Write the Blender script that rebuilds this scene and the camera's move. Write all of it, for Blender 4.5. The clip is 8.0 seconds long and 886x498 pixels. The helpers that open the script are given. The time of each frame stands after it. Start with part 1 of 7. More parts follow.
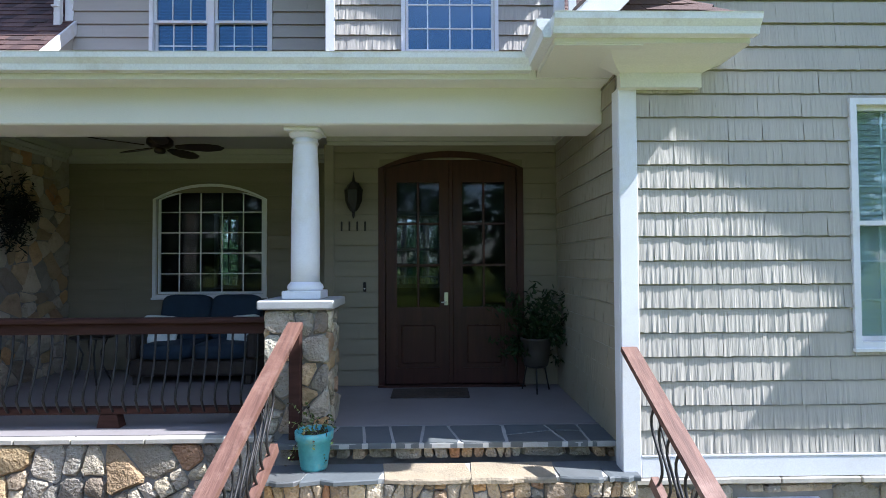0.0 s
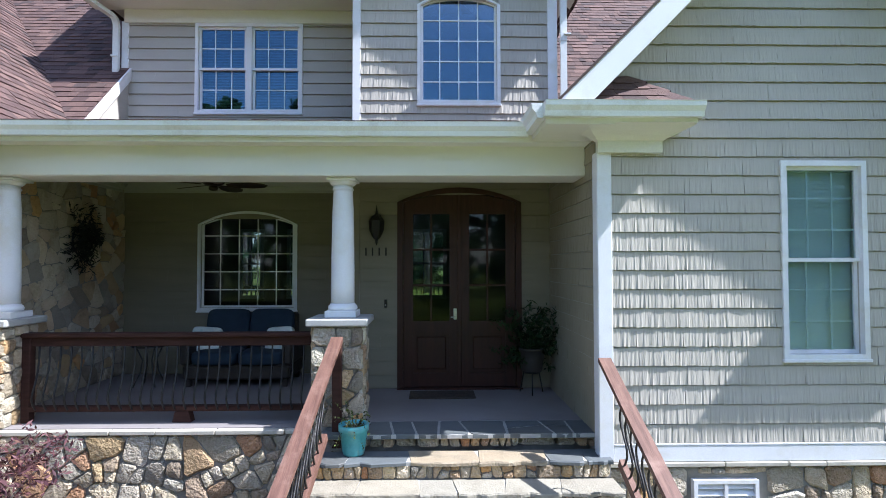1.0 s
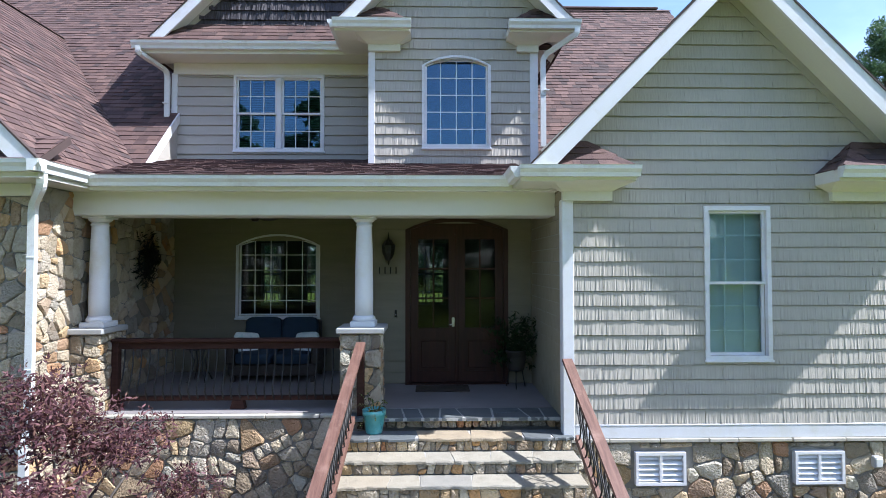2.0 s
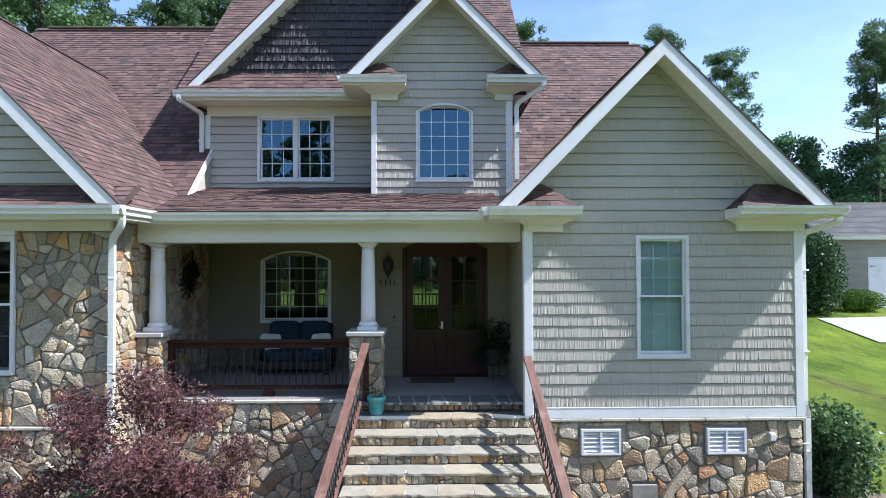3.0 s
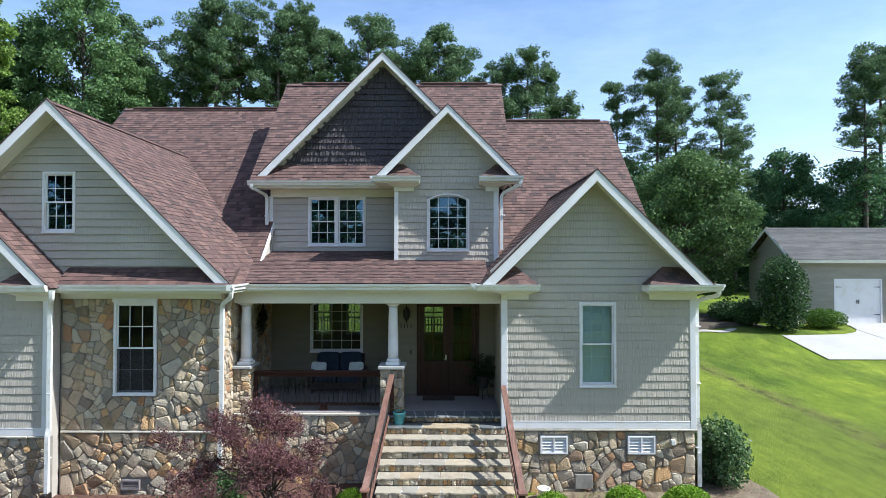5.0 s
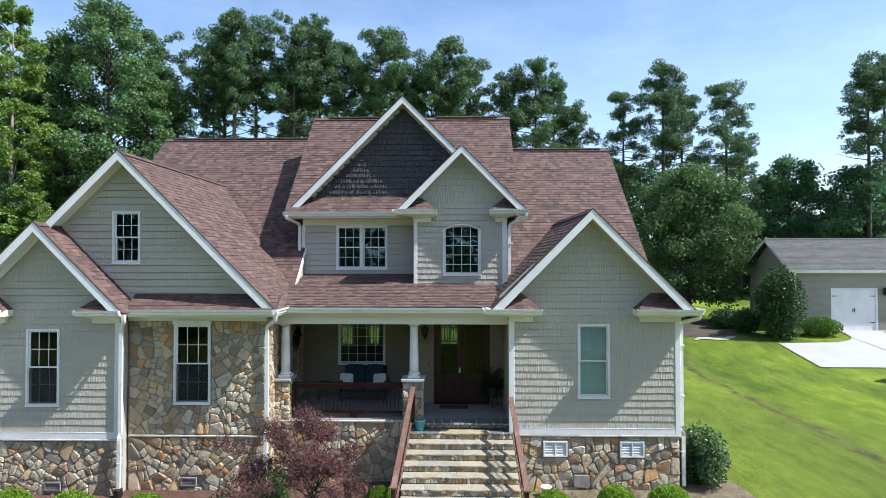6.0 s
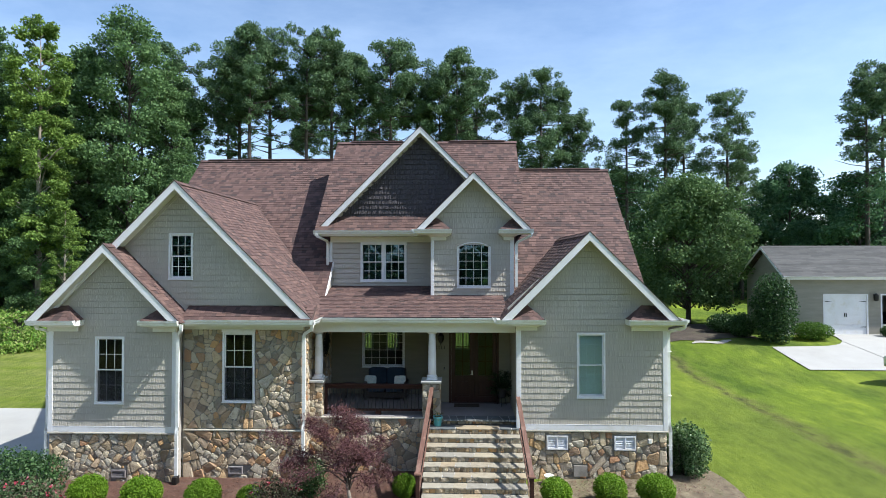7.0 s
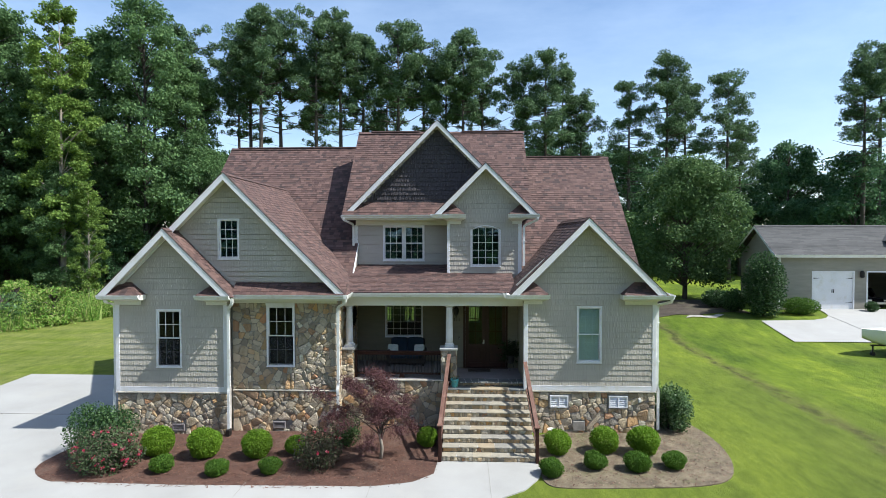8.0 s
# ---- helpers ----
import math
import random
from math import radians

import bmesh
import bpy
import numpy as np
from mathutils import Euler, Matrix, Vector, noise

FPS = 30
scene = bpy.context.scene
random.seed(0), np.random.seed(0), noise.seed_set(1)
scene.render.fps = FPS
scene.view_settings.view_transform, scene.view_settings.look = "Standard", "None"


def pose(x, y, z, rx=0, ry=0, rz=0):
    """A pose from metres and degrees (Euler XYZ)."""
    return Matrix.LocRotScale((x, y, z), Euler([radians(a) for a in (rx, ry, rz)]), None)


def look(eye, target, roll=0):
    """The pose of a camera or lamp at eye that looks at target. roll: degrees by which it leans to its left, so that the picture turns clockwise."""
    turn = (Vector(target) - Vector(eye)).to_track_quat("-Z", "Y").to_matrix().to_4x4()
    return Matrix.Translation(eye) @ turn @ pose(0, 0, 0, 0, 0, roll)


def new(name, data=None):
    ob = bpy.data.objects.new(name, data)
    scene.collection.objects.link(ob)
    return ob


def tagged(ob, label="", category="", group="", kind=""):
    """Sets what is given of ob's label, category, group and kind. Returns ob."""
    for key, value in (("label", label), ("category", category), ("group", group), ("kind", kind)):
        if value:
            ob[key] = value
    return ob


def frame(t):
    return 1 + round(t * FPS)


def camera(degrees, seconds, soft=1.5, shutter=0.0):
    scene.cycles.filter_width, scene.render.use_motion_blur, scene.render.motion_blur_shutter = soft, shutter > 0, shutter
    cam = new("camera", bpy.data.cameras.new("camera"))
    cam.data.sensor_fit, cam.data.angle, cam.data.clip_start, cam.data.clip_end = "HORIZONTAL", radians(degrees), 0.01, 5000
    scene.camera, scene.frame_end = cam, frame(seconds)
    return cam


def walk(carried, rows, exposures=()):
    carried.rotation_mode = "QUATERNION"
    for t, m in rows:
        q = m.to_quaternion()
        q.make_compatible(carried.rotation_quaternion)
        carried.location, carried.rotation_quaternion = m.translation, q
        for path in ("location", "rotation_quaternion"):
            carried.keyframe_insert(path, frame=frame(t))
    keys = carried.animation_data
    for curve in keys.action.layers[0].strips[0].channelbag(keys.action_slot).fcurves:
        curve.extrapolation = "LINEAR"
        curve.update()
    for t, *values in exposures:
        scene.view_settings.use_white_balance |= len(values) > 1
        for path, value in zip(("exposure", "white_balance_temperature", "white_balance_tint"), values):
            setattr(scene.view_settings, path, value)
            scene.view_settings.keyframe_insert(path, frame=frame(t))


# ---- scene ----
cam = camera(77.3, 8.0, soft=0.9)
PATH = [
    (0, (-1.499, -4.19, 3.062), (-1.463, -2.191, 3.115), -0.3),
    (0.5, (-1.581, -4.648, 3.187), (-1.542, -2.649, 3.241), -0.2),
    (1, (-1.67, -5.277, 3.302), (-1.628, -3.278, 3.364), -0.1),
    (1.5, (-1.752, -6.021, 3.433), (-1.705, -4.023, 3.498), 0.0),
    (3, (-1.474, -8.74, 3.926), (-1.447, -6.74, 3.969), -0.2),
    (3.5, (-1.363, -9.75, 4.192), (-1.335, -7.751, 4.233), -0.1),
    (4, (-1.304, -10.783, 4.616), (-1.279, -8.784, 4.658), -0.1),
    (4.5, (-1.322, -11.759, 4.959), (-1.312, -9.759, 4.999), -0.0),
    (6, (-1.496, -14.562, 6.004), (-1.539, -12.563, 6.041), 0.0),
    (6.5, (-1.616, -15.522, 6.339), (-1.669, -13.523, 6.38), -0.0),
    (7, (-1.739, -16.564, 6.479), (-1.802, -14.565, 6.517), -0.0),
    (7.5, (-1.947, -17.647, 6.557), (-2.014, -15.649, 6.536), 0.0),
    (8, (-2.133, -18.773, 6.687), (-2.206, -16.775, 6.639), 0.0),
]
walk(cam, [(t, look(eye, target, roll)) for t, eye, target, roll in PATH],
     exposures=[(0, 1.63, 5580, 14), (1.5, 1.45, 5580, 14), (3.5, 1.18, 5690, 12), (6.5, 1.05, 6010, 9), (8, 0.90, 6070, 9)])

# ---- light ----
SUN = Vector((4.2, -1.0, 5.45)).normalized()
world = bpy.data.worlds.new("sky")
scene.world = world
world.use_nodes = True
wn = world.node_tree
sky = wn.nodes.new("ShaderNodeTexSky")
sky.sky_type = "NISHITA"
sky.sun_disc = False
sky.sun_elevation = math.asin(SUN.z)
sky.sun_rotation = math.atan2(SUN.x, SUN.y)
sky.air_density, sky.dust_density, sky.ozone_density = 1.0, 0.9, 1.0
wn.nodes["Background"].inputs[1].default_value = 0.107
# thin high cloud all over the sky
veil_at, veil_map, veil, veil_mix, veil_amount = (wn.nodes.new("ShaderNode" + k) for k in ("TexCoord", "Mapping", "TexNoise", "Mix", "MapRange"))
veil_map.inputs["Scale"].default_value = (1.6, 3.4, 6.0)
veil.inputs["Scale"].default_value, veil.inputs["Detail"].default_value, veil.inputs["Roughness"].default_value = 1.3, 7.0, 0.62
for k, value in ((1, 0.38), (2, 0.74), (3, 0.0), (4, 0.15)):
    veil_amount.inputs[k].default_value = value
veil_mix.data_type = "RGBA"
veil_mix.inputs["B"].default_value = (7.6, 8.6, 9.8, 1.0)
wn.links.new(veil_at.outputs["Generated"], veil_map.inputs[0])
wn.links.new(veil_map.outputs[0], veil.inputs[0])
wn.links.new(veil.outputs[0], veil_amount.inputs[0])
wn.links.new(veil_amount.outputs[0], veil_mix.inputs["Factor"])
wn.links.new(sky.outputs[0], veil_mix.inputs["A"])
wn.links.new(veil_mix.outputs["Result"], wn.nodes["Background"].inputs[0])
lamp = bpy.data.lights.new("sun", "SUN")
lamp.energy, lamp.angle, lamp.color = 4.25, radians(0.55), (1.0, 0.955, 0.875)
sun = new("sun", lamp)
sun.matrix_basis = look(SUN * 60, (0, 0, 0))


# ---- geometry helpers ----
class Geo:
    """Vertices and faces that grow into one mesh."""

    def __init__(self, smooth=False):
        self.v, self.f, self.smooth = [], [], smooth

    def add(self, vs, fs):
        o = len(self.v)
        self.v += [tuple(p) for p in vs]
        self.f += [tuple(i + o for i in q) for q in fs]
        return self

    def box(self, x0, x1, y0, y1, z0, z1):
        vs = [(x, y, z) for z in (z0, z1) for y in (y0, y1) for x in (x0, x1)]
        return self.add(vs, [(0, 2, 3, 1), (4, 5, 7, 6), (0, 1, 5, 4), (2, 6, 7, 3), (0, 4, 6, 2), (1, 3, 7, 5)])

    def cbox(self, x0, x1, y0, y1, z0, z1, c=0.006):
        """A box with chamfered edges."""
        lo, hi = (x0, y0, z0), (x1, y1, z1)
        idx, vs = {}, []
        for sx in (0, 1):
            for sy in (0, 1):
                for sz in (0, 1):
                    s = (sx, sy, sz)
                    for a in range(3):
                        p = []
                        for k in range(3):
                            e = (lo, hi)[s[k]][k]
                            p.append(e if k == a else e + (c if s[k] == 0 else -c))
                        idx[(s, a)] = len(vs)
                        vs.append(p)
        fs = []
        for a in range(3):
            b, d = (a + 1) % 3, (a + 2) % 3
            for s in (0, 1):
                q = []
                for u, w in ((0, 0), (1, 0), (1, 1), (0, 1)):
                    k = [0, 0, 0]
                    k[a], k[b], k[d] = s, u, w
                    q.append(idx[(tuple(k), a)])
                fs.append(tuple(q) if s else tuple(q[::-1]))
            for u in (0, 1):
                for w in (0, 1):
                    k0, k1 = [0, 0, 0], [0, 0, 0]
                    k0[a], k1[a] = 0, 1
                    k0[b] = k1[b] = u
                    k0[d] = k1[d] = w
                    k0, k1 = tuple(k0), tuple(k1)
                    q = (idx[(k0, b)], idx[(k1, b)], idx[(k1, d)], idx[(k0, d)])
                    fs.append(q if u == w else q[::-1])
        for s in [(i, j, k) for i in (0, 1) for j in (0, 1) for k in (0, 1)]:
            q = (idx[(s, 0)], idx[(s, 1)], idx[(s, 2)])
            fs.append(q if sum(s) % 2 else q[::-1])
        return self.add(vs, fs)

    def prism(self, poly, vec):
        """A flat outline swept along vec."""
        vec = Vector(vec)
        n = len(poly)
        a = [Vector(p) for p in poly]
        return self.add(a + [p + vec for p in a],
                        [tuple(range(n))[::-1], tuple(range(n, 2 * n))] + [(i, (i + 1) % n, (i + 1) % n + n, i + n) for i in range(n)])

    def tube(self, pts, r, n=8, cap=True):
        """A round rod along points; r is a number or one per point."""
        pts = [Vector(p) for p in pts]
        rs = r if isinstance(r, (list, tuple)) else [r] * len(pts)
        o, up = len(self.v), None
        for i, p in enumerate(pts):
            d = (pts[min(i + 1, len(pts) - 1)] - pts[max(i - 1, 0)]).normalized()
            if up is None:
                up = d.orthogonal().normalized()
            up = (up - d * up.dot(d)).normalized()
            side = d.cross(up)
            for k in range(n):
                t = 2 * math.pi * k / n
                self.v.append(tuple(p + (up * math.cos(t) + side * math.sin(t)) * rs[i]))
        for i in range(len(pts) - 1):
            for k in range(n):
                a, b = o + i * n + k, o + i * n + (k + 1) % n
                self.f.append((a, b, b + n, a + n))
        if cap:
            self.f.append(tuple(range(o, o + n))[::-1])
            e = o + (len(pts) - 1) * n
            self.f.append(tuple(range(e, e + n)))
        return self

    def bar(self, p0, p1, w, h, up=(0, 0, 1)):
        """A square bar from p0 to p1, w wide and h high."""
        p0, p1, up = Vector(p0), Vector(p1), Vector(up)
        d = (p1 - p0).normalized()
        side = d.cross(up).normalized()
        top = side.cross(d).normalized()
        q = [side * (w / 2) * a + top * (h / 2) * b for a, b in ((-1, -1), (1, -1), (1, 1), (-1, 1))]
        return self.prism([p0 + k for k in q], p1 - p0)

    def lathe(self, profile, at=(0, 0, 0), n=20):
        """Rings of (radius, height) turned round the upright axis."""
        o = len(self.v)
        for r, z in profile:
            for k in range(n):
                t = 2 * math.pi * k / n
                self.v.append((at[0] + r * math.cos(t), at[1] + r * math.sin(t), at[2] + z))
        for i in range(len(profile) - 1):
            for k in range(n):
                a, b = o + i * n + k, o + i * n + (k + 1) % n
                self.f.append((a, b, b + n, a + n))
        self.f.append(tuple(range(o, o + n))[::-1])
        e = o + (len(profile) - 1) * n
        self.f.append(tuple(range(e, e + n)))
        return self

    def cushion(self, at, size, p=0.45, n=14, m=10, turn=None):
        """A soft rounded block."""
        def w(c, e):
            return math.copysign(abs(c) ** e, c)
        vs, fs = [], []
        for i in range(m + 1):
            f = -math.pi / 2 + math.pi * i / m
            for k in range(n):
                t = 2 * math.pi * k / n
                q = Vector((w(math.cos(f), p) * w(math.cos(t), p) * size[0] / 2, w(math.cos(f), p) * w(math.sin(t), p) * size[1] / 2,
                            w(math.sin(f), p) * size[2] / 2))
                if turn:
                    q = turn @ q
                vs.append(q + Vector(at))
        for i in range(m):
            for k in range(n):
                a, b = i * n + k, i * n + (k + 1) % n
                fs.append((a, b, b + n, a + n))
        return self.add(vs, fs)

    def mesh(self, name):
        me = bpy.data.meshes.new(name)
        me.from_pydata(self.v, [], self.f)
        me.update()
        if self.smooth:
            me.polygons.foreach_set("use_smooth", [True] * len(me.polygons))
        return me


def thing(name, at, label, category, group="", kind=""):
    """An Empty at the base of a thing; its parts hang under it."""
    ob = new(name)
    ob.empty_display_size = 0.1
    ob.matrix_basis = Matrix.Translation(at)
    return tagged(ob, label, category, group, kind)


def part(name, geo, material, parent=None, label="", kind="", local=False):
    """One mesh object under a thing or a part, its points given in the world (local: in the parent's space)."""
    me = geo.mesh(name) if isinstance(geo, Geo) else geo
    if not me.materials:
        me.materials.append(material)
    ob = new(name, me)
    if parent is not None:
        ob.parent = parent
        if not local and parent.type == "EMPTY":
            ob.matrix_parent_inverse = Matrix.Translation(-parent.matrix_basis.translation)
    if label:
        ob["label"] = label
    if kind:
        ob["kind"] = kind
    return ob


def solo(name, geo, material, label, category, group="", kind=""):
    """A thing that is one mesh, at top level."""
    return tagged(part(name, geo, material), label, category, group, kind)


def panel(outline, holes, at, depth):
    """A slab from a flat outline with holes, as Geo. at(u, v, w) gives the place; depth: its thickness along w."""
    bm = bmesh.new()
    edges = []
    for loop in [outline, *holes]:
        vs = [bm.verts.new((u, v, 0)) for u, v in loop]
        edges += [bm.edges.new((vs[i], vs[(i + 1) % len(vs)])) for i in range(len(vs))]
    bmesh.ops.triangle_fill(bm, use_beauty=True, edges=edges)
    bm.verts.index_update()
    pts = [(v.co.x, v.co.y) for v in bm.verts]
    tris = [tuple(v.index for v in f.verts) for f in bm.faces]
    g = Geo()
    n = len(pts)
    vs = [at(u, v, 0) for u, v in pts] + [at(u, v, depth) for u, v in pts]
    fs = tris + [tuple(i + n for i in t[::-1]) for t in tris]
    o = 0
    for loop in [outline, *holes]:
        k = len(loop)
        fs += [(o + i, o + (i + 1) % k, o + (i + 1) % k + n, o + i + n) for i in range(k)]
        o += k
    bm.free()
    return g.add(vs, fs)


def rect(x0, x1, z0, z1):
    return [(x0, z0), (x1, z0), (x1, z1), (x0, z1)]


def arch(x0, x1, z0, z1, rise, n=12):
    """A rectangle with a flat arch on top, z1 the spring, rise the arch's height."""
    w, pts = (x1 - x0) / 2, [(x0, z0), (x1, z0)]
    r = (w * w + rise * rise) / (2 * rise)
    a = math.asin(w / r)
    for i in range(n + 1):
        t = a - 2 * a * i / n
        pts.append(((x0 + x1) / 2 + r * math.sin(t), z1 + rise - r + r * math.cos(t)))
    return pts


# ---- materials ----
def node_mat(name):
    m = bpy.data.materials.new(name)
    m.use_nodes = True
    return m, m.node_tree, m.node_tree.nodes["Principled BSDF"]


def ramp(nt, source, stops):
    r = nt.nodes.new("ShaderNodeValToRGB")
    e = r.color_ramp.elements
    while len(e) < len(stops):
        e.new(0.5)
    for k, (p, c) in zip(e, stops):
        k.position, k.color = p, (*c, 1)
    nt.links.new(source, r.inputs[0])
    return r.outputs[0]


def noise_tex(nt, scale, detail=5, stretch=None, rough=0.55):
    """A noise in world metres; stretch scales the axes."""
    g = nt.nodes.new("ShaderNodeNewGeometry")
    out = g.outputs["Position"]
    if stretch:
        mp = nt.nodes.new("ShaderNodeMapping")
        mp.inputs["Scale"].default_value = stretch
        nt.links.new(out, mp.inputs[0])
        out = mp.outputs[0]
    t = nt.nodes.new("ShaderNodeTexNoise")
    t.inputs["Scale"].default_value, t.inputs["Detail"].default_value, t.inputs["Roughness"].default_value = scale, detail, rough
    nt.links.new(out, t.inputs["Vector"])
    return t.outputs["Fac"]


def mixed(nt, a, b, fac, mode="MIX"):
    """Mixes two colours (sockets or tuples) by a socket or number."""
    m = nt.nodes.new("ShaderNodeMix")
    m.data_type, m.blend_type = "RGBA", mode
    for s, k in ((fac, 0), (a, 6), (b, 7)):
        if isinstance(s, tuple):
            m.inputs[k].default_value = (*s, 1)
        elif isinstance(s, (int, float)):
            m.inputs[k].default_value = s
        else:
            nt.links.new(s, m.inputs[k])
    return m.outputs[2]


def relief(nt, bsdf, height, strength, distance):
    b = nt.nodes.new("ShaderNodeBump")
    b.inputs["Strength"].default_value, b.inputs["Distance"].default_value = strength, distance
    nt.links.new(height, b.inputs["Height"])
    nt.links.new(b.outputs[0], bsdf.inputs["Normal"])


def chance(nt, which):
    """A random value per object or per island."""
    if which == "island":
        return nt.nodes.new("ShaderNodeNewGeometry").outputs["Random Per Island"]
    return nt.nodes.new("ShaderNodeObjectInfo").outputs["Random"]


def surface(name, low, high, scale=6.0, grain=60.0, rough=(0.55, 0.8), bump=0.3, depth=0.004, stretch=None, metal=0.0, tints=None,
            which=None, tint=0.5, dirt=None, dirt_scale=0.9, spec=0.5):
    """A procedural surface: broad and fine colour variation, an optional tint per piece, stains, relief and uneven gloss."""
    m, nt, p = node_mat(name)
    col = ramp(nt, noise_tex(nt, scale, 6, stretch), [(0.3, low), (0.7, high)])
    fine = noise_tex(nt, grain, 4, stretch)
    col = mixed(nt, col, ramp(nt, fine, [(0.25, (0.72, 0.72, 0.72)), (0.75, (1.0, 1.0, 1.0))]), 0.6, "MULTIPLY")
    if tints:
        n = len(tints)
        stops = [((i + 0.5) / n, c) for i, c in enumerate(tints)]
        col = mixed(nt, col, ramp(nt, chance(nt, which), stops), tint)
    if dirt:
        col = mixed(nt, col, dirt, ramp(nt, noise_tex(nt, dirt_scale, 8, None, 0.7), [(0.52, (0, 0, 0)), (0.72, (0.7, 0.7, 0.7))]))
    nt.links.new(col, p.inputs["Base Color"])
    r = nt.nodes.new("ShaderNodeMapRange")
    r.inputs[3].default_value, r.inputs[4].default_value = rough
    nt.links.new(fine, r.inputs[0])
    nt.links.new(r.outputs[0], p.inputs["Roughness"])
    p.inputs["Metallic"].default_value = metal
    p.inputs["Specular IOR Level"].default_value = spec
    if bump:
        relief(nt, p, fine, bump, depth)
    return m


def leaf_mat(name, stops, which="island", gloss=0.6):
    """Leaves: a colour per leaf, light passing through."""
    m, nt, p = node_mat(name)
    n = len(stops)
    col = ramp(nt, chance(nt, which), [((i + 0.5) / n, c) for i, c in enumerate(stops)])
    big = ramp(nt, noise_tex(nt, 0.35, 3), [(0.35, (0.7, 0.72, 0.7)), (0.65, (1.0, 1.0, 0.95))])
    col = mixed(nt, col, big, 1.0, "MULTIPLY")
    nt.links.new(col, p.inputs["Base Color"])
    p.inputs["Roughness"].default_value = gloss
    p.inputs["Specular IOR Level"].default_value = 0.18
    tr = nt.nodes.new("ShaderNodeBsdfTranslucent")
    nt.links.new(col, tr.inputs[0])
    mx = nt.nodes.new("ShaderNodeMixShader")
    mx.inputs[0].default_value = 0.32
    nt.links.new(p.outputs[0], mx.inputs[1])
    nt.links.new(tr.outputs[0], mx.inputs[2])
    nt.links.new(mx.outputs[0], nt.nodes["Material Output"].inputs[0])
    return m


def siding_mat(name, low, high, streak, deep=0.006, worn=None):
    """Painted cedar-grain shingle: upright saw grooves in relief, soft colour drift."""
    m, nt, p = node_mat(name)
    col = ramp(nt, noise_tex(nt, 1.3, 6), [(0.3, low), (0.7, high)])
    groove = noise_tex(nt, 1.0, 3, (42, 42, 1.3), 0.5)
    col = mixed(nt, col, ramp(nt, groove, [(0.3, (0.93, 0.93, 0.93)), (0.6, (1, 1, 1))]), 0.4, "MULTIPLY")
    col = mixed(nt, col, ramp(nt, chance(nt, "object"), [(0.0, (0.95, 0.95, 0.95)), (1.0, (1.0, 1.0, 1.0))]), 0.8, "MULTIPLY")
    if worn:
        col = mixed(nt, col, worn, ramp(nt, groove, [(0.56, (0, 0, 0)), (0.68, (0.3, 0.3, 0.3))]))
    nt.links.new(col, p.inputs["Base Color"])
    p.inputs["Roughness"].default_value = 0.62
    p.inputs["Specular IOR Level"].default_value = 0.4
    relief(nt, p, ramp(nt, groove, [(0.36, (0, 0, 0)), (0.6, (1, 1, 1))]), streak, deep)
    return m


def glass_mat(name, tint=(0.9, 0.96, 0.95), ior=1.45, spec=0.5, sheen=(1, 1, 1)):
    m, nt, p = node_mat(name)
    p.inputs["Base Color"].default_value = (*tint, 1)
    p.inputs["Roughness"].default_value = 0.0
    p.inputs["IOR"].default_value = ior
    p.inputs["Specular IOR Level"].default_value = spec
    p.inputs["Specular Tint"].default_value = (*sheen, 1)
    p.inputs["Transmission Weight"].default_value = 1.0
    return m


M_SIDING = siding_mat("painted shingle", (0.409, 0.376, 0.320), (0.461, 0.426, 0.367), 0.45, 0.004)
M_LAP = surface("painted plank", (0.420, 0.388, 0.337), (0.472, 0.440, 0.386), 1.2, 90, (0.5, 0.7), 0.12, 0.002, (1, 1, 6))
# darker khaki copy of the siding shingle; the porch's gloom is in it
M_PORCH_DIM_S = siding_mat("khaki shingle dimmed by porch shade", (0.265, 0.232, 0.160), (0.315, 0.278, 0.200), 0.35, 0.003)
M_BLACK = siding_mat("dark stained shingle", (0.036, 0.031, 0.035), (0.054, 0.046, 0.052), 0.6, 0.010, (0.13, 0.118, 0.115))
M_WHITE = surface("white paint", (0.75, 0.745, 0.755), (0.84, 0.835, 0.85), 0.8, 120, (0.35, 0.55), 0.06, 0.002, None, dirt=(0.60, 0.57, 0.48), dirt_scale=2.2)
M_CREAM = surface("cream paint", (0.72, 0.705, 0.62), (0.79, 0.775, 0.70), 0.7, 100, (0.4, 0.6), 0.06, 0.002)
M_GUTTER = surface("gutter enamel", (0.76, 0.77, 0.74), (0.84, 0.85, 0.83), 0.7, 80, (0.3, 0.45), 0.03, 0.001, None, dirt=(0.50, 0.46, 0.38), dirt_scale=3.0)
STONES = [(0.493, 0.424, 0.322), (0.218, 0.197, 0.158), (0.595, 0.476, 0.303), (0.557, 0.302, 0.103), (0.562, 0.476, 0.344), (0.277, 0.221, 0.141), (0.467, 0.227, 0.101), (0.342, 0.290, 0.209),
          (0.646, 0.530, 0.353), (0.333, 0.302, 0.242), (0.203, 0.160, 0.117), (0.452, 0.306, 0.138), (0.556, 0.485, 0.378), (0.404, 0.258, 0.126), (0.646, 0.588, 0.445), (0.379, 0.338, 0.266), (0.490, 0.401, 0.279)]
M_STONE = surface("fieldstone", (0.22, 0.20, 0.165), (0.50, 0.455, 0.37), 11, 34, (0.7, 0.9), 1.0, 0.04, None, tints=STONES, which="object", tint=0.9,
                  dirt=(0.20, 0.14, 0.07), dirt_scale=4.0)
M_JOINT = surface("pale joint mortar", (0.36, 0.35, 0.32), (0.46, 0.45, 0.42), 5, 90, (0.8, 0.95), 0.4, 0.004)
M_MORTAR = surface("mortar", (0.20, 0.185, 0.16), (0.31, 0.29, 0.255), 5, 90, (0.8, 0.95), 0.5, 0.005)
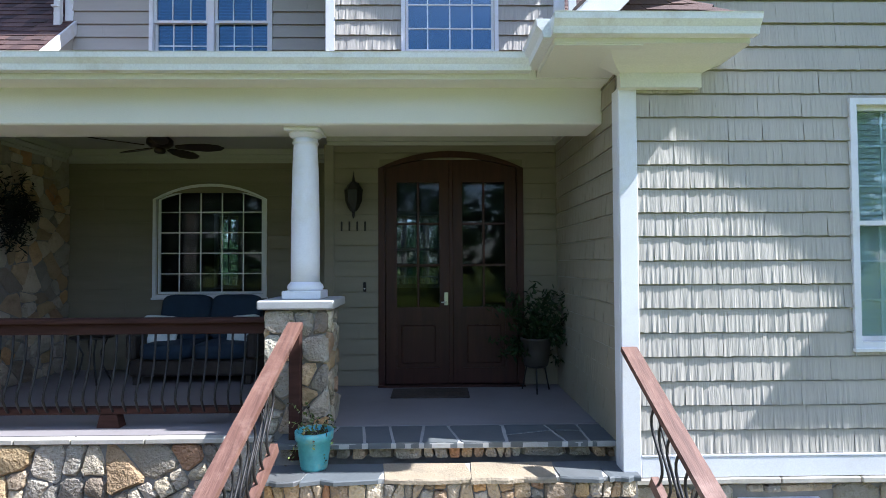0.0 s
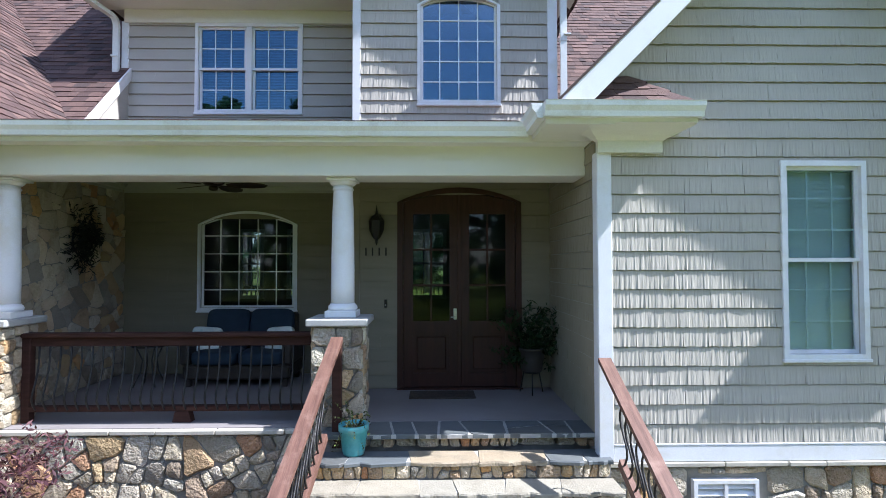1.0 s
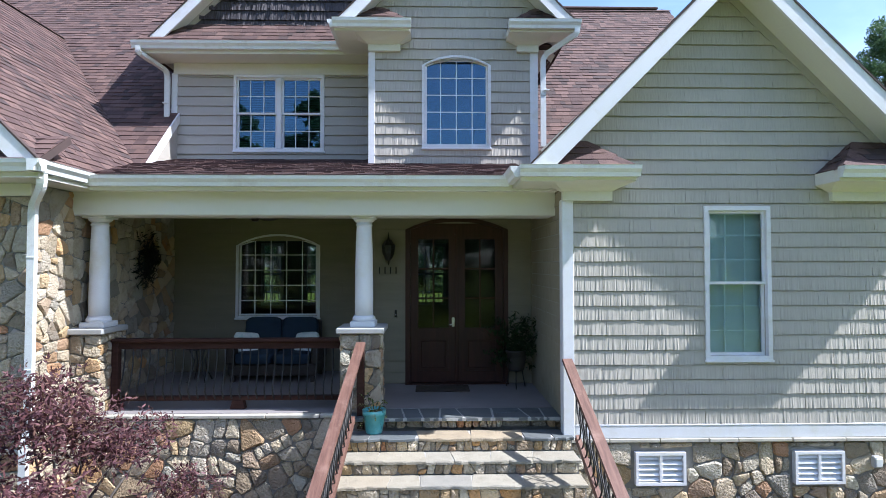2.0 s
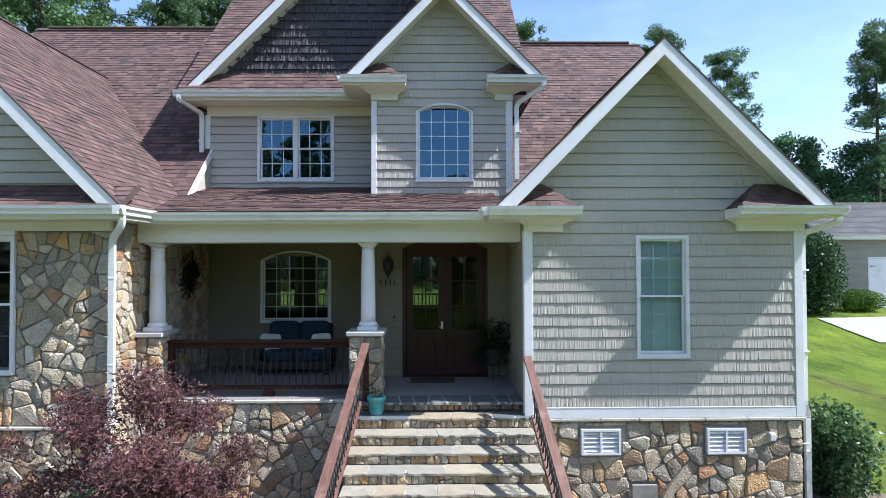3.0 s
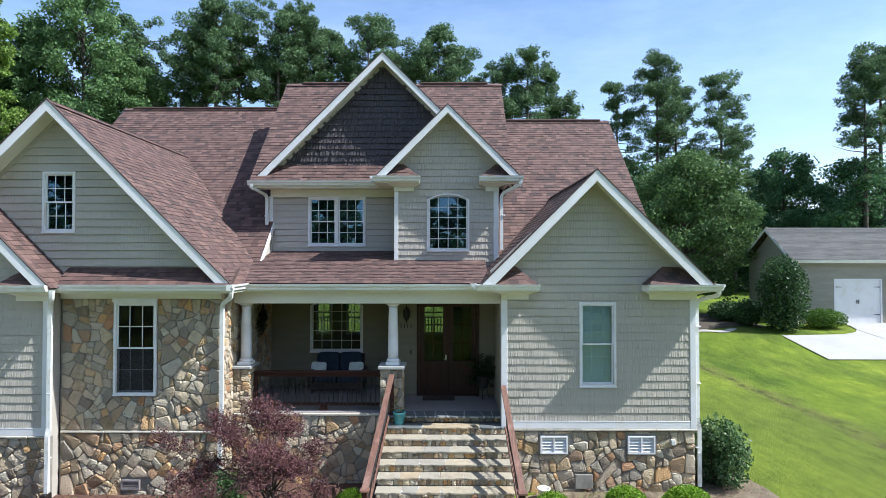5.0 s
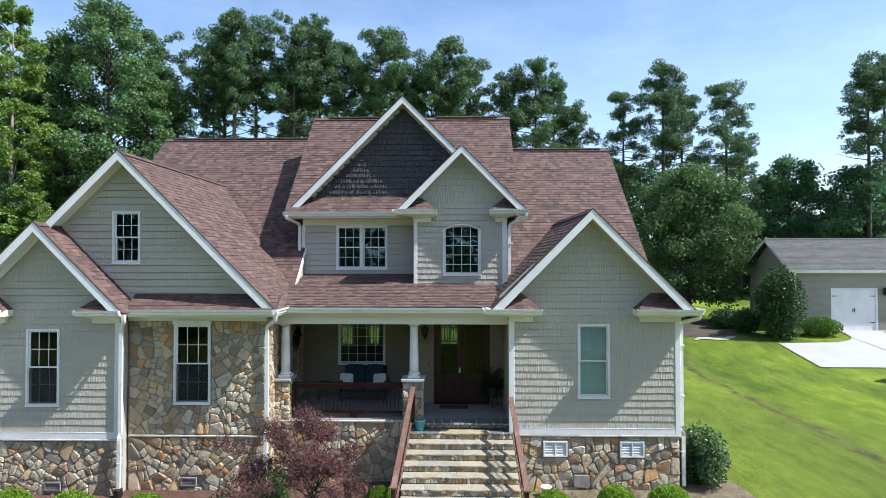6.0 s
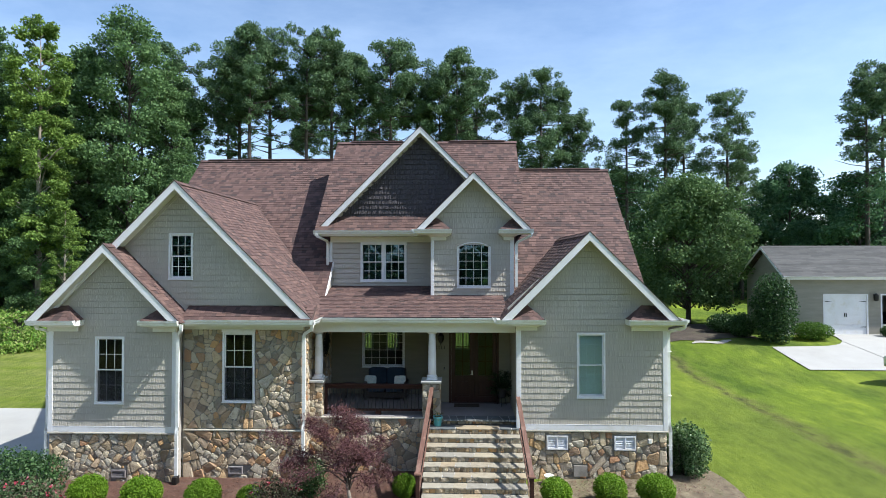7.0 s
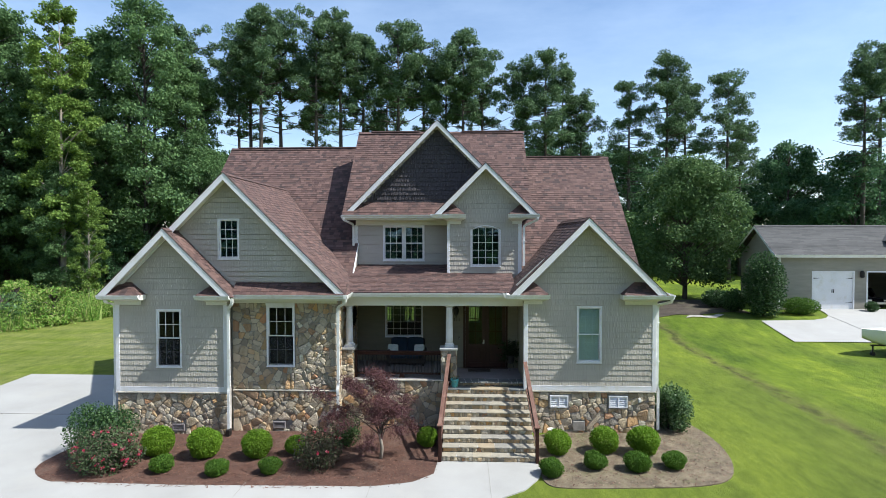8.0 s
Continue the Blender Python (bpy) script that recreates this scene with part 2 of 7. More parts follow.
M_FLAG = surface("flagstone", (0.155, 0.142, 0.112), (0.295, 0.268, 0.212), 6, 44, (0.65, 0.9), 0.9, 0.012, None,
                 tints=[(0.36, 0.33, 0.26), (0.24, 0.235, 0.215), (0.42, 0.36, 0.25), (0.33, 0.30, 0.235), (0.39, 0.30, 0.185)], which="object", tint=0.6, dirt=(0.17, 0.145, 0.105), dirt_scale=3.2)
M_SLATE = surface("blue-grey flagstone", (0.075, 0.085, 0.088), (0.135, 0.147, 0.148), 4, 50, (0.5, 0.75), 0.4, 0.005, None,
                  tints=[(0.095, 0.108, 0.114), (0.13, 0.142, 0.143), (0.11, 0.107, 0.098)], which="object", tint=0.5)
M_LEDGE = surface("pale ledge stone", (0.42, 0.39, 0.32), (0.56, 0.52, 0.44), 4, 60, (0.65, 0.85), 0.4, 0.004, dirt=(0.30, 0.26, 0.20), dirt_scale=3.0)
M_CAP = surface("cast stone", (0.36, 0.36, 0.35), (0.44, 0.44, 0.42), 3, 70, (0.6, 0.8), 0.3, 0.003)
ROOFC = [(0.065, 0.036, 0.032), (0.099, 0.056, 0.048), (0.155, 0.093, 0.077), (0.078, 0.046, 0.041), (0.124, 0.071, 0.057), (0.047, 0.031, 0.029)]
M_ROOF = surface("asphalt shingle", (0.073, 0.044, 0.041), (0.110, 0.068, 0.063), 0.6, 130, (0.8, 0.95), 0.8, 0.006, None, tints=ROOFC, which="island", tint=0.82)
M_ROOF_P = surface("asphalt shingle tab", (0.073, 0.044, 0.041), (0.110, 0.068, 0.063), 0.6, 130, (0.8, 0.95), 0.8, 0.006, None, tints=ROOFC, which="object", tint=0.82)
M_DECK = surface("roof underlay", (0.05, 0.035, 0.03), (0.08, 0.05, 0.045), 2, 60, (0.8, 0.95), 0.2)
M_VENT = surface("ridge vent shingle", (0.07, 0.042, 0.038), (0.11, 0.066, 0.058), 2, 80, (0.85, 0.95), 0.5, 0.004)
M_WOOD = surface("red-brown stained wood", (0.095, 0.042, 0.029), (0.195, 0.100, 0.070), 1.0, 3.5, (0.5, 0.75), 0.6, 0.004, (38, 1.6, 6), dirt=(0.30, 0.19, 0.145), dirt_scale=2.6)
# the porch railing's shade is in this darker wood tone; posts share it
M_RAIL = surface("rail wood darkened for shade", (0.034, 0.014, 0.010), (0.062, 0.027, 0.019), 3, 40, (0.7, 0.88), 0.3, 0.003, (1, 1, 8), spec=0.2)
# plank paint browned and darkened to hold the shade under the porch roof
M_PORCH_DIM = surface("khaki plank dimmed by porch shade", (0.200, 0.172, 0.112), (0.240, 0.208, 0.140), 1.2, 90, (0.5, 0.7), 0.12, 0.002, (1, 1, 6))
M_MAHOG = surface("dark mahogany", (0.030, 0.009, 0.006), (0.056, 0.018, 0.010), 2.2, 50, (0.4, 0.55), 0.15, 0.002, (9, 9, 1), spec=0.3)
M_IRON = surface("black iron", (0.012, 0.011, 0.010), (0.025, 0.022, 0.02), 5, 90, (0.4, 0.6), 0.2, 0.002, metal=0.3)
M_BRONZE = surface("oil-rubbed bronze", (0.03, 0.018, 0.011), (0.06, 0.038, 0.022), 6, 80, (0.35, 0.5), 0.2, 0.002, metal=0.6)
M_GLASS = glass_mat("window glass", (0.34, 0.41, 0.46), 1.31, 0.5)
# upper windows only: a blue sheen tint deepens the reflected sky
M_SKYGLASS = glass_mat("sky-sheen glass", (0.19, 0.26, 0.36), 2.0, 0.5, (0.42, 0.72, 1.0))
# cream paint greyed down: the ceiling's shade is put into its colour
M_CEILING_DIM = surface("cream paint dimmed by porch shade", (0.42, 0.405, 0.335), (0.48, 0.465, 0.39), 0.7, 100, (0.5, 0.7), 0.06, 0.002)
M_CLEAR = glass_mat("clear glass", (0.80, 0.96, 0.95))
M_BLIND = surface("white slat", (0.62, 0.63, 0.62), (0.72, 0.73, 0.72), 2, 40, (0.5, 0.6), 0)
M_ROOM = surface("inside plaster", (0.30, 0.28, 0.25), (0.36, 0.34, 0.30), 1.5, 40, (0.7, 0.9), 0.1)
M_FLOOR = surface("porch concrete", (0.215, 0.196, 0.193), (0.275, 0.251, 0.248), 1.6, 70, (0.55, 0.75), 0.2, 0.002, dirt=(0.22, 0.20, 0.19))
M_CONC = surface("pale concrete", (0.325, 0.32, 0.30), (0.39, 0.385, 0.365), 0.5, 90, (0.7, 0.9), 0.3, 0.003, dirt=(0.36, 0.345, 0.31), dirt_scale=0.35)


# ---- ground ----
def smooth01(a, b, t):
    t = min(1.0, max(0.0, (t - a) / (b - a)))
    return t * t * (3 - 2 * t)


def height(x, y):
    """The lie of the land: level round the house, rising to the garage and the woods."""
    h = 1.22 * smooth01(11, 24, y) * smooth01(4, 17, x)
    h += 0.9 * smooth01(24, 60, y) * (1 - smooth01(4, 17, x))
    h += 0.10 * noise.noise((x * 0.07, y * 0.07, 3.1)) * smooth01(8, 16, abs(x + 4) * 0.5 + abs(y) * 0.5)
    return h


def axis(lo, hi, near, step):
    out, p = [0.0], 0.0
    while p < hi:
        p += step if p < near else step * (1 + (p - near) * 0.12)
        out.append(min(p, hi))
    p = 0.0
    while p > lo:
        p -= step if -p < near else step * (1 + (-p - near) * 0.12)
        out.insert(0, max(p, lo))
    return out


def ground_sheet():
    xs, ys = axis(-1500, 1500, 45, 0.9), axis(-1500, 1500, 60, 0.9)
    g = Geo(smooth=True)
    n = len(xs)
    g.v = [(x, y, height(x, y)) for y in ys for x in xs]
    g.f = [(j * n + i, j * n + i + 1, (j + 1) * n + i + 1, (j + 1) * n + i) for j in range(len(ys) - 1) for i in range(n - 1)]
    return g


def lawn_mat():
    m, nt, p = node_mat("mown lawn")
    col = ramp(nt, noise_tex(nt, 0.22, 7, (1, 0.55, 1), 0.62), [(0.34, (0.070, 0.116, 0.013)), (0.50, (0.140, 0.198, 0.018)), (0.64, (0.240, 0.300, 0.028))])
    thin = ramp(nt, noise_tex(nt, 0.5, 8, None, 0.7), [(0.60, (0, 0, 0)), (0.74, (0.55, 0.55, 0.55))])
    col = mixed(nt, col, (0.17, 0.155, 0.07), thin)
    worn_big = ramp(nt, noise_tex(nt, 0.09, 6, (1.6, 0.7, 1), 0.65), [(0.45, (0, 0, 0)), (0.62, (0.45, 0.45, 0.45))])
    col = mixed(nt, col, (0.158, 0.182, 0.038), worn_big)
    # drier, paler turf on the driveway's side
    spot = nt.nodes.new("ShaderNodeSeparateXYZ")
    nt.links.new(nt.nodes.new("ShaderNodeNewGeometry").outputs["Position"], spot.inputs[0])
    dry = nt.nodes.new("ShaderNodeMapRange")
    dry.inputs[1].default_value, dry.inputs[2].default_value = -13.0, -19.0
    nt.links.new(spot.outputs[0], dry.inputs[0])
    pale = ramp(nt, noise_tex(nt, 0.30, 7, (0.35, 1.2, 1), 0.65), [(0.40, (0.0, 0.0, 0.0)), (0.58, (0.95, 0.95, 0.95))])
    col = mixed(nt, col, (0.300, 0.300, 0.115), mixed(nt, (0, 0, 0), pale, dry.outputs[0]))
    # a worn swale that crosses the side lawn
    geo = nt.nodes.new("ShaderNodeNewGeometry")
    dot = nt.nodes.new("ShaderNodeVectorMath")
    dot.operation = "DOT_PRODUCT"
    dot.inputs[1].default_value = (1.0, 0.0, 0)
    nt.links.new(geo.outputs["Position"], dot.inputs[0])
    wob = nt.nodes.new("ShaderNodeMath")
    wob.operation = "MULTIPLY_ADD"
    wob.inputs[1].default_value = 2.0
    nt.links.new(noise_tex(nt, 0.30, 9, None, 0.72), wob.inputs[0])
    nt.links.new(dot.outputs["Value"], wob.inputs[2])
    pos = nt.nodes.new("ShaderNodeMapRange")
    pos.inputs[1].default_value, pos.inputs[2].default_value = 10.0, 18.0
    nt.links.new(wob.outputs[0], pos.inputs[0])
    band = ramp(nt, pos.outputs[0], [(0.21, (0, 0, 0)), (0.26, (0.8, 0.8, 0.8)), (0.31, (0.8, 0.8, 0.8)), (0.38, (0, 0, 0))])
    worn = mixed(nt, (0, 0, 0), band, ramp(nt, noise_tex(nt, 1.1, 8, None, 0.75), [(0.36, (0.1, 0.1, 0.1)), (0.56, (0.9, 0.9, 0.9))]))
    side_ = ramp(nt, pos.outputs[0], [(0.0, (0.55, 0.55, 0.55)), (0.22, (0.5, 0.5, 0.5)), (0.32, (0, 0, 0))])
    col = mixed(nt, col, (0.140, 0.178, 0.028), side_)
    col = mixed(nt, col, (0.150, 0.140, 0.055), worn)
    rut = ramp(nt, pos.outputs[0], [(0.25, (0, 0, 0)), (0.275, (0.75, 0.75, 0.75)), (0.285, (0.75, 0.75, 0.75)), (0.31, (0, 0, 0))])
    col = mixed(nt, col, (0.052, 0.055, 0.022), mixed(nt, (0, 0, 0), rut, ramp(nt, noise_tex(nt, 0.7, 6, None, 0.7), [(0.40, (0.0, 0.0, 0.0)), (0.55, (1, 1, 1))])))
    tuft = noise_tex(nt, 1.5, 9, (1.4, 0.5, 1), 0.78)
    col = mixed(nt, col, ramp(nt, tuft, [(0.36, (0.58, 0.64, 0.56)), (0.62, (1.18, 1.15, 1.08))]), 0.9, "MULTIPLY")
    blade = noise_tex(nt, 26, 6, (1, 1, 1), 0.8)
    col = mixed(nt, col, ramp(nt, blade, [(0.3, (0.55, 0.6, 0.5)), (0.68, (1, 1, 1))]), 0.85, "MULTIPLY")
    nt.links.new(col, p.inputs["Base Color"])
    p.inputs["Roughness"].default_value = 0.85
    p.inputs["Specular IOR Level"].default_value = 0.15
    relief(nt, p, blade, 0.9, 0.05)
    return m


M_LAWN = lawn_mat()
M_MULCH = surface("bark mulch", (0.060, 0.028, 0.018), (0.125, 0.060, 0.040), 3, 38, (0.8, 0.95), 1.0, 0.03, dirt=(0.16, 0.11, 0.08), dirt_scale=1.1)
M_MULCH2 = surface("weathered bark mulch", (0.105, 0.078, 0.048), (0.250, 0.205, 0.130), 2.5, 38, (0.8, 0.95), 1.0, 0.03, dirt=(0.105, 0.115, 0.035), dirt_scale=0.8)
ground = solo("ground", ground_sheet(), M_LAWN, "bright green mown lawn with thin dry patches", "lawn", kind="structure")


def slab(name, outline, z, thick, material, label, category):
    return solo(name, Geo().prism([(x, y, z - thick) for x, y in outline], (0, 0, thick)), material, label, category, kind="structure")


def curve_round(pts, n=4):
    """Rounds a closed outline by cutting its corners."""
    for _ in range(n):
        out = []
        for i, (x, y) in enumerate(pts):
            x2, y2 = pts[(i + 1) % len(pts)]
            out += [(x * 0.75 + x2 * 0.25, y * 0.75 + y2 * 0.25), (x * 0.25 + x2 * 0.75, y * 0.25 + y2 * 0.75)]
        pts = out
    return pts


# the entrance walk, the strip along the beds and the driveway beside the house
slab("front_walk", [(-2.86, -2.35), (0.02, -2.35), (0.10, -3.2), (-0.05, -3.65), (-0.5, -4.35), (-1.4, -5.0), (-2.6, -5.45), (-15.5, -5.6), (-15.5, -4.42), (-13.0, -4.32),
     (-9.9, -4.40), (-4.6, -4.30), (-3.5, -4.0), (-2.95, -3.45)], 0.035, 0.12, M_CONC, "pale concrete walk in front of the steps", "walkway")
slab("driveway", [(-14.9, 6.97), (-22.92, 7.04), (-22.7, 4.9), (-22.3, -14), (-15.51, -14), (-15.51, -4.44), (-13.3, -4.34), (-13.6, -3.2), (-13.9, -1.2), (-13.85, 0.0), (-13.6, 0.5), (-13.6, 6.95)], 0.025, 0.12,
     M_CONC, "pale concrete driveway beside the house", "driveway")
seam = Geo()
for x in (-8.0, -4.6):
    seam.box(x, x + 0.012, -5.6, -4.2, 0.0, 0.0385)
seam.box(-1.42, -1.405, -5.0, -2.36, 0.0, 0.0385)
seam.box(-22.5, -15.6, 1.2, 1.215, 0.0, 0.0385)
seam.box(-22.4, -15.6, -4.2, -4.185, 0.0, 0.0385)
solo("walk_joint", seam, surface("joint shade", (0.25, 0.24, 0.22), (0.32, 0.31, 0.28), 3, 60, (0.8, 0.95), 0), "dark sawn joints in the concrete", "joint", kind="structure")
LEFT_BED = curve_round([(-13.9, -0.9), (-13.9, -0.5), (-9.0, -0.1), (-6.6, 0.0), (-6.4, 0.6), (-4.0, 0.6), (-2.6, 0.75), (-2.72, -0.5), (-2.80, -2.6), (-2.92, -3.5), (-3.4, -4.15), (-4.6, -4.45), (-8.4, -4.53), (-11.8, -4.55), (-13.5, -4.35), (-14.5, -3.5), (-14.5, -2.4), (-14.3, -1.6)], 2)
RIGHT_BED = curve_round([(-0.1, 0.02), (4.3, 0.02), (4.5, 2.2), (5.3, 2.3), (5.95, 0.8), (6.1, -0.7), (5.85, -2.3), (5.2, -3.6), (4.1, -4.0), (2.0, -4.14), (0.4, -4.22), (0.05, -3.9), (0.05, -2.9), (0.05, -2.3)], 2)
slab("mulch_bed", LEFT_BED, 0.03, 0.1, M_MULCH, "reddish bark mulch bed along the stone base", "mulch bed")
slab("mulch_bed", RIGHT_BED, 0.026, 0.1, M_MULCH2, "brown bark mulch bed with a curved edge", "mulch bed")


def inside(p, poly):
    x, y = p
    hit = False
    for i in range(len(poly)):
        (x1, y1), (x2, y2) = poly[i], poly[i - 1]
        if (y1 > y) != (y2 > y) and x < (x2 - x1) * (y - y1) / (y2 - y1) + x1:
            hit = not hit
    return hit


# ---- house ----
house = thing("house", (-4.5, 5.0, 0.0), "grey-green shingled house with stone base and red-brown roofs", "house")
random.seed(11)
EAVE = 4.74          # top of the lower gutters
FLOOR = 1.66         # porch floor


def wall(outline, holes, y, depth, material, label="", name="wall"):
    """A wall facing the front: outline in x and z, its face at y."""
    return part(name, panel(outline, holes, lambda u, v, w: (u, y + w, v), depth), material, house, label)


W_RIGHT = (1.695, 2.53, 2.40, 4.315)
W_LEFT = (-12.41, -11.55, 2.28, 4.23)
W_STONE = (-8.80, -7.84, 2.25, 4.33)
W_GABLE = (-10.47, -9.73, 5.89, 7.27)
W_PAIR = (-5.345, -3.68, 5.68, 7.10)
W_ARCH = (-1.86, -0.715, 5.52, 6.91, 0.17)
W_PORCH = (-5.27, -3.745, 2.62, 3.95, 0.21)
DOOR = (-2.13, -0.45, FLOOR, 4.17, 0.20)


def hole(w, inset=0.05):
    """The wall's opening behind a window's trim."""
    if len(w) > 4:
        return arch(w[0] + inset, w[1] - inset, w[2] + inset, w[3], w[4] - inset)
    return rect(w[0] + inset, w[1] - inset, w[2] + inset, w[3] - inset)


wall_right = wall([(-0.05, 1.40), (4.32, 1.40), (4.32, 5.02), (1.99, 7.2), (-0.34, 5.02), (-0.05, 4.6)], [hole(W_RIGHT)], 0.0, 0.16, M_LAP, "grey-green shingled gable wall")
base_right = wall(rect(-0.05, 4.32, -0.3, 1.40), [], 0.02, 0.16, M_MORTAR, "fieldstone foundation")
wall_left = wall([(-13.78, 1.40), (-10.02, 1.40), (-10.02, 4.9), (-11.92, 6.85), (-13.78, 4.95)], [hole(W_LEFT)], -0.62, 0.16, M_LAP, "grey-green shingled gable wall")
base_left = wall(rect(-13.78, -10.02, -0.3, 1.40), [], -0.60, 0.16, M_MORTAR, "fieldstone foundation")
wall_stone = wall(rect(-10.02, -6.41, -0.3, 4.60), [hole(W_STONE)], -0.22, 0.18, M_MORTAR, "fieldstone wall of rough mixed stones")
wall_gable = wall([(-13.6, 4.85), (-6.40, 4.85), (-6.40, 5.0), (-10.07, 8.66), (-13.6, 5.15)], [hole(W_GABLE)], -0.221, 0.15, M_LAP, "grey-green plank gable wall")
wall_pair = wall(rect(-6.45, -2.60, 4.6, 7.5), [hole(W_PAIR)], 3.36, 0.15, M_LAP, "grey-green plank dormer wall")
wall_dark = wall([(-6.6, 7.6), (0.3, 7.6), (-3.17, 11.0)], [], 3.36, 0.15, M_BLACK, "dark stained shingle gable")
wall_arch = wall([(-2.72, 4.7), (0.05, 4.7), (0.05, 7.75), (-1.30, 9.27), (-2.72, 7.75)], [hole(W_ARCH)], 2.29, 0.15, M_LAP, "grey-green plank dormer wall")
wall_porch = wall(rect(-6.41, -2.70, 1.2, 4.75), [hole(W_PORCH)], 3.36, 0.15, M_PORCH_DIM, "grey-green plank porch wall")
wall_door = wall(rect(-2.72, -0.05, 1.2, 4.75), [arch(DOOR[0] + 0.03, DOOR[1] - 0.03, 1.3, DOOR[3], DOOR[4] - 0.03)], 2.24, 0.16, M_PORCH_DIM, "grey-green plank entrance wall")


def side(x, outline, depth, material, label="", name="wall"):
    """A wall facing sideways: outline in y and z."""
    return part(name, panel(outline, [], lambda u, v, w: (x + w, u, v), depth), material, house, label)


side(4.16, [(0.17, 1.40), (13, 1.40), (13, 4.9), (7.6, 10.2), (2.3, 4.9), (0.17, 4.9)], 0.16, M_LAP, "grey-green side wall")
side(4.16, rect(0.19, 13, -0.3, 1.40), 0.158, M_MORTAR, "stone foundation")
wall_return = side(-0.05, rect(0.17, 2.40, 1.2, 4.70), 0.16, M_LAP, "shingled return wall beside the door")
side(-2.72, rect(2.41, 3.36, 1.2, 4.70), 0.15, M_LAP, "plank wall beside the door recess")
stone_return = side(-6.57, rect(-0.04, 3.36, -0.3, 4.60), 0.16, M_MORTAR, "fieldstone side wall of the porch")
side(-10.2, rect(-0.44, -0.22, -0.3, 4.8), 0.16, M_LAP)
side(-13.78, rect(-0.44, 13, -0.3, 4.74), 0.16, M_LAP, "grey-green side wall")
side(-13.26, [(2.1, 4.6), (13, 4.6), (7.87, 10.7)], 0.14, M_LAP)
side(-6.45, [(3.51, 5.0), (9.5, 5.0), (9.5, 8.2), (6.45, 11.2), (3.51, 8.0)], 0.15, M_LAP)
side(-0.10, [(2.44, 4.7), (5.0, 4.7), (5.0, 8.0), (2.44, 7.5)], 0.15, M_LAP)
side(0.05, [(3.51, 5.0), (9.5, 5.0), (9.5, 8.2), (6.45, 11.2), (3.51, 8.0)], 0.15, M_LAP)
wall([(-13.78, -0.3), (4.32, -0.3), (4.32, 5.2), (-13.78, 5.2)], [rect(-8.0, 0.4, 1.32, 4.45)], 12.85, 0.15, M_LAP, "back wall with a wide opening to the back porch")
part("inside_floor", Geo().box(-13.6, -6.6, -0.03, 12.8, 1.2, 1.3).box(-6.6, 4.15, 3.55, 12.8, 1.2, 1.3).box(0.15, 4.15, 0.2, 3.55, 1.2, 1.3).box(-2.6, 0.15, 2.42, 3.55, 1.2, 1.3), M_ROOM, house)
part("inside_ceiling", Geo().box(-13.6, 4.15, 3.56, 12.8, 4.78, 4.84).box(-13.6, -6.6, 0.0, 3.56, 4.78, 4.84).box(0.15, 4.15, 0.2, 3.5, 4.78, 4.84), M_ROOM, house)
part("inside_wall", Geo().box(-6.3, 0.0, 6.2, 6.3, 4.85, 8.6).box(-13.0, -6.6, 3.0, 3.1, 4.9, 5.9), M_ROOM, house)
REAR = ((-6.02, -5.56), (-4.92, -4.45), (-2.32, -1.38))
M_PANE = glass_mat("grey pane", (0.72, 0.76, 0.78))
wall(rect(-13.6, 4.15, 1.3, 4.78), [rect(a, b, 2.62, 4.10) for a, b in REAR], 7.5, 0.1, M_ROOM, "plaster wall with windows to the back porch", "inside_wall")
for a, b in REAR:
    rear = part("rear_window", panel(rect(a - 0.06, b + 0.06, 2.56, 4.16), [rect(a + 0.02, b - 0.02, 2.64, 4.08)], lambda u, v, w: (u, 7.47 + w, v), 0.09), M_WHITE, house, "white back window")
    part("meeting_rail", Geo().box(a + 0.02, b - 0.02, 7.50, 7.54, 3.34, 3.39), M_WHITE, rear)
    part("glazing_bar", Geo().box((a + b) / 2 - 0.012, (a + b) / 2 + 0.012, 7.505, 7.53, 2.64, 4.08), M_WHITE, rear)
    part("pane", Geo().box(a + 0.02, b - 0.02, 7.515, 7.522, 2.64, 4.08), M_PANE, rear)
deck_rail = thing("back_porch_railing", (-3.8, 12.7, 1.3), "white railing of the back porch with thin balusters", "railing")
part("top_rail", Geo().cbox(-7.98, 0.38, 12.66, 12.74, 2.62, 2.68, 0.008), M_WHITE, deck_rail)
part("bottom_rail", Geo().cbox(-7.98, 0.38, 12.67, 12.73, 1.40, 1.45, 0.008), M_WHITE, deck_rail)
for k in range(60):
    part("baluster", Geo().box(-7.9 + k * 0.14, -7.865 + k * 0.14, 12.68, 12.715, 1.45, 2.62), M_WHITE, deck_rail)
for k in range(4):
    part("post", Geo().cbox(-7.99 + k * 2.76, -7.89 + k * 2.76, 12.65, 12.75, 1.301, 2.72, 0.006), M_WHITE, deck_rail)


# ---- roofs ----
def clip_line(poly, v):
    """The span of a convex outline at height v."""
    xs = []
    for i in range(len(poly)):
        (x1, y1), (x2, y2) = poly[i], poly[i - 1]
        if (y1 - v) * (y2 - v) < 0:
            xs.append(x1 + (x2 - x1) * (v - y1) / (y2 - y1))
    return (min(xs), max(xs)) if len(xs) > 1 else None


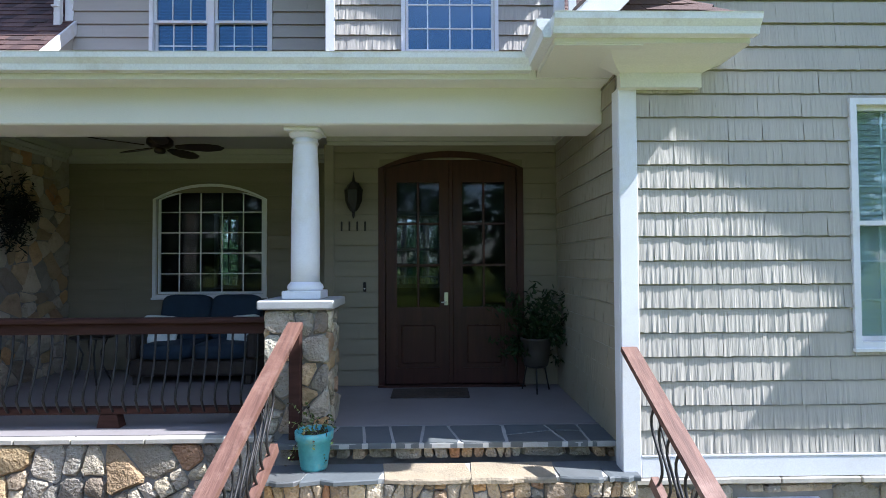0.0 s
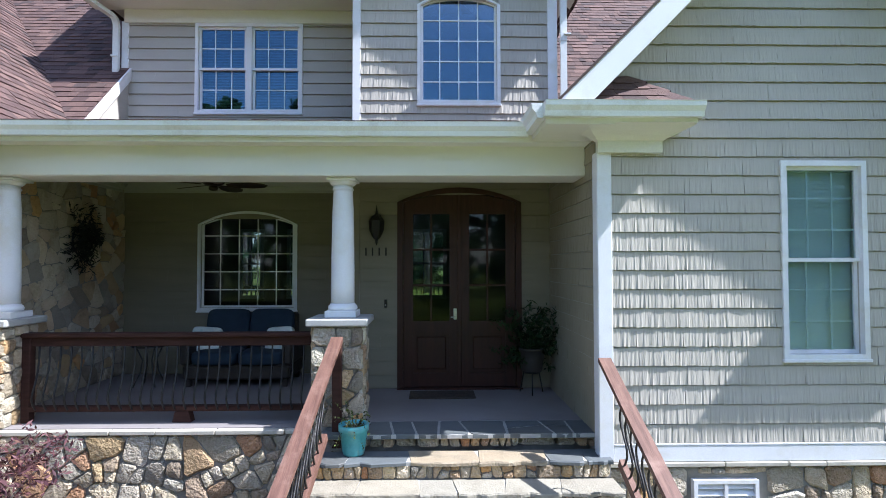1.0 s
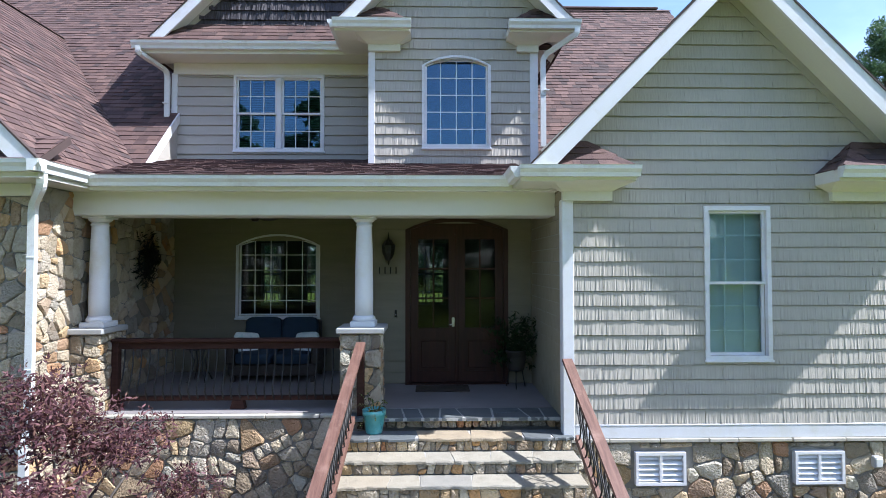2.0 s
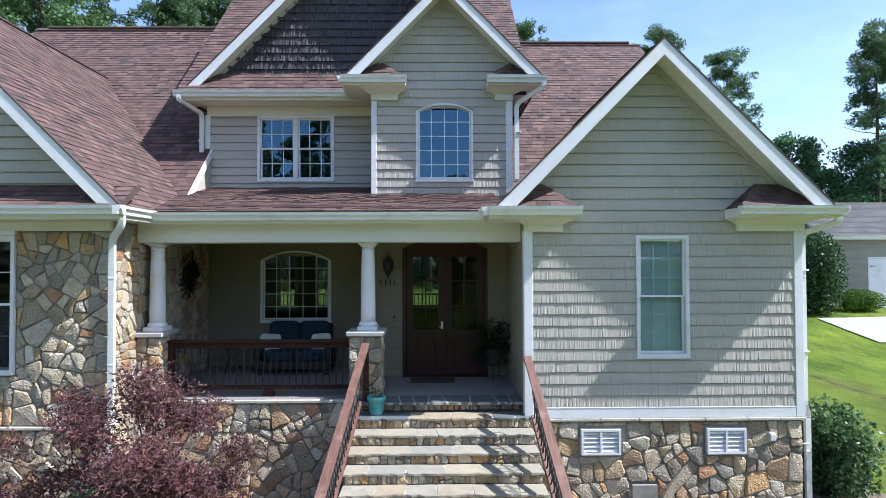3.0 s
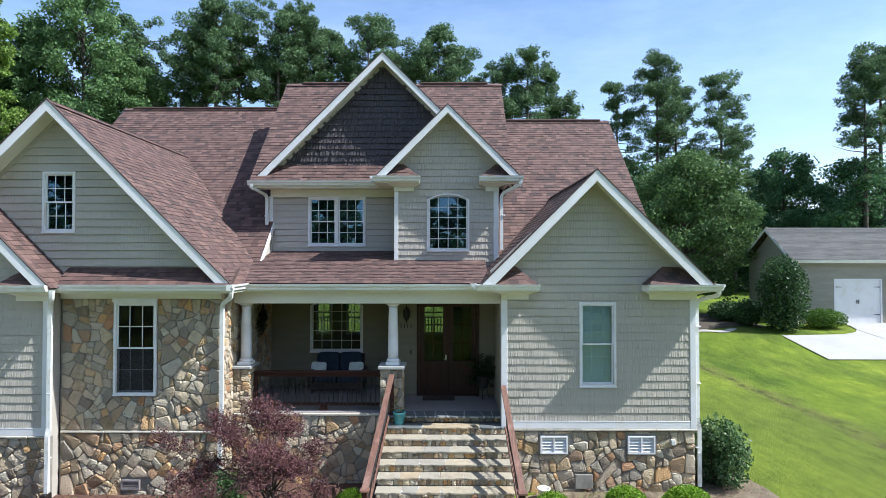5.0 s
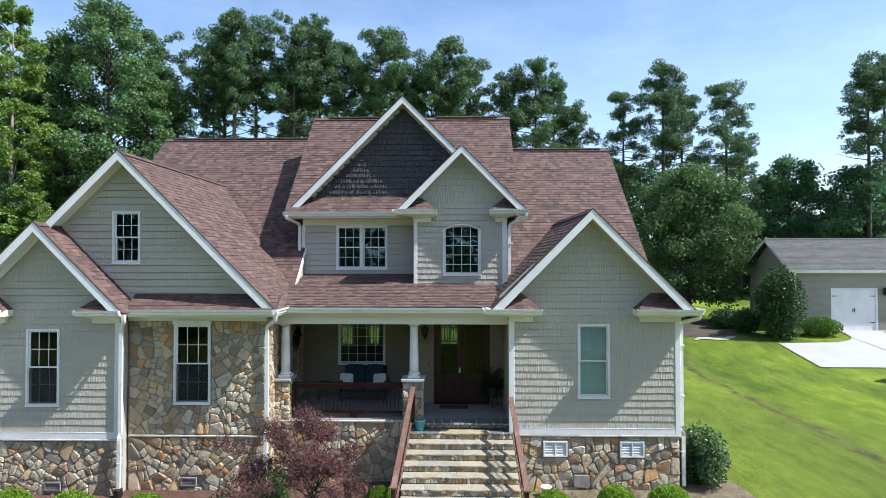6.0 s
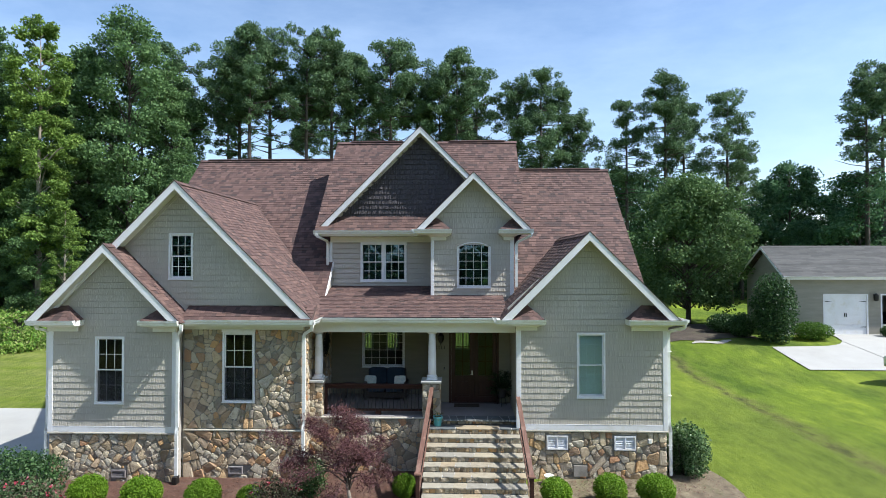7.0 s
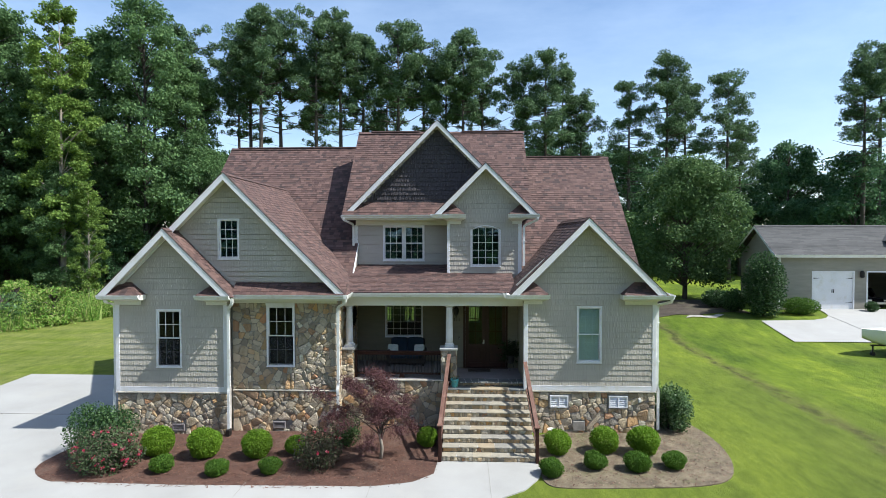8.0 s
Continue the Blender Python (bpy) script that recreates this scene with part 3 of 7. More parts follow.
def roof_plane(corners, label="", pieces=0, seed=1, tab=0.21, expo=0.14):
    """One roof slope: a deck slab and its courses of asphalt shingles. The first two corners are the eave."""
    rnd = random.Random(seed)
    c = [Vector(p) for p in corners]
    u = (c[1] - c[0]).normalized()
    nrm = (c[1] - c[0]).cross(c[2] - c[0]).normalized()
    if nrm.z < 0:
        nrm = -nrm
    v = nrm.cross(u)
    if v.z < 0:
        v = -v
    flat = [((p - c[0]).dot(u), (p - c[0]).dot(v)) for p in c]
    deck = part("roof", Geo().prism([p - nrm * 0.09 for p in c], nrm * 0.085), M_DECK, house, label)
    mid = sum(c, Vector()) / len(c)
    part("roof_underside", Geo().prism([p + (mid - p).normalized() * 0.05 - nrm * 0.104 for p in c], nrm * 0.013), M_CREAM, deck)
    top = max(q[1] for q in flat)
    rest, made, j = Geo(), 0, 0
    while j * expo < top:
        v0 = j * expo - (0.03 if j == 0 else 0)
        v1 = min(v0 + expo * 1.25, top - 0.001)
        low, high = clip_line(flat, max(v0, 0.001)), clip_line(flat, v1)
        if low and high:
            span = (min(low[0], high[0]), max(low[1], high[1]))
            x = span[0] - rnd.random() * tab
            while x < span[1]:
                w = tab * rnd.choice((0.45, 0.6, 0.8, 1.0, 1.3))
                e = x + w - 0.004
                a, b = max(x, low[0]), min(e, low[1])
                a2, b2 = max(x, high[0]), min(e, high[1])
                x += w
                if max(b - a, b2 - a2) < 0.02:
                    continue
                if b < a:
                    a = b = min(max((a2 + b2) / 2, low[0]), low[1])
                if b2 < a2:
                    a2 = b2 = min(max((a + b) / 2, high[0]), high[1])
                lift = 0.011 + rnd.choice((0, 0, 0.004, 0.007)) + rnd.random() * 0.002
                s0 = v0 + rnd.uniform(-0.004, 0.004)
                q = [(a, s0, 0), (b, s0, 0), (b, s0, lift), (a, s0, lift), (b2, v1, 0.003), (a2, v1, 0.003)]
                pts = [c[0] + u * p[0] + v * p[1] + nrm * p[2] for p in q]
                fs = [(0, 1, 2, 3), (3, 2, 4, 5), (1, 4, 2), (0, 3, 5)]
                if made < pieces:
                    o = sum(pts, Vector()) / 6
                    t = part("roof_shingle", Geo().add([p - o for p in pts], fs), M_ROOF_P, deck)
                    t.location = o
                    made += 1
                else:
                    rest.add(pts, fs)
        j += 1
    if rest.v:
        part("roof_shingles", rest, M_ROOF, deck, kind="stuff")
    return deck


def ridge_cap(p0, p1, w=0.15):
    """A run of folded cap shingles along a ridge or hip."""
    p0, p1 = Vector(p0), Vector(p1)
    n = max(1, int((p1 - p0).length / 0.2))
    d = (p1 - p0) / n
    sidev = d.cross(Vector((0, 0, 1))).normalized() * w
    cap = Geo()
    for i in range(n):
        a, b = p0 + d * i, p0 + d * (i + 1.15)
        lift = Vector((0, 0, 0.03))
        drop = Vector((0, 0, -w * 0.8 + 0.03))
        cap.add([a + lift, b + lift * 0.4, b + sidev + drop, a + sidev + drop, a - sidev + drop, b - sidev + drop], [(0, 1, 2, 3), (0, 4, 5, 1)])
    part("ridge_cap", cap, M_ROOF, house, kind="stuff")


def gable_roof(cx, za, half, y0, y1l, y1r, seed, label, left=True, right=True):
    """A front gable at 45 degrees: both slopes from the ridge at (cx, za), from y0 back."""
    if left:
        roof_plane([(cx - half, y1l, za - half), (cx - half, y0, za - half), (cx, y0, za), (cx, y1l, za)], label, 0, seed)
    if right:
        roof_plane([(cx + half, y0, za - half), (cx + half, y1r, za - half), (cx, y1r, za), (cx, y0, za)], label, 0, seed + 1)
    ridge_cap((cx, y0, za), (cx, max(y1l, y1r), za))


RK = 0.46            # how far the rakes stand out from the gable walls
gable_roof(1.99, 7.27, 2.55, -RK, 4.55, 4.55, 21, "red-brown shingled gable roof")
gable_roof(-10.07, 8.77, 4.06, -0.22 - RK, 5.8, 5.8, 31, "red-brown shingled gable roof")
gable_roof(-11.92, 6.92, 2.23, -0.62 - RK, -0.1, -0.1, 41, "red-brown shingled gable roof")
gable_roof(-1.30, 9.378, 1.90, 2.29 - 0.41, 4.75, 4.75, 51, "red-brown shingled dormer roof")
gable_roof(-3.17, 11.2, 3.72, 3.36 - 0.32, 6.35, 6.35, 61, "red-brown shingled gable roof")
roof_plane([(-6.9, 0.20, 4.74), (-0.3, 0.20, 4.74), (-0.3, 3.36, 5.53), (-6.9, 3.36, 5.53)], "shallow porch roof of red-brown shingles", 300, 71)
roof_plane([(-0.2, 2.2, 4.98), (4.62, 2.2, 4.98), (4.62, 7.6, 10.38), (-0.2, 7.6, 10.38)], "red-brown shingled main roof", 0, 81)
roof_plane([(-13.35, 1.8, 4.84), (-6.36, 1.8, 4.84), (-6.36, 7.87, 10.91), (-13.35, 7.87, 10.91)], "red-brown shingled main roof", 0, 91)
roof_plane([(-6.9, 2.86, 7.50), (0.56, 2.86, 7.50), (0.56, 6.45, 11.38), (-6.88, 6.45, 11.38)], "red-brown shingled upper roof", 0, 95)
# back slopes
for x0, x1, y0, z0, y1, z1 in ((-0.2, 4.62, 7.6, 10.38, 13.3, 4.7), (-13.35, -0.2, 7.87, 10.91, 13.4, 4.7), (-6.88, 0.56, 6.45, 11.38, 9.6, 8.0)):
    part("roof", Geo().prism([(x0, y0, z0 - 0.01), (x1, y0, z0 - 0.01), (x1, y1, z1), (x0, y1, z1)], (0, 0, -0.1)), M_DECK, house)
    ridge_cap((x0, y0, z0), (x1, y0, z0))
for x0, x1, y, z in ((-6.3, -4.1, 6.45, 11.38), (-2.2, 0.1, 6.45, 11.38), (-13.0, -6.95, 7.87, 10.91), (0.7, 4.3, 7.6, 10.38)):
    part("ridge_vent", Geo().cbox(x0, x1, y - 0.12, y + 0.12, z - 0.02, z + 0.045, 0.018), M_VENT, house, "dark raised ridge vent")
part("rake_board", Geo().prism([(-6.352, 1.95, 5.0), (-6.352, 3.34, 6.39), (-6.352, 3.34, 6.20), (-6.352, 2.14, 5.0)], (0.03, 0, 0)), M_WHITE, house)
part("wall", Geo().prism([(-6.45, 2.0, 5.05), (-6.45, 3.34, 6.32), (-6.45, 3.34, 5.2), (-6.45, 2.0, 5.0)], (0.08, 0, 0)), M_LAP, house)
# lean-to strips at the foot of the gables
roof_plane([(-9.85, -0.74, 4.74), (-6.02, -0.74, 4.74), (-6.02, -0.20, 5.12), (-9.85, -0.20, 5.12)], "narrow shingled strip over the stone wall", 60, 101)
roof_plane([(-6.85, 2.86, 7.50), (-3.0, 2.86, 7.50), (-3.0, 3.38, 7.97), (-6.45, 3.38, 7.97)], "narrow shingled strip under the dark gable", 0, 102)


# ---- rakes, eaves and gutters ----
def rake(cx, za, half, y, yw, board=0.17):
    """The white rake boards and sloping soffit of a front gable."""
    for s in (-1, 1):
        foot = (cx + s * half, za - half)
        face = [(cx, y, za + 0.02), (foot[0], y, foot[1] + 0.02), (foot[0] - s * board * 0.35, y, foot[1] - board * 0.75), (foot[0] - s * board * 0.9, y, foot[1] - board * 0.75),
                (cx, y, za - board * 1.42)]
        part("rake_board", Geo().prism(face, (0, 0.035, 0)), M_WHITE, house, "white painted rake board")
        edge = [(cx, y - 0.012, za + 0.035), (foot[0] + s * 0.01, y - 0.012, foot[1] + 0.035), (foot[0] + s * 0.01, y - 0.012, foot[1] + 0.005), (cx, y - 0.012, za + 0.005)]
        part("drip_edge", Geo().prism(edge, (0, 0.06, 0)), M_DECK, house)
        inner = [(cx, y + 0.036, za - 0.10), (foot[0], y + 0.036, foot[1] - 0.10), (foot[0], y + 0.036, foot[1] - 0.13), (cx, y + 0.036, za - 0.13)]
        part("rake_soffit", Geo().prism(inner, (0, yw - y - 0.04, 0)), M_CREAM, house)
        in_ = 0.55
        frieze = [(cx, yw - 0.03, za - 0.131), (foot[0] - s * in_, yw - 0.03, foot[1] + in_ - 0.131), (foot[0] - s * in_, yw - 0.03, foot[1] + in_ - 0.28), (cx, yw - 0.03, za - 0.28)]
        part("rake_frieze", Geo().prism(frieze, (0, 0.02, 0)), M_LAP, house)


rake(1.99, 7.27, 2.53, -RK - 0.04, 0.0)
rake(-10.07, 8.77, 4.03, -0.26 - RK, -0.22)
rake(-11.92, 6.92, 2.19, -0.66 - RK, -0.62)
rake(-1.30, 9.378, 1.88, 2.25 - 0.41, 2.29, 0.145)
rake(-3.17, 11.2, 3.70, 3.32 - 0.32, 3.36, 0.145)

GUT = [(0.0, 0.0), (0.0, -0.13), (-0.075, -0.13), (-0.085, -0.085), (-0.118, -0.045), (-0.122, -0.008), (-0.128, 0.0), (-0.118, 0.0), (-0.112, -0.012), (-0.105, -0.04),
       (-0.07, -0.085), (-0.062, -0.12), (-0.012, -0.12), (-0.012, 0.0)]


def gutter(x0, x1, y, z):
    """A gutter of ogee section along x, its back at y and its top at z."""
    g = Geo().prism([(x0, y + a, z + b) for a, b in GUT], (x1 - x0, 0, 0))
    for x in (x0 - 0.003, x1):
        g.prism([(x, y + a, z + b) for a, b in GUT[:7]], (0.003, 0, 0))
    return part("gutter", g, M_GUTTER, house, "white aluminium gutter")


def side_gutter(y0, y1, x, z, s):
    """The same along y; s says to which side it faces."""
    g = Geo().prism([(x - s * a, y0, z + b) for a, b in GUT], (0, y1 - y0, 0))
    for y in (y0 - 0.003, y1):
        g.prism([(x - s * a, y, z + b) for a, b in GUT[:7]], (0, 0.003, 0))
    return part("gutter", g, M_GUTTER, house)


def eave_return(x0, x1, yw, z, s, corner, out=0.44):
    """A boxed return at a gable's foot: fascia, soffit, bed mould, gutter and a little hipped roof. s: the side (-1, 1) of the house's outside."""
    yf = yw - out
    part("eave_box", Geo().box(x0, x1, yf, yw - 0.012, z - 0.165, z - 0.02), M_CREAM, house, "cream boxed eave return")
    rows = [(0.20, out - 0.03, -0.166), (0.13, 0.26, -0.190), (0.07, 0.165, -0.215), (0.025, 0.110, -0.240), (0.0, 0.085, -0.250), (0.0, 0.085, -0.36)]
    mould = Geo()
    for e, d, dz in rows:
        a0, a1 = (corner - e * 0.9, x1 - 0.17 + e * 0.9) if s < 0 else (x0 + 0.17 - e * 0.9, corner + e * 0.9)
        mould.v += [(a0, yw - 0.014, z + dz), (a0, yw - d, z + dz), (a1, yw - d, z + dz), (a1, yw - 0.014, z + dz)]
    n = len(rows)
    mould.f += [(0, 1, 2, 3), tuple(4 * (n - 1) + k for k in (3, 2, 1, 0))] + [(4 * q + k, 4 * q + 4 + k, 4 * q + 5 + k, 4 * q + 1 + k) for q in range(n - 1) for k in range(3)]
    part("eave_mould", mould, M_CREAM, house, "cream cove moulding under the eave")
    gutter(x0 - 0.02, x1 + 0.02, yf, z)
    if s < 0:
        a, b, m = x0, x1 - 0.03, x1 - 0.50
    else:
        a, b, m = x0 + 0.03, x1, x0 + 0.50
    top = z + 0.40
    if s < 0:
        roof_plane([(a + 0.10, yf - 0.03, z), (b, yf - 0.03, z), (m, yw, top), (a + 0.58, yw, top)], "", 0, int(abs(x0 * 37)) + 3)
        roof_plane([(b, yf - 0.03, z), (b, yw, z), (m, yw, top)], "", 0, int(abs(x0 * 41)) + 3)
        ridge_cap((b, yf - 0.03, z), (m, yw, top), 0.10)
    else:
        roof_plane([(a, yf - 0.03, z), (b - 0.10, yf - 0.03, z), (b - 0.58, yw, top), (m, yw, top)], "", 0, int(abs(x0 * 37)) + 5)
        roof_plane([(a, yw, z), (a, yf - 0.03, z), (m, yw, top)], "", 0, int(abs(x0 * 41)) + 5)
        ridge_cap((a, yf - 0.03, z), (m, yw, top), 0.10)


eave_return(-0.66, 0.70, 0.0, EAVE, -1, -0.087)
eave_return(3.12, 4.70, 0.0, EAVE, 1, 4.352)
eave_return(-14.10, -12.75, -0.62, EAVE, -1, -13.812)
eave_return(-10.85, -9.75, -0.62, EAVE, 1, -9.988)
eave_return(-3.25, -2.05, 2.29, 7.49, -1, -2.752, 0.40)
eave_return(-0.45, 0.66, 2.29, 7.49, 1, 0.077, 0.40)
side_gutter(-0.44, 4.0, 4.70, EAVE, 1)
side_gutter(-0.44, 0.20, -0.66, EAVE, -1)
part("eave_box", Geo().box(-0.66, -0.062, -0.008, 0.458, EAVE - 0.165, EAVE - 0.02), M_CREAM, house)
# long eaves
gutter(-6.05, -0.72, 0.198, EAVE - 0.028)
part("soffit", Geo().box(-0.655, -0.04, -0.43, 0.47, EAVE - 0.178, EAVE - 0.1655), M_CREAM, house)
part("fascia", Geo().box(-6.05, -0.665, 0.202, 0.235, EAVE - 0.205, EAVE - 0.03), M_CREAM, house)
part("soffit", Geo().box(-6.40, -0.06, 0.236, 0.46, EAVE - 0.19, EAVE - 0.165), M_CREAM, house)
gutter(-9.73, -5.93, -0.72, EAVE)
side_gutter(-0.845, 0.20, -6.055, EAVE, 1)
part("fascia", Geo().box(-6.10, -6.057, -0.70, 0.20, EAVE - 0.19, EAVE - 0.015), M_CREAM, house)
part("fascia", Geo().box(-9.73, -6.02, -0.718, -0.685, EAVE - 0.19, EAVE - 0.015), M_CREAM, house)
part("soffit", Geo().box(-10.0, -6.02, -0.684, -0.24, EAVE - 0.19, EAVE - 0.165).box(-6.41, -6.02, -0.24, 0.46, EAVE - 0.188, EAVE - 0.165), M_CREAM, house)
part("frieze", Geo().cbox(-10.0, -6.39, -0.30, -0.235, EAVE - 0.34, EAVE - 0.192), M_CREAM, house)
gutter(-6.92, -3.27, 2.86, 7.50)
side_gutter(1.86, 2.86, -3.24, 7.495, -1)
part("eave_box", Geo().box(-3.25, -2.73, 2.28, 2.90, 7.325, 7.47), M_CREAM, house)
part("fascia", Geo().box(-6.90, -3.2, 2.862, 2.895, 7.31, 7.485), M_CREAM, house)
part("soffit", Geo().box(-6.90, -2.7, 2.896, 3.36, 7.31, 7.335), M_CREAM, house)
part("frieze", Geo().cbox(-6.44, -2.73, 3.315, 3.355, 7.10, 7.308), M_CREAM, house, "cream frieze board")
# porch beam and ceiling
part("porch_beam", Geo().cbox(-6.40, -0.055, 0.46, 0.92, 4.24, 4.60, 0.012), M_CREAM, house, "cream painted porch beam")
part("porch_ceiling", Geo().box(-6.40, -0.06, 0.921, 3.355, 4.62, 4.66), M_CEILING_DIM, house, "painted porch ceiling")
crown = Geo()
for a, b, c in ((0.10, 4.54, 4.62), (0.06, 4.48, 4.539), (0.03, 4.44, 4.479)):
    crown.box(-6.40, -2.73, 3.355 - a, 3.355, b, c)
    crown.box(-2.72, -0.06, 2.235 - a, 2.235, b, c)
    crown.box(-6.405, -6.405 + a, 0.93, 3.25, b, c)
    crown.box(-0.06 - a, -0.06, 0.93, 2.13, b, c)
    crown.box(-6.30, -0.16, 0.921, 0.921 + a, b, c)
part("crown_mould", crown, M_CEILING_DIM, house, "stepped crown moulding")

# corner boards, skirt bands and water table
def board(x0, x1, y0, y1, z0, z1, label=""):
    return part("corner_board", Geo().cbox(x0, x1, y0, y1, z0, z1, 0.006), M_WHITE, house, label)


for x0, x1, y, z0, z1 in ((-0.085, 0.055, -0.032, 1.45, 4.40), (4.21, 4.35, -0.032, 1.45, 4.40), (-13.81, -13.67, -0.652, 1.45, 4.40), (-10.13, -9.99, -0.652, 1.45, 4.40),
                          (-2.75, -2.64, 2.26, 5.2, 7.18), (-0.06, 0.075, 2.26, 5.2, 7.18), (-6.48, -6.37, 3.33, 5.4, 7.12)):
    board(x0, x1, y, y + 0.03, z0, z1, "white painted corner board")
part("corner_board", Geo().cbox(-2.755, -2.64, 2.212, 2.242, FLOOR, 4.45, 0.006), M_PORCH_DIM, house, "dimmed khaki corner board beside the door")
for x, y, z1 in ((-0.085, -0.001, 4.40), (4.322, -0.001, 4.40)):
    board(x, x + 0.028, y, y + 0.13, 1.45, z1)
for x0, x1, y in ((0.056, 4.209, -0.028), (-13.669, -10.131, -0.648)):
    part("skirt_board", Geo().cbox(x0, x1, y, y + 0.026, 1.45, 1.602, 0.005), M_WHITE, house, "white painted skirt board")
    part("drip_cap", Geo().cbox(x0, x1, y - 0.004, y + 0.027, 1.603, 1.62, 0.003), M_WHITE, house)


# ---- windows ----
def screen_mat():
    """Woven insect screen: half open, half dark thread."""
    m, nt, p = node_mat("insect screen")
    p.inputs["Base Color"].default_value = (0.018, 0.020, 0.024, 1)
    p.inputs["Roughness"].default_value = 0.7
    mx, tr = nt.nodes.new("ShaderNodeMixShader"), nt.nodes.new("ShaderNodeBsdfTransparent")
    mx.inputs[0].default_value = 0.45
    nt.links.new(tr.outputs[0], mx.inputs[1])
    nt.links.new(p.outputs[0], mx.inputs[2])
    nt.links.new(mx.outputs[0], nt.nodes["Material Output"].inputs[0])
    return m


M_SCREEN = screen_mat()



def window(w, y, cols, rows, hung=True, blind=0.0, trim=0.085, units=1, low_rows=None, glass=None, closed=False, screen=False, bars=0.0, name="window", label="white double-hung window with a grid"):
    """A window in a front wall: trim, sashes, panes, glazing bars and a slatted blind. blind: how much of the height it covers."""
    x0, x1, z0, z1 = w[:4]
    rise = w[4] if len(w) > 4 else 0
    outer = arch(x0, x1, z0, z1, rise) if rise else rect(x0, x1, z0, z1)
    inner = arch(x0 + trim * 0.6, x1 - trim * 0.6, z0 + trim * 0.6, z1, rise - trim * 0.5) if rise else rect(x0 + trim * 0.6, x1 - trim * 0.6, z0 + trim * 0.6, z1 - trim * 0.6)
    win = part(name, panel(outer, [inner], lambda u, v, d: (u, y - 0.04 + d, v), 0.06), M_WHITE, house, label)
    part("window_sill", Geo().cbox(x0 - 0.012, x1 + 0.012, y - 0.056, y - 0.002, z0 - 0.022, z0 + 0.008, 0.005), M_WHITE, win)
    t = trim * 0.6
    step = (x1 - x0) / units
    for k in range(units):
        a, b = x0 + k * step + (t if k == 0 else 0.045), x0 + (k + 1) * step - (t if k == units - 1 else 0.045)
        if k:
            part("mullion", Geo().cbox(a - 0.09, a, y - 0.035, y + 0.03, z0 + t, z1 - t), M_WHITE, win)
        mid = (z0 + z1) / 2
        spans = [(mid - 0.018, z1 - t, 0.0, rows), (z0 + t, mid + 0.018, 0.035, low_rows or rows)] if hung else [(z0 + t, z1 + (0 if rise else -t), 0.01, rows)]
        for s0, s1, back, n in spans:
            f = 0.036
            if rise:
                so, si = arch(a, b, s0, s1, rise - t * 0.9), arch(a + f, b - f, s0 + f, s1, rise - t * 0.9 - f)
            else:
                so, si = rect(a, b, s0, s1), rect(a + f, b - f, s0 + f, s1 - f)
            part("sash", panel(so, [si], lambda u, v, d: (u, y + 0.004 + back + d, v), 0.03), M_WHITE, win)
            if rise:
                pane = Geo().prism([(p, y + 0.022 + back, q) for p, q in arch(a + f * 0.5, b - f * 0.5, s0 + f * 0.5, s1, rise - t)], (0, 0.005, 0))
            else:
                pane = Geo().box(a + f * 0.5, b - f * 0.5, y + 0.022 + back, y + 0.027 + back, s0 + f * 0.5, s1 - f * 0.5)
            part("pane", pane, glass or M_GLASS, win)
            top = s1 + (rise - t - f if rise else -f)
            for i in range(1, cols):
                x = a + (b - a) * i / cols
                zt = top
                if rise:
                    u = (x - (a + b) / 2) / ((b - a) / 2)
                    zt = s1 + (rise - t - f) * (1 - u * u)
                part("glazing_bar", Geo().box(x - 0.008, x + 0.008, y + 0.013 + back + bars, y + 0.020 + back + bars, s0 + f, zt), M_WHITE, win)
            for j in range(1, n):
                z = s0 + (s1 + rise * 0.5 - s0) * j / n
                part("glazing_bar", Geo().box(a + f, b - f, y + 0.012 + back + bars, y + 0.019 + back + bars, z - 0.008, z + 0.008), M_WHITE, win)
        if screen:
            part("insect_screen", Geo().box(a + 0.012, b - 0.012, y + 0.012, y + 0.014, z0 + t + 0.006, mid - 0.02), M_SCREEN, win, "fine dark insect screen")
        if blind:
            g = Geo()
            zt = z1 - t
            zb = zt - (zt - z0 - t) * blind
            g.box(a, b, y + 0.09, y + 0.13, zt - 0.04, zt + 0.02)
            z = zt - 0.05
            while z > zb:
                h, q = (0.023, 0.008) if closed else (0.014, 0.022)
                g.prism([(a, y + 0.11 - q, z - h), (b, y + 0.11 - q, z - h), (b, y + 0.11 + q, z + h), (a, y + 0.11 + q, z + h)], (0, 0.002, 0.002))
                z -= 0.045
            part("blind", g, M_BLIND, win, "white slatted blind")
    return win


window(W_RIGHT, 0.0, 3, 3, blind=1.0, glass=M_CLEAR, closed=True, bars=0.018, label="white double-hung window with drawn blinds")
window(W_LEFT, -0.62, 3, 2, screen=True)
window(W_STONE, -0.25, 3, 2, screen=True)
part("header_board", Geo().cbox(W_STONE[0] - 0.02, W_STONE[1] + 0.02, -0.315, -0.23, W_STONE[3] + 0.002, 4.42), M_WHITE, house)
window(W_GABLE, -0.22, 3, 2, blind=1.0, glass=M_SKYGLASS)
window(W_PAIR, 3.36, 3, 2, blind=1.0, units=2, glass=M_SKYGLASS, label="pair of white double-hung windows with blinds")
window(W_ARCH, 2.29, 4, 5, hung=False, glass=M_SKYGLASS, label="white arched fixed window with a grid", trim=0.075)
window(W_PORCH, 3.36, 5, 5, hung=False, label="white arched porch window with a grid", trim=0.075)


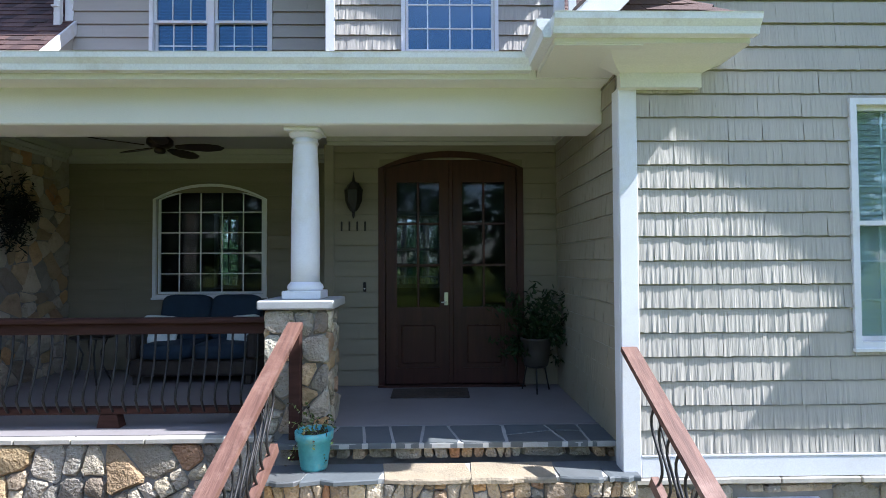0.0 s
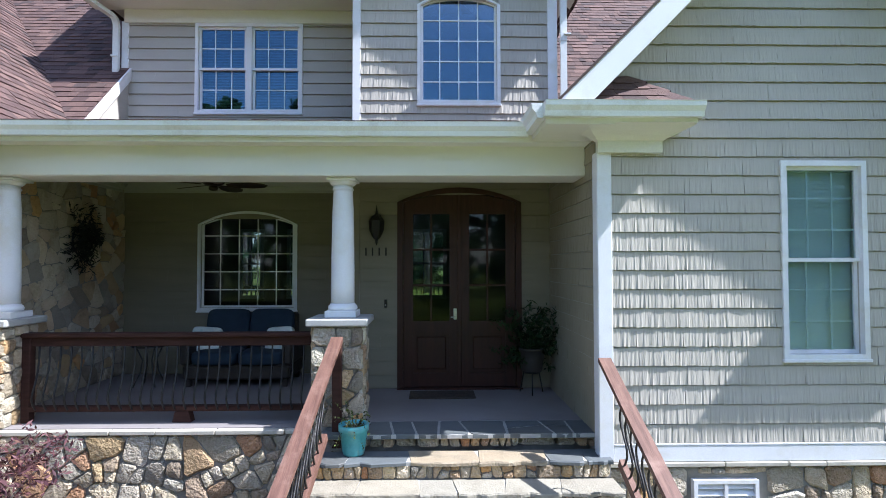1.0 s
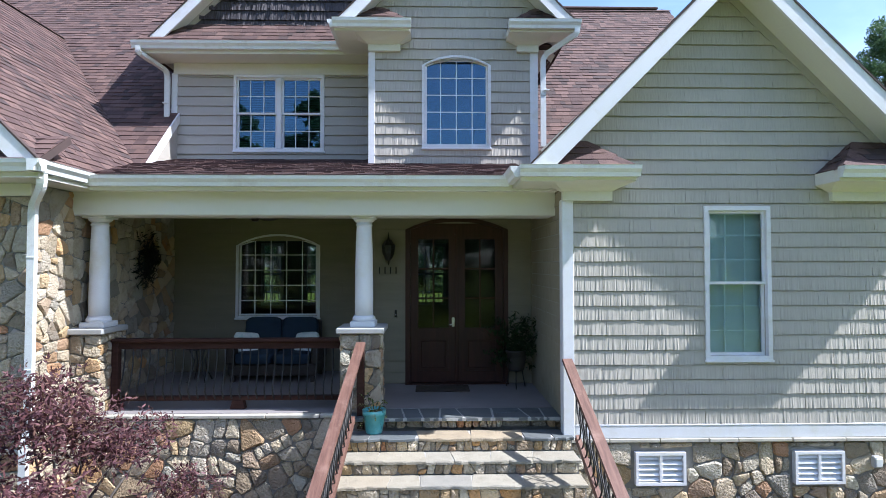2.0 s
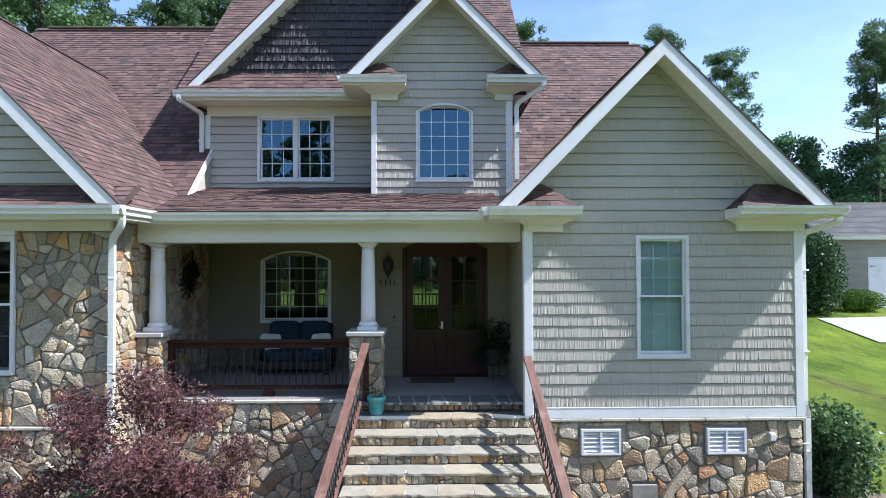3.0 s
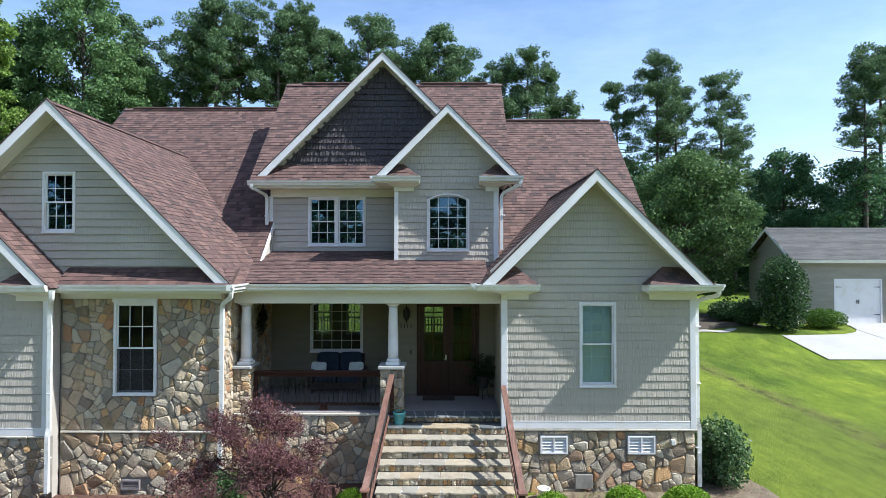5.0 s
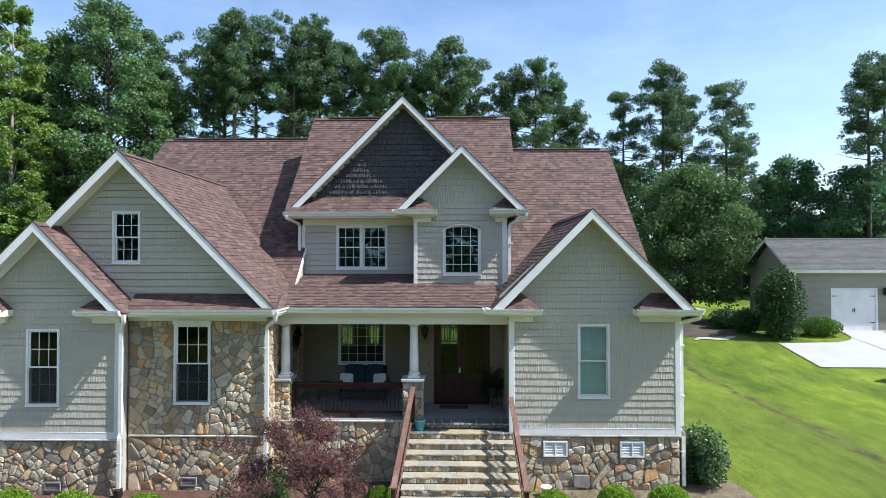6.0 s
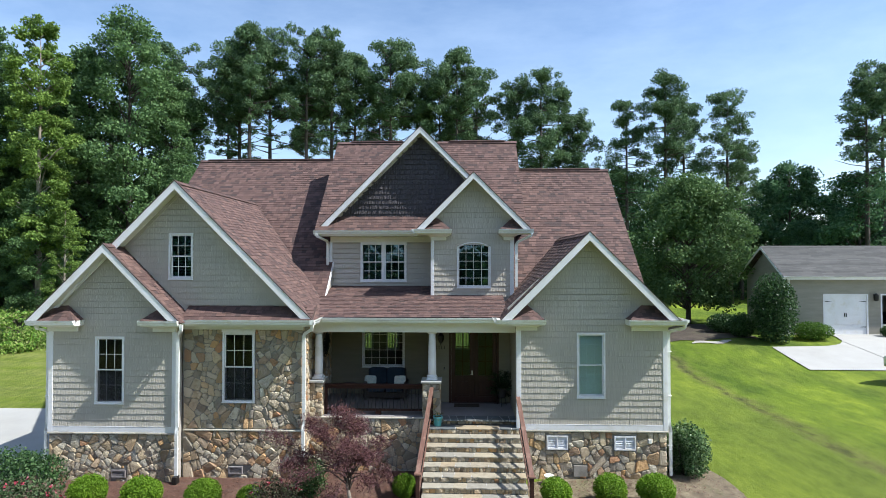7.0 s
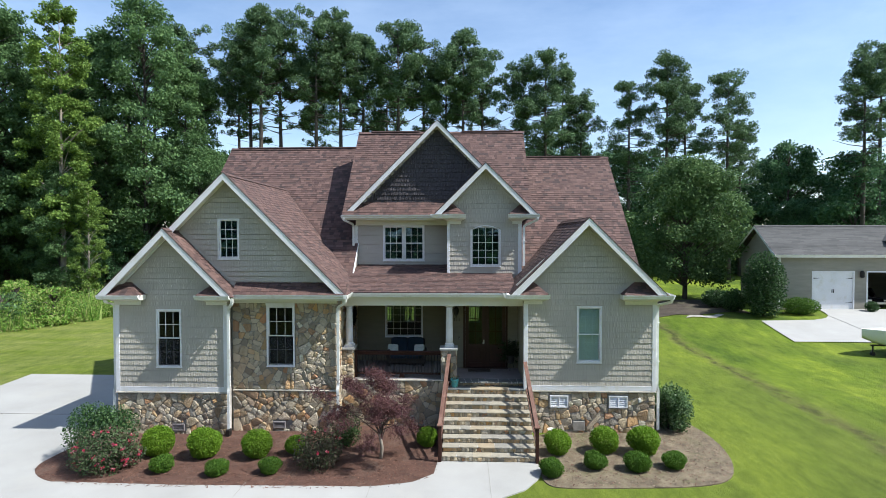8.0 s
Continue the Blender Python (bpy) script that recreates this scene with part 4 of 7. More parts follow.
# ---- entrance doors ----
def entrance():
    x0, x1, z0, z1, rise = DOOR
    door = part("door", panel(arch(x0, x1, z0, z1, rise), [arch(x0 + 0.075, x1 - 0.075, z0 + 0.02, z1, rise - 0.075)], lambda u, v, d: (u, 2.20 + d, v), 0.13), M_MAHOG, house,
                "arched dark mahogany double door with glass panes")
    mid, gap = (x0 + x1) / 2, 0.004
    for a, b, s in ((x0 + 0.08, mid - gap, -1), (mid + gap, x1 - 0.08, 1)):
        def top(x):
            u = (x - mid) / ((x1 - x0) / 2 - 0.075)
            return z1 + (rise - 0.082) * (1 - u * u)
        g0, g1, gz0, gz1 = a + 0.13, b - 0.13, z0 + 0.90, z1 - 0.22
        pts = [(a, z0 + 0.022), (b, z0 + 0.022)] + [(b + (a - b) * i / 6, top(b + (a - b) * i / 6)) for i in range(7)]
        leaf = part("door_leaf", panel(pts, [rect(g0, g1, gz0, gz1 + 0.06), rect(g0, g1, z0 + 0.20, z0 + 0.74)], lambda u, v, d: (u, 2.245 + d, v), 0.05), M_MAHOG, door)
        part("pane", Geo().box(g0 - 0.01, g1 + 0.01, 2.268, 2.276, gz0 - 0.01, gz1 + 0.07), M_GLASS, door)
        part("door_panel", Geo().box(g0 - 0.005, g1 + 0.005, 2.268, 2.285, z0 + 0.195, z0 + 0.745).cbox(g0 + 0.05, g1 - 0.05, 2.254, 2.268, z0 + 0.25, z0 + 0.69, 0.012), M_MAHOG, door)
        x = (g0 + g1) / 2
        part("glazing_bar", Geo().cbox(x - 0.014, x + 0.014, 2.252, 2.290, gz0, gz1 + 0.06, 0.005), M_MAHOG, door)
        for j in (1, 2):
            z = gz0 + (gz1 + 0.06 - gz0) * j / 3
            part("glazing_bar", Geo().cbox(g0, g1, 2.253, 2.289, z - 0.014, z + 0.014, 0.005), M_MAHOG, door)
    part("astragal", Geo().cbox(mid - 0.025, mid + 0.025, 2.228, 2.244, z0 + 0.03, z1 + rise - 0.09, 0.006), M_MAHOG, door)
    part("lock_plate", Geo().cbox(mid - 0.082, mid - 0.036, 2.234, 2.244, z0 + 0.92, z0 + 1.07, 0.006), M_STEEL, door, "pale nickel lock plate")
    lever = Geo(smooth=True).tube([(mid - 0.059, 2.234, z0 + 0.96), (mid - 0.059, 2.19, z0 + 0.96), (mid - 0.12, 2.188, z0 + 0.957)], 0.008)
    part("door_handle", lever, M_STEEL, door, "pale nickel lever handle")
    part("threshold", Geo().cbox(x0, x1, 2.12, 2.24, FLOOR + 0.001, FLOOR + 0.02, 0.005), M_MAHOG, door)


M_STEEL = surface("brushed nickel", (0.55, 0.54, 0.52), (0.65, 0.64, 0.62), 8, 90, (0.25, 0.4), 0.1, 0.001, metal=0.9)
entrance()


# ---- porch: floor, pillars, columns ----
SX0F = -2.76
part("porch_floor", Geo().prism([(-6.40, 0.475, FLOOR - 0.045), (SX0F - 0.05, 0.475, FLOOR - 0.045), (SX0F - 0.05, 0.665, FLOOR - 0.045), (-0.06, 0.665, FLOOR - 0.045), (-0.06, 3.35, FLOOR - 0.045), (-6.40, 3.35, FLOOR - 0.045)], (0, 0, 0.045)), M_FLOOR, house, "pinkish grey porch floor")
part("floor_slab", Geo().box(-6.40, -0.06, 0.67, 3.35, FLOOR - 0.14, FLOOR - 0.046), M_MORTAR, house)
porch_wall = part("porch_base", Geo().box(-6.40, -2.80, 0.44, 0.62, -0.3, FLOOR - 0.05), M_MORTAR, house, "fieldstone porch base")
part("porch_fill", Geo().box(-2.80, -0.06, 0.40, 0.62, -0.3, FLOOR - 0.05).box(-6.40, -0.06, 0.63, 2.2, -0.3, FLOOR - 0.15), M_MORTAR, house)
PILLARS = []


def pillar(x0, x1, cx):
    """A stone pier with a cast cap and a tapered round column."""
    y0, y1 = 0.44, 0.96
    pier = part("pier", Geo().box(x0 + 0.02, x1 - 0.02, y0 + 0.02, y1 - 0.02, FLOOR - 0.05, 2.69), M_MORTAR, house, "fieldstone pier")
    part("pier_cap", Geo().cbox(x0 - 0.055, x1 + 0.055, y0 - 0.055, y1 + 0.055, 2.69, 2.765, 0.012), M_CAP, pier, "grey cast stone cap")
    cy = (y0 + y1) / 2
    col = part("column", Geo(smooth=True).lathe([(0.124, 2.90), (0.125, 3.1), (0.121, 3.5), (0.113, 3.9), (0.103, 4.10), (0.103, 4.115), (0.114, 4.12), (0.114, 4.135), (0.103, 4.14), (0.105, 4.17)], (cx, cy, 0), 28),
               M_WHITE, house, "white tapered round column")
    part("column_base", Geo(smooth=True).lathe([(0.135, 2.83), (0.150, 2.84), (0.157, 2.86), (0.150, 2.885), (0.137, 2.895), (0.130, 2.91)], (cx, cy, 0), 28), M_WHITE, col)
    part("column_plinth", Geo().cbox(cx - 0.165, cx + 0.165, cy - 0.165, cy + 0.165, 2.766, 2.835, 0.006), M_WHITE, col)
    part("column_capital", Geo(smooth=True).lathe([(0.107, 4.165), (0.125, 4.175), (0.143, 4.195), (0.147, 4.212)], (cx, cy, 0), 28), M_WHITE, col)
    part("column_abacus", Geo().cbox(cx - 0.155, cx + 0.155, cy - 0.155, cy + 0.155, 4.212, 4.239, 0.005), M_WHITE, col)
    PILLARS.append((pier, x0, x1, y0, y1))


pillar(-2.895, -2.375, -2.62)
pillar(-6.40, -6.00, -6.17)


# ---- downspouts ----
def downspout(name_label, pts):
    """A flat pipe with swept elbows."""
    pts = [Vector(p) for p in pts]
    way = [pts[0]]
    for a, b, c in zip(pts, pts[1:], pts[2:]):
        k = min(0.11, (b - a).length * 0.48, (c - b).length * 0.48)
        p, q = b + (a - b).normalized() * k, b + (c - b).normalized() * k
        way += [p * (1 - t) ** 2 + b * 2 * t * (1 - t) + q * t * t for t in (0, 0.25, 0.5, 0.75, 1)]
    way.append(pts[-1])
    g = Geo()
    for a, b in zip(way, way[1:]):
        d = (b - a).normalized()
        if (b - a).length > 1e-4:
            g.bar(a - d * 0.006, b + d * 0.006, 0.085, 0.06, (0, 1, 0) if abs(d.y) < 0.8 else (0, 0, 1))
    ob = part("downspout", g, M_GUTTER, house, name_label)
    for p in pts[2:-1]:
        for dz in (-0.6, -1.9):
            if p.z + dz > pts[-1].z:
                part("strap", Geo().cbox(p.x - 0.046, p.x + 0.046, p.y - 0.034, p.y + 0.04, p.z + dz - 0.012, p.z + dz + 0.012, 0.003), M_GUTTER, ob)
    return ob


LBL = "white aluminium downspout"
downspout(LBL, [(-6.03, -0.64, 4.62), (-6.03, -0.64, 4.46), (-6.35, -0.315, 4.28), (-6.35, -0.315, 1.62), (-6.35, -0.38, 1.50), (-6.35, -0.38, 0.12)])
downspout(LBL, [(-9.66, -1.05, 4.62), (-9.66, -1.05, 4.46), (-9.93, -0.70, 4.28), (-9.93, -0.70, 1.60), (-9.93, -0.74, 1.48), (-9.93, -0.74, 0.12)])
downspout(LBL, [(4.74, -0.30, 4.62), (4.74, -0.30, 4.50), (4.44, 0.06, 4.36), (4.41, 0.08, 4.26), (4.41, 0.08, 1.60), (4.45, 0.08, 1.48), (4.45, 0.08, 0.12)])
downspout(LBL, [(-13.95, -0.95, 4.62), (-13.95, -0.95, 4.50), (-13.87, -0.60, 4.38), (-13.86, -0.58, 4.28), (-13.86, -0.58, 1.58), (-13.90, -0.58, 1.48), (-13.90, -0.58, 0.12)])
downspout(LBL, [(-6.80, 2.78, 7.40), (-6.80, 2.78, 7.30), (-6.54, 3.24, 7.14), (-6.52, 3.26, 7.04), (-6.52, 3.26, 6.0), (-6.62, 3.2, 5.60)])
downspout(LBL, [(0.62, 1.84, 7.38), (0.62, 1.84, 7.28), (0.20, 2.20, 7.08), (0.15, 2.22, 7.0), (0.15, 2.22, 5.55)])
part("rain_boot", Geo().cbox(-10.0, -9.86, -0.86, -0.66, 0.03, 0.26, 0.02), M_IRON, house, "black downspout boot")


# ---- foundation vents, wall fittings ----
def vent(x0, x1, z0, z1, y):
    v = thing("foundation_vent", ((x0 + x1) / 2, y, z0), "white louvred foundation vent in the stone base", "vent", "foundation vents")
    part("frame", panel(rect(x0, x1, z0, z1), [rect(x0 + 0.035, x1 - 0.035, z0 + 0.035, z1 - 0.035)], lambda u, w, d: (u, y - 0.07 + d, w), 0.07), M_WHITE, v)
    xm = (x0 + x1) / 2
    part("mullion", Geo().cbox(xm - 0.018, xm + 0.018, y - 0.066, y - 0.01, z0 + 0.035, z1 - 0.035, 0.004), M_WHITE, v)
    n = 5
    for a, b in ((x0 + 0.036, xm - 0.019), (xm + 0.019, x1 - 0.036)):
        for i in range(n):
            z = z0 + 0.05 + (z1 - z0 - 0.07) * i / n
            part("slat", Geo().prism([(a, y - 0.055, z), (b, y - 0.055, z), (b, y - 0.015, z + 0.045), (a, y - 0.015, z + 0.045)], (0, 0.002, 0.008)), M_WHITE, v)
    part("backing", Geo().box(x0 + 0.02, x1 - 0.02, y - 0.012, y - 0.004, z0 + 0.02, z1 - 0.02), M_IRON, v)


vent(0.80, 1.42, 0.88, 1.28, 0.02)
vent(2.78, 3.40, 0.88, 1.28, 0.02)
box = thing("outlet_box", (3.80, -0.02, 1.10), "grey outdoor socket box on the stone base", "socket")
part("cover", Geo().cbox(3.74, 3.85, -0.085, -0.02, 1.08, 1.22, 0.012), M_CAP, box)
part("flap", Geo().cbox(3.755, 3.835, -0.10, -0.086, 1.10, 1.20, 0.005), M_GUTTER, box)
hatch = thing("crawl_hatch", (1.75, -0.02, 0.05), "grey access panel low in the stone base", "hatch")
part("panel", Geo().cbox(1.58, 1.98, -0.06, -0.018, 0.10, 0.42, 0.01), M_MORTAR, hatch)
for x0 in (-11.9, -8.6):
    yv = -0.66 if x0 < -10 else -0.29
    low = thing("low_vent", (x0, yv, 0.1), "small grey vent low in the stone base", "vent", "low vents")
    part("frame", panel(rect(x0, x0 + 0.42, 0.14, 0.36), [rect(x0 + 0.03, x0 + 0.39, 0.17, 0.33)], lambda u, w, d: (u, yv + d, w), 0.05), M_FLOOR, low)
    for i in range(4):
        part("slat", Geo().box(x0 + 0.03, x0 + 0.39, yv + 0.015, yv + 0.03, 0.18 + i * 0.04, 0.20 + i * 0.04), M_FLOOR, low)


# ---- steps ----
RISE, RUN, N_STEP, NOSE0 = 0.1625, 0.312, 10, 0.19
SX0, SX1 = -2.76, 0.02
steps = thing("entrance_steps", (-1.37, -1.1, 0.0), "rough stone steps with pale flagstone treads", "steps")
for i in range(1, N_STEP):
    zt, yf = FLOOR - i * RISE - 0.041, NOSE0 - i * RUN + 0.045
    part("step_core", Geo().box(SX0 + 0.015, SX1 - 0.015, yf, yf + RUN - 0.001, -0.3, zt), M_MORTAR, steps)


# ---- railings ----
def porch_railing():
    x0, x1, y = -5.985, -2.865, 0.72
    r = thing("porch_railing", ((x0 + x1) / 2, y, FLOOR), "red-brown wooden porch railing with bowed iron balusters", "railing", "railings")
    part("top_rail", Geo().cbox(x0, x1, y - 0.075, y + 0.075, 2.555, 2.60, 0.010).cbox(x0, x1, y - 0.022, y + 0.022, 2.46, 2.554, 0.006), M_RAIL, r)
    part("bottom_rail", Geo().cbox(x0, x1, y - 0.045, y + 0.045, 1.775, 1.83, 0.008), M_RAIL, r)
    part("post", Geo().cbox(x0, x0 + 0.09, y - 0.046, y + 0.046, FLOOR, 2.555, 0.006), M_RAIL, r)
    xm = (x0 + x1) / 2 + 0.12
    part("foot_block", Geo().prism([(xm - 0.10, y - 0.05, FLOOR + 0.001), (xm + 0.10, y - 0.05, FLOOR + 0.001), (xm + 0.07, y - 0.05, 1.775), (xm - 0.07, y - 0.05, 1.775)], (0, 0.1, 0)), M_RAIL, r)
    first, n = None, 27
    for i in range(n):
        x = x0 + 0.16 + (x1 - x0 - 0.22) * i / (n - 1)
        pts = [(0, 0, 2.50), (0, -0.005, 2.34), (0, -0.02, 2.22), (0, -0.06, 2.08), (0, -0.10, 1.98), (0, -0.11, 1.91), (0, -0.085, 1.85), (0, -0.05, 1.80)]
        if first is None:
            first = Geo(smooth=True).tube(pts, 0.0100, 6).mesh("baluster")
        b = part("baluster", first, M_IRON, r)
        b.location = (x, y, 0)


def stair_railing(top, foot, drop, label, post_top):
    """A sloping handrail with a lower rail, wavy iron balusters and newel posts."""
    top, foot = Vector(top), Vector(foot)
    r = thing("stair_railing", (foot.x, foot.y, 0.0), label, "railing", "railings")
    d = (foot - top)
    part("handrail", Geo().bar(top, foot, 0.118, 0.042).bar(top - Vector((0, 0, 0.05)), foot - Vector((0, 0, 0.05)), 0.045, 0.062), M_WOOD, r, "weathered red-brown handrail")
    low0, low1 = top + d * 0.16 - Vector((0, 0, drop)), foot - Vector((0, 0, drop))
    part("lower_rail", Geo().bar(low0, low1, 0.05, 0.075), M_WOOD, r)
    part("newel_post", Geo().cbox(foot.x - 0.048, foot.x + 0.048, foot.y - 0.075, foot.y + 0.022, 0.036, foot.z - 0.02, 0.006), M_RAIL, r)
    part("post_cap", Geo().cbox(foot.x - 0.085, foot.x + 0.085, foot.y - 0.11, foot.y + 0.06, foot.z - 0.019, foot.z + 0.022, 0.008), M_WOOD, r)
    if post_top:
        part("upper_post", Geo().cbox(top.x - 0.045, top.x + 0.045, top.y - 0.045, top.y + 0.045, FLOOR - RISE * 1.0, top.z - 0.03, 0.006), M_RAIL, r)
    n = int(d.length / 0.125)
    me = None
    for i in range(1, n):
        p = top + d * (i / n)
        if i / n < 0.17:
            continue
        if me is None:
            pts = []
            for k in range(11):
                t = k / 10
                pts.append((0, 0.085 * math.sin(t * 2 * math.pi), -0.05 - (drop - 0.06) * t))
            me = Geo(smooth=True).tube(pts, 0.0095, 6).mesh("stair_baluster")
        b = part("baluster", me, M_IRON, r)
        b.matrix_parent_inverse = Matrix.Translation(-r.matrix_basis.translation)
        b.location = p
    for s in (-0.25, 0.3, 0.7):
        part("scroll_bar", Geo(smooth=True).tube([top + d * (0.17 + max(s, 0)) - Vector((0, 0, 0.06)), top + d * (0.30 + max(s, 0)) - Vector((0, -0.05, drop * 0.5)),
                                                  top + d * min(0.97, 0.42 + max(s, 0)) - Vector((0, 0, drop - 0.03))], 0.006, 6), M_IRON, r)


porch_railing()
stair_railing((-2.615, 0.335, 2.575), (-2.815, -2.60, 1.12), 0.60, "sloping red-brown stair railing in front of the stone pier", True)
stair_railing((-0.045, -0.07, 2.42), (0.035, -2.60, 1.08), 0.60, "sloping red-brown stair railing fixed to the white corner board", False)


# ---- porch furniture ----
M_NAVY = surface("navy canvas", (0.008, 0.020, 0.036), (0.014, 0.032, 0.055), 4, 180, (0.8, 0.95), 0.3, 0.002)
M_WICKER = surface("dark woven resin", (0.018, 0.012, 0.009), (0.04, 0.028, 0.02), 18, 60, (0.5, 0.7), 0.6, 0.006)
M_PILLOW = surface("pale patterned linen", (0.60, 0.64, 0.60), (0.78, 0.80, 0.74), 7, 150, (0.8, 0.95), 0.2, 0.002, dirt=(0.22, 0.42, 0.42), dirt_scale=11)
M_TEAL = surface("turquoise glazed pot", (0.06, 0.30, 0.33), (0.13, 0.44, 0.46), 7, 45, (0.25, 0.5), 0.2, 0.003, dirt=(0.35, 0.36, 0.20), dirt_scale=9)
M_SOIL = surface("dark soil", (0.02, 0.014, 0.01), (0.05, 0.035, 0.025), 14, 60, (0.9, 1.0), 0.8, 0.01)
M_DARKPOT = surface("dark clay pot", (0.03, 0.024, 0.02), (0.05, 0.04, 0.032), 5, 50, (0.5, 0.7), 0.2)
M_MAT = surface("woven door mat", (0.035, 0.025, 0.018), (0.075, 0.055, 0.04), 20, 70, (0.9, 1.0), 0.7, 0.006)

sofa = thing("loveseat", (-4.23, 2.72, FLOOR), "dark woven loveseat with navy blue cushions", "sofa")
fr = Geo().cbox(-4.96, -3.50, 2.36, 3.14, FLOOR + 0.10, FLOOR + 0.30, 0.03)
part("seat_frame", fr, M_WICKER, sofa)
part("back_frame", Geo().cbox(-4.90, -3.56, 3.06, 3.17, FLOOR + 0.30, FLOOR + 0.96, 0.03), M_WICKER, sofa)
for x in (-4.99, -3.59):
    part("armrest", Geo().cbox(x, x + 0.12, 2.34, 3.12, FLOOR + 0.30, FLOOR + 0.60, 0.03), M_WICKER, sofa)
for x in (-4.92, -3.61):
    for yy in (2.38, 3.05):
        part("leg", Geo().cbox(x, x + 0.07, yy, yy + 0.07, FLOOR + 0.001, FLOOR + 0.10, 0.008), M_WICKER, sofa)
for x in (-4.545, -3.915):
    part("seat_cushion", Geo(smooth=True).cushion((x, 2.66, FLOOR + 0.385), (0.63, 0.70, 0.19), 0.35), M_NAVY, sofa)
    part("back_cushion", Geo(smooth=True).cushion((x, 2.98, FLOOR + 0.73), (0.64, 0.20, 0.58), 0.35, turn=Euler((radians(-12), 0, 0)).to_matrix()), M_NAVY, sofa)
for x, a in ((-4.88, 14), (-3.84, -12)):
    solo("throw_pillow", Geo(smooth=True).cushion((x, 2.74, FLOOR + 0.60), (0.42, 0.11, 0.36), 0.34, turn=Euler((radians(-22), radians(a * 0.4), radians(a))).to_matrix()), M_PILLOW,
         "pale teal patterned throw pillow on the loveseat", "pillow", "throw pillows")

sofa.location.x -= 0.10

table = thing("side_table", (-5.56, 2.5, FLOOR), "small dark metal side table with curved legs", "table")
part("tabletop", Geo(smooth=False).lathe([(0.22, 2.20), (0.23, 2.205), (0.23, 2.22), (0.22, 2.225)], (-5.56, 2.5, 0), 24), M_IRON, table)
for k in range(4):
    t = math.pi / 4 + k * math.pi / 2
    c, s = math.cos(t), math.sin(t)
    part("leg", Geo(smooth=True).tube([(-5.56 + c * 0.17, 2.5 + s * 0.17, 2.20), (-5.56 + c * 0.09, 2.5 + s * 0.09, 2.02), (-5.56 + c * 0.12, 2.5 + s * 0.12, 1.85), (-5.56 + c * 0.21, 2.5 + s * 0.21, FLOOR + 0.006)], 0.010, 7), M_IRON, table)

fan = thing("ceiling_fan", (-4.46, 1.85, 4.62), "dark bronze ceiling fan with broad leaf blades", "fan")
part("canopy", Geo(smooth=True).lathe([(0.03, 4.56), (0.06, 4.57), (0.075, 4.60), (0.075, 4.619)], (-4.46, 1.85, 0), 20), M_BRONZE, fan)
part("downrod", Geo(smooth=True).tube([(-4.46, 1.85, 4.57), (-4.46, 1.85, 4.46)], 0.014, 10), M_BRONZE, fan)
part("motor", Geo(smooth=True).lathe([(0.04, 4.33), (0.09, 4.335), (0.135, 4.37), (0.135, 4.42), (0.10, 4.455), (0.04, 4.47)], (-4.46, 1.85, 0), 24), M_BRONZE, fan)
blade = None
for k in range(5):
    if blade is None:
        out = [(0.16, -0.03), (0.30, -0.075), (0.48, -0.095), (0.62, -0.06), (0.67, 0.0), (0.62, 0.06), (0.48, 0.095), (0.30, 0.075), (0.16, 0.03)]
        blade = Geo().prism([(p, q, 0.018 - q * 0.22) for p, q in out], (0, 0, 0.010)).mesh("blade")
    b = part("blade", blade, M_BRONZE, fan)
    b.matrix_basis = Matrix.Translation((-4.46, 1.85, 4.325)) @ Matrix.Rotation(k * 2 * math.pi / 5 + 0.12, 4, "Z")
part("switch_cup", Geo(smooth=True).lathe([(0.02, 4.27), (0.05, 4.28), (0.06, 4.30), (0.055, 4.33)], (-4.46, 1.85, 0), 18), M_BRONZE, fan)

lantern = thing("wall_lantern", (-2.40, 2.21, 3.88), "dark iron wall lantern with a pointed finial", "lamp")
part("back_plate", Geo().cbox(-2.45, -2.35, 2.205, 2.228, 3.74, 4.0, 0.008), M_IRON, lantern)
part("cage", Geo().lathe([(0.03, 3.66), (0.06, 3.70), (0.095, 3.78), (0.105, 3.90), (0.11, 3.905), (0.06, 3.97), (0.03, 4.0)], (-2.40, 2.11, 0), 6), M_IRON, lantern)
part("finial", Geo(smooth=True).tube([(-2.40, 2.11, 3.99), (-2.40, 2.11, 4.05), (-2.40, 2.12, 4.12)], [0.022, 0.012, 0.003], 8), M_IRON, lantern)
part("drop", Geo(smooth=True).tube([(-2.40, 2.11, 3.67), (-2.40, 2.11, 3.61), (-2.40, 2.11, 3.58)], [0.022, 0.016, 0.003], 8), M_IRON, lantern)
part("arm", Geo(smooth=True).tube([(-2.40, 2.21, 3.92), (-2.40, 2.16, 3.98), (-2.40, 2.11, 3.99)], 0.011, 8), M_IRON, lantern)
num = thing("number_plate", (-2.42, 2.22, 3.50), "four dark metal bars on the planks beside the door", "sign")
for k in range(4):
    x = -2.575 + k * 0.09
    part("bar", Geo().cbox(x + 0.012, x + 0.032, 2.208, 2.222, 3.445, 3.555, 0.004), M_IRON, num)
bell = thing("doorbell", (-2.29, 2.22, 2.80), "small dark doorbell beside the door", "doorbell")
part("plate", Geo().cbox(-2.305, -2.27, 2.200, 2.222, 2.745, 2.855, 0.006), M_IRON, bell)
part("button", Geo(smooth=True).tube([(-2.2875, 2.20, 2.78), (-2.2875, 2.194, 2.78)], 0.010, 10), M_STEEL, bell)
solo("door_mat", Geo().cbox(-1.95, -1.12, 1.62, 2.02, FLOOR + 0.001, FLOOR + 0.018, 0.006), M_MAT, "dark woven door mat on the porch floor", "mat")


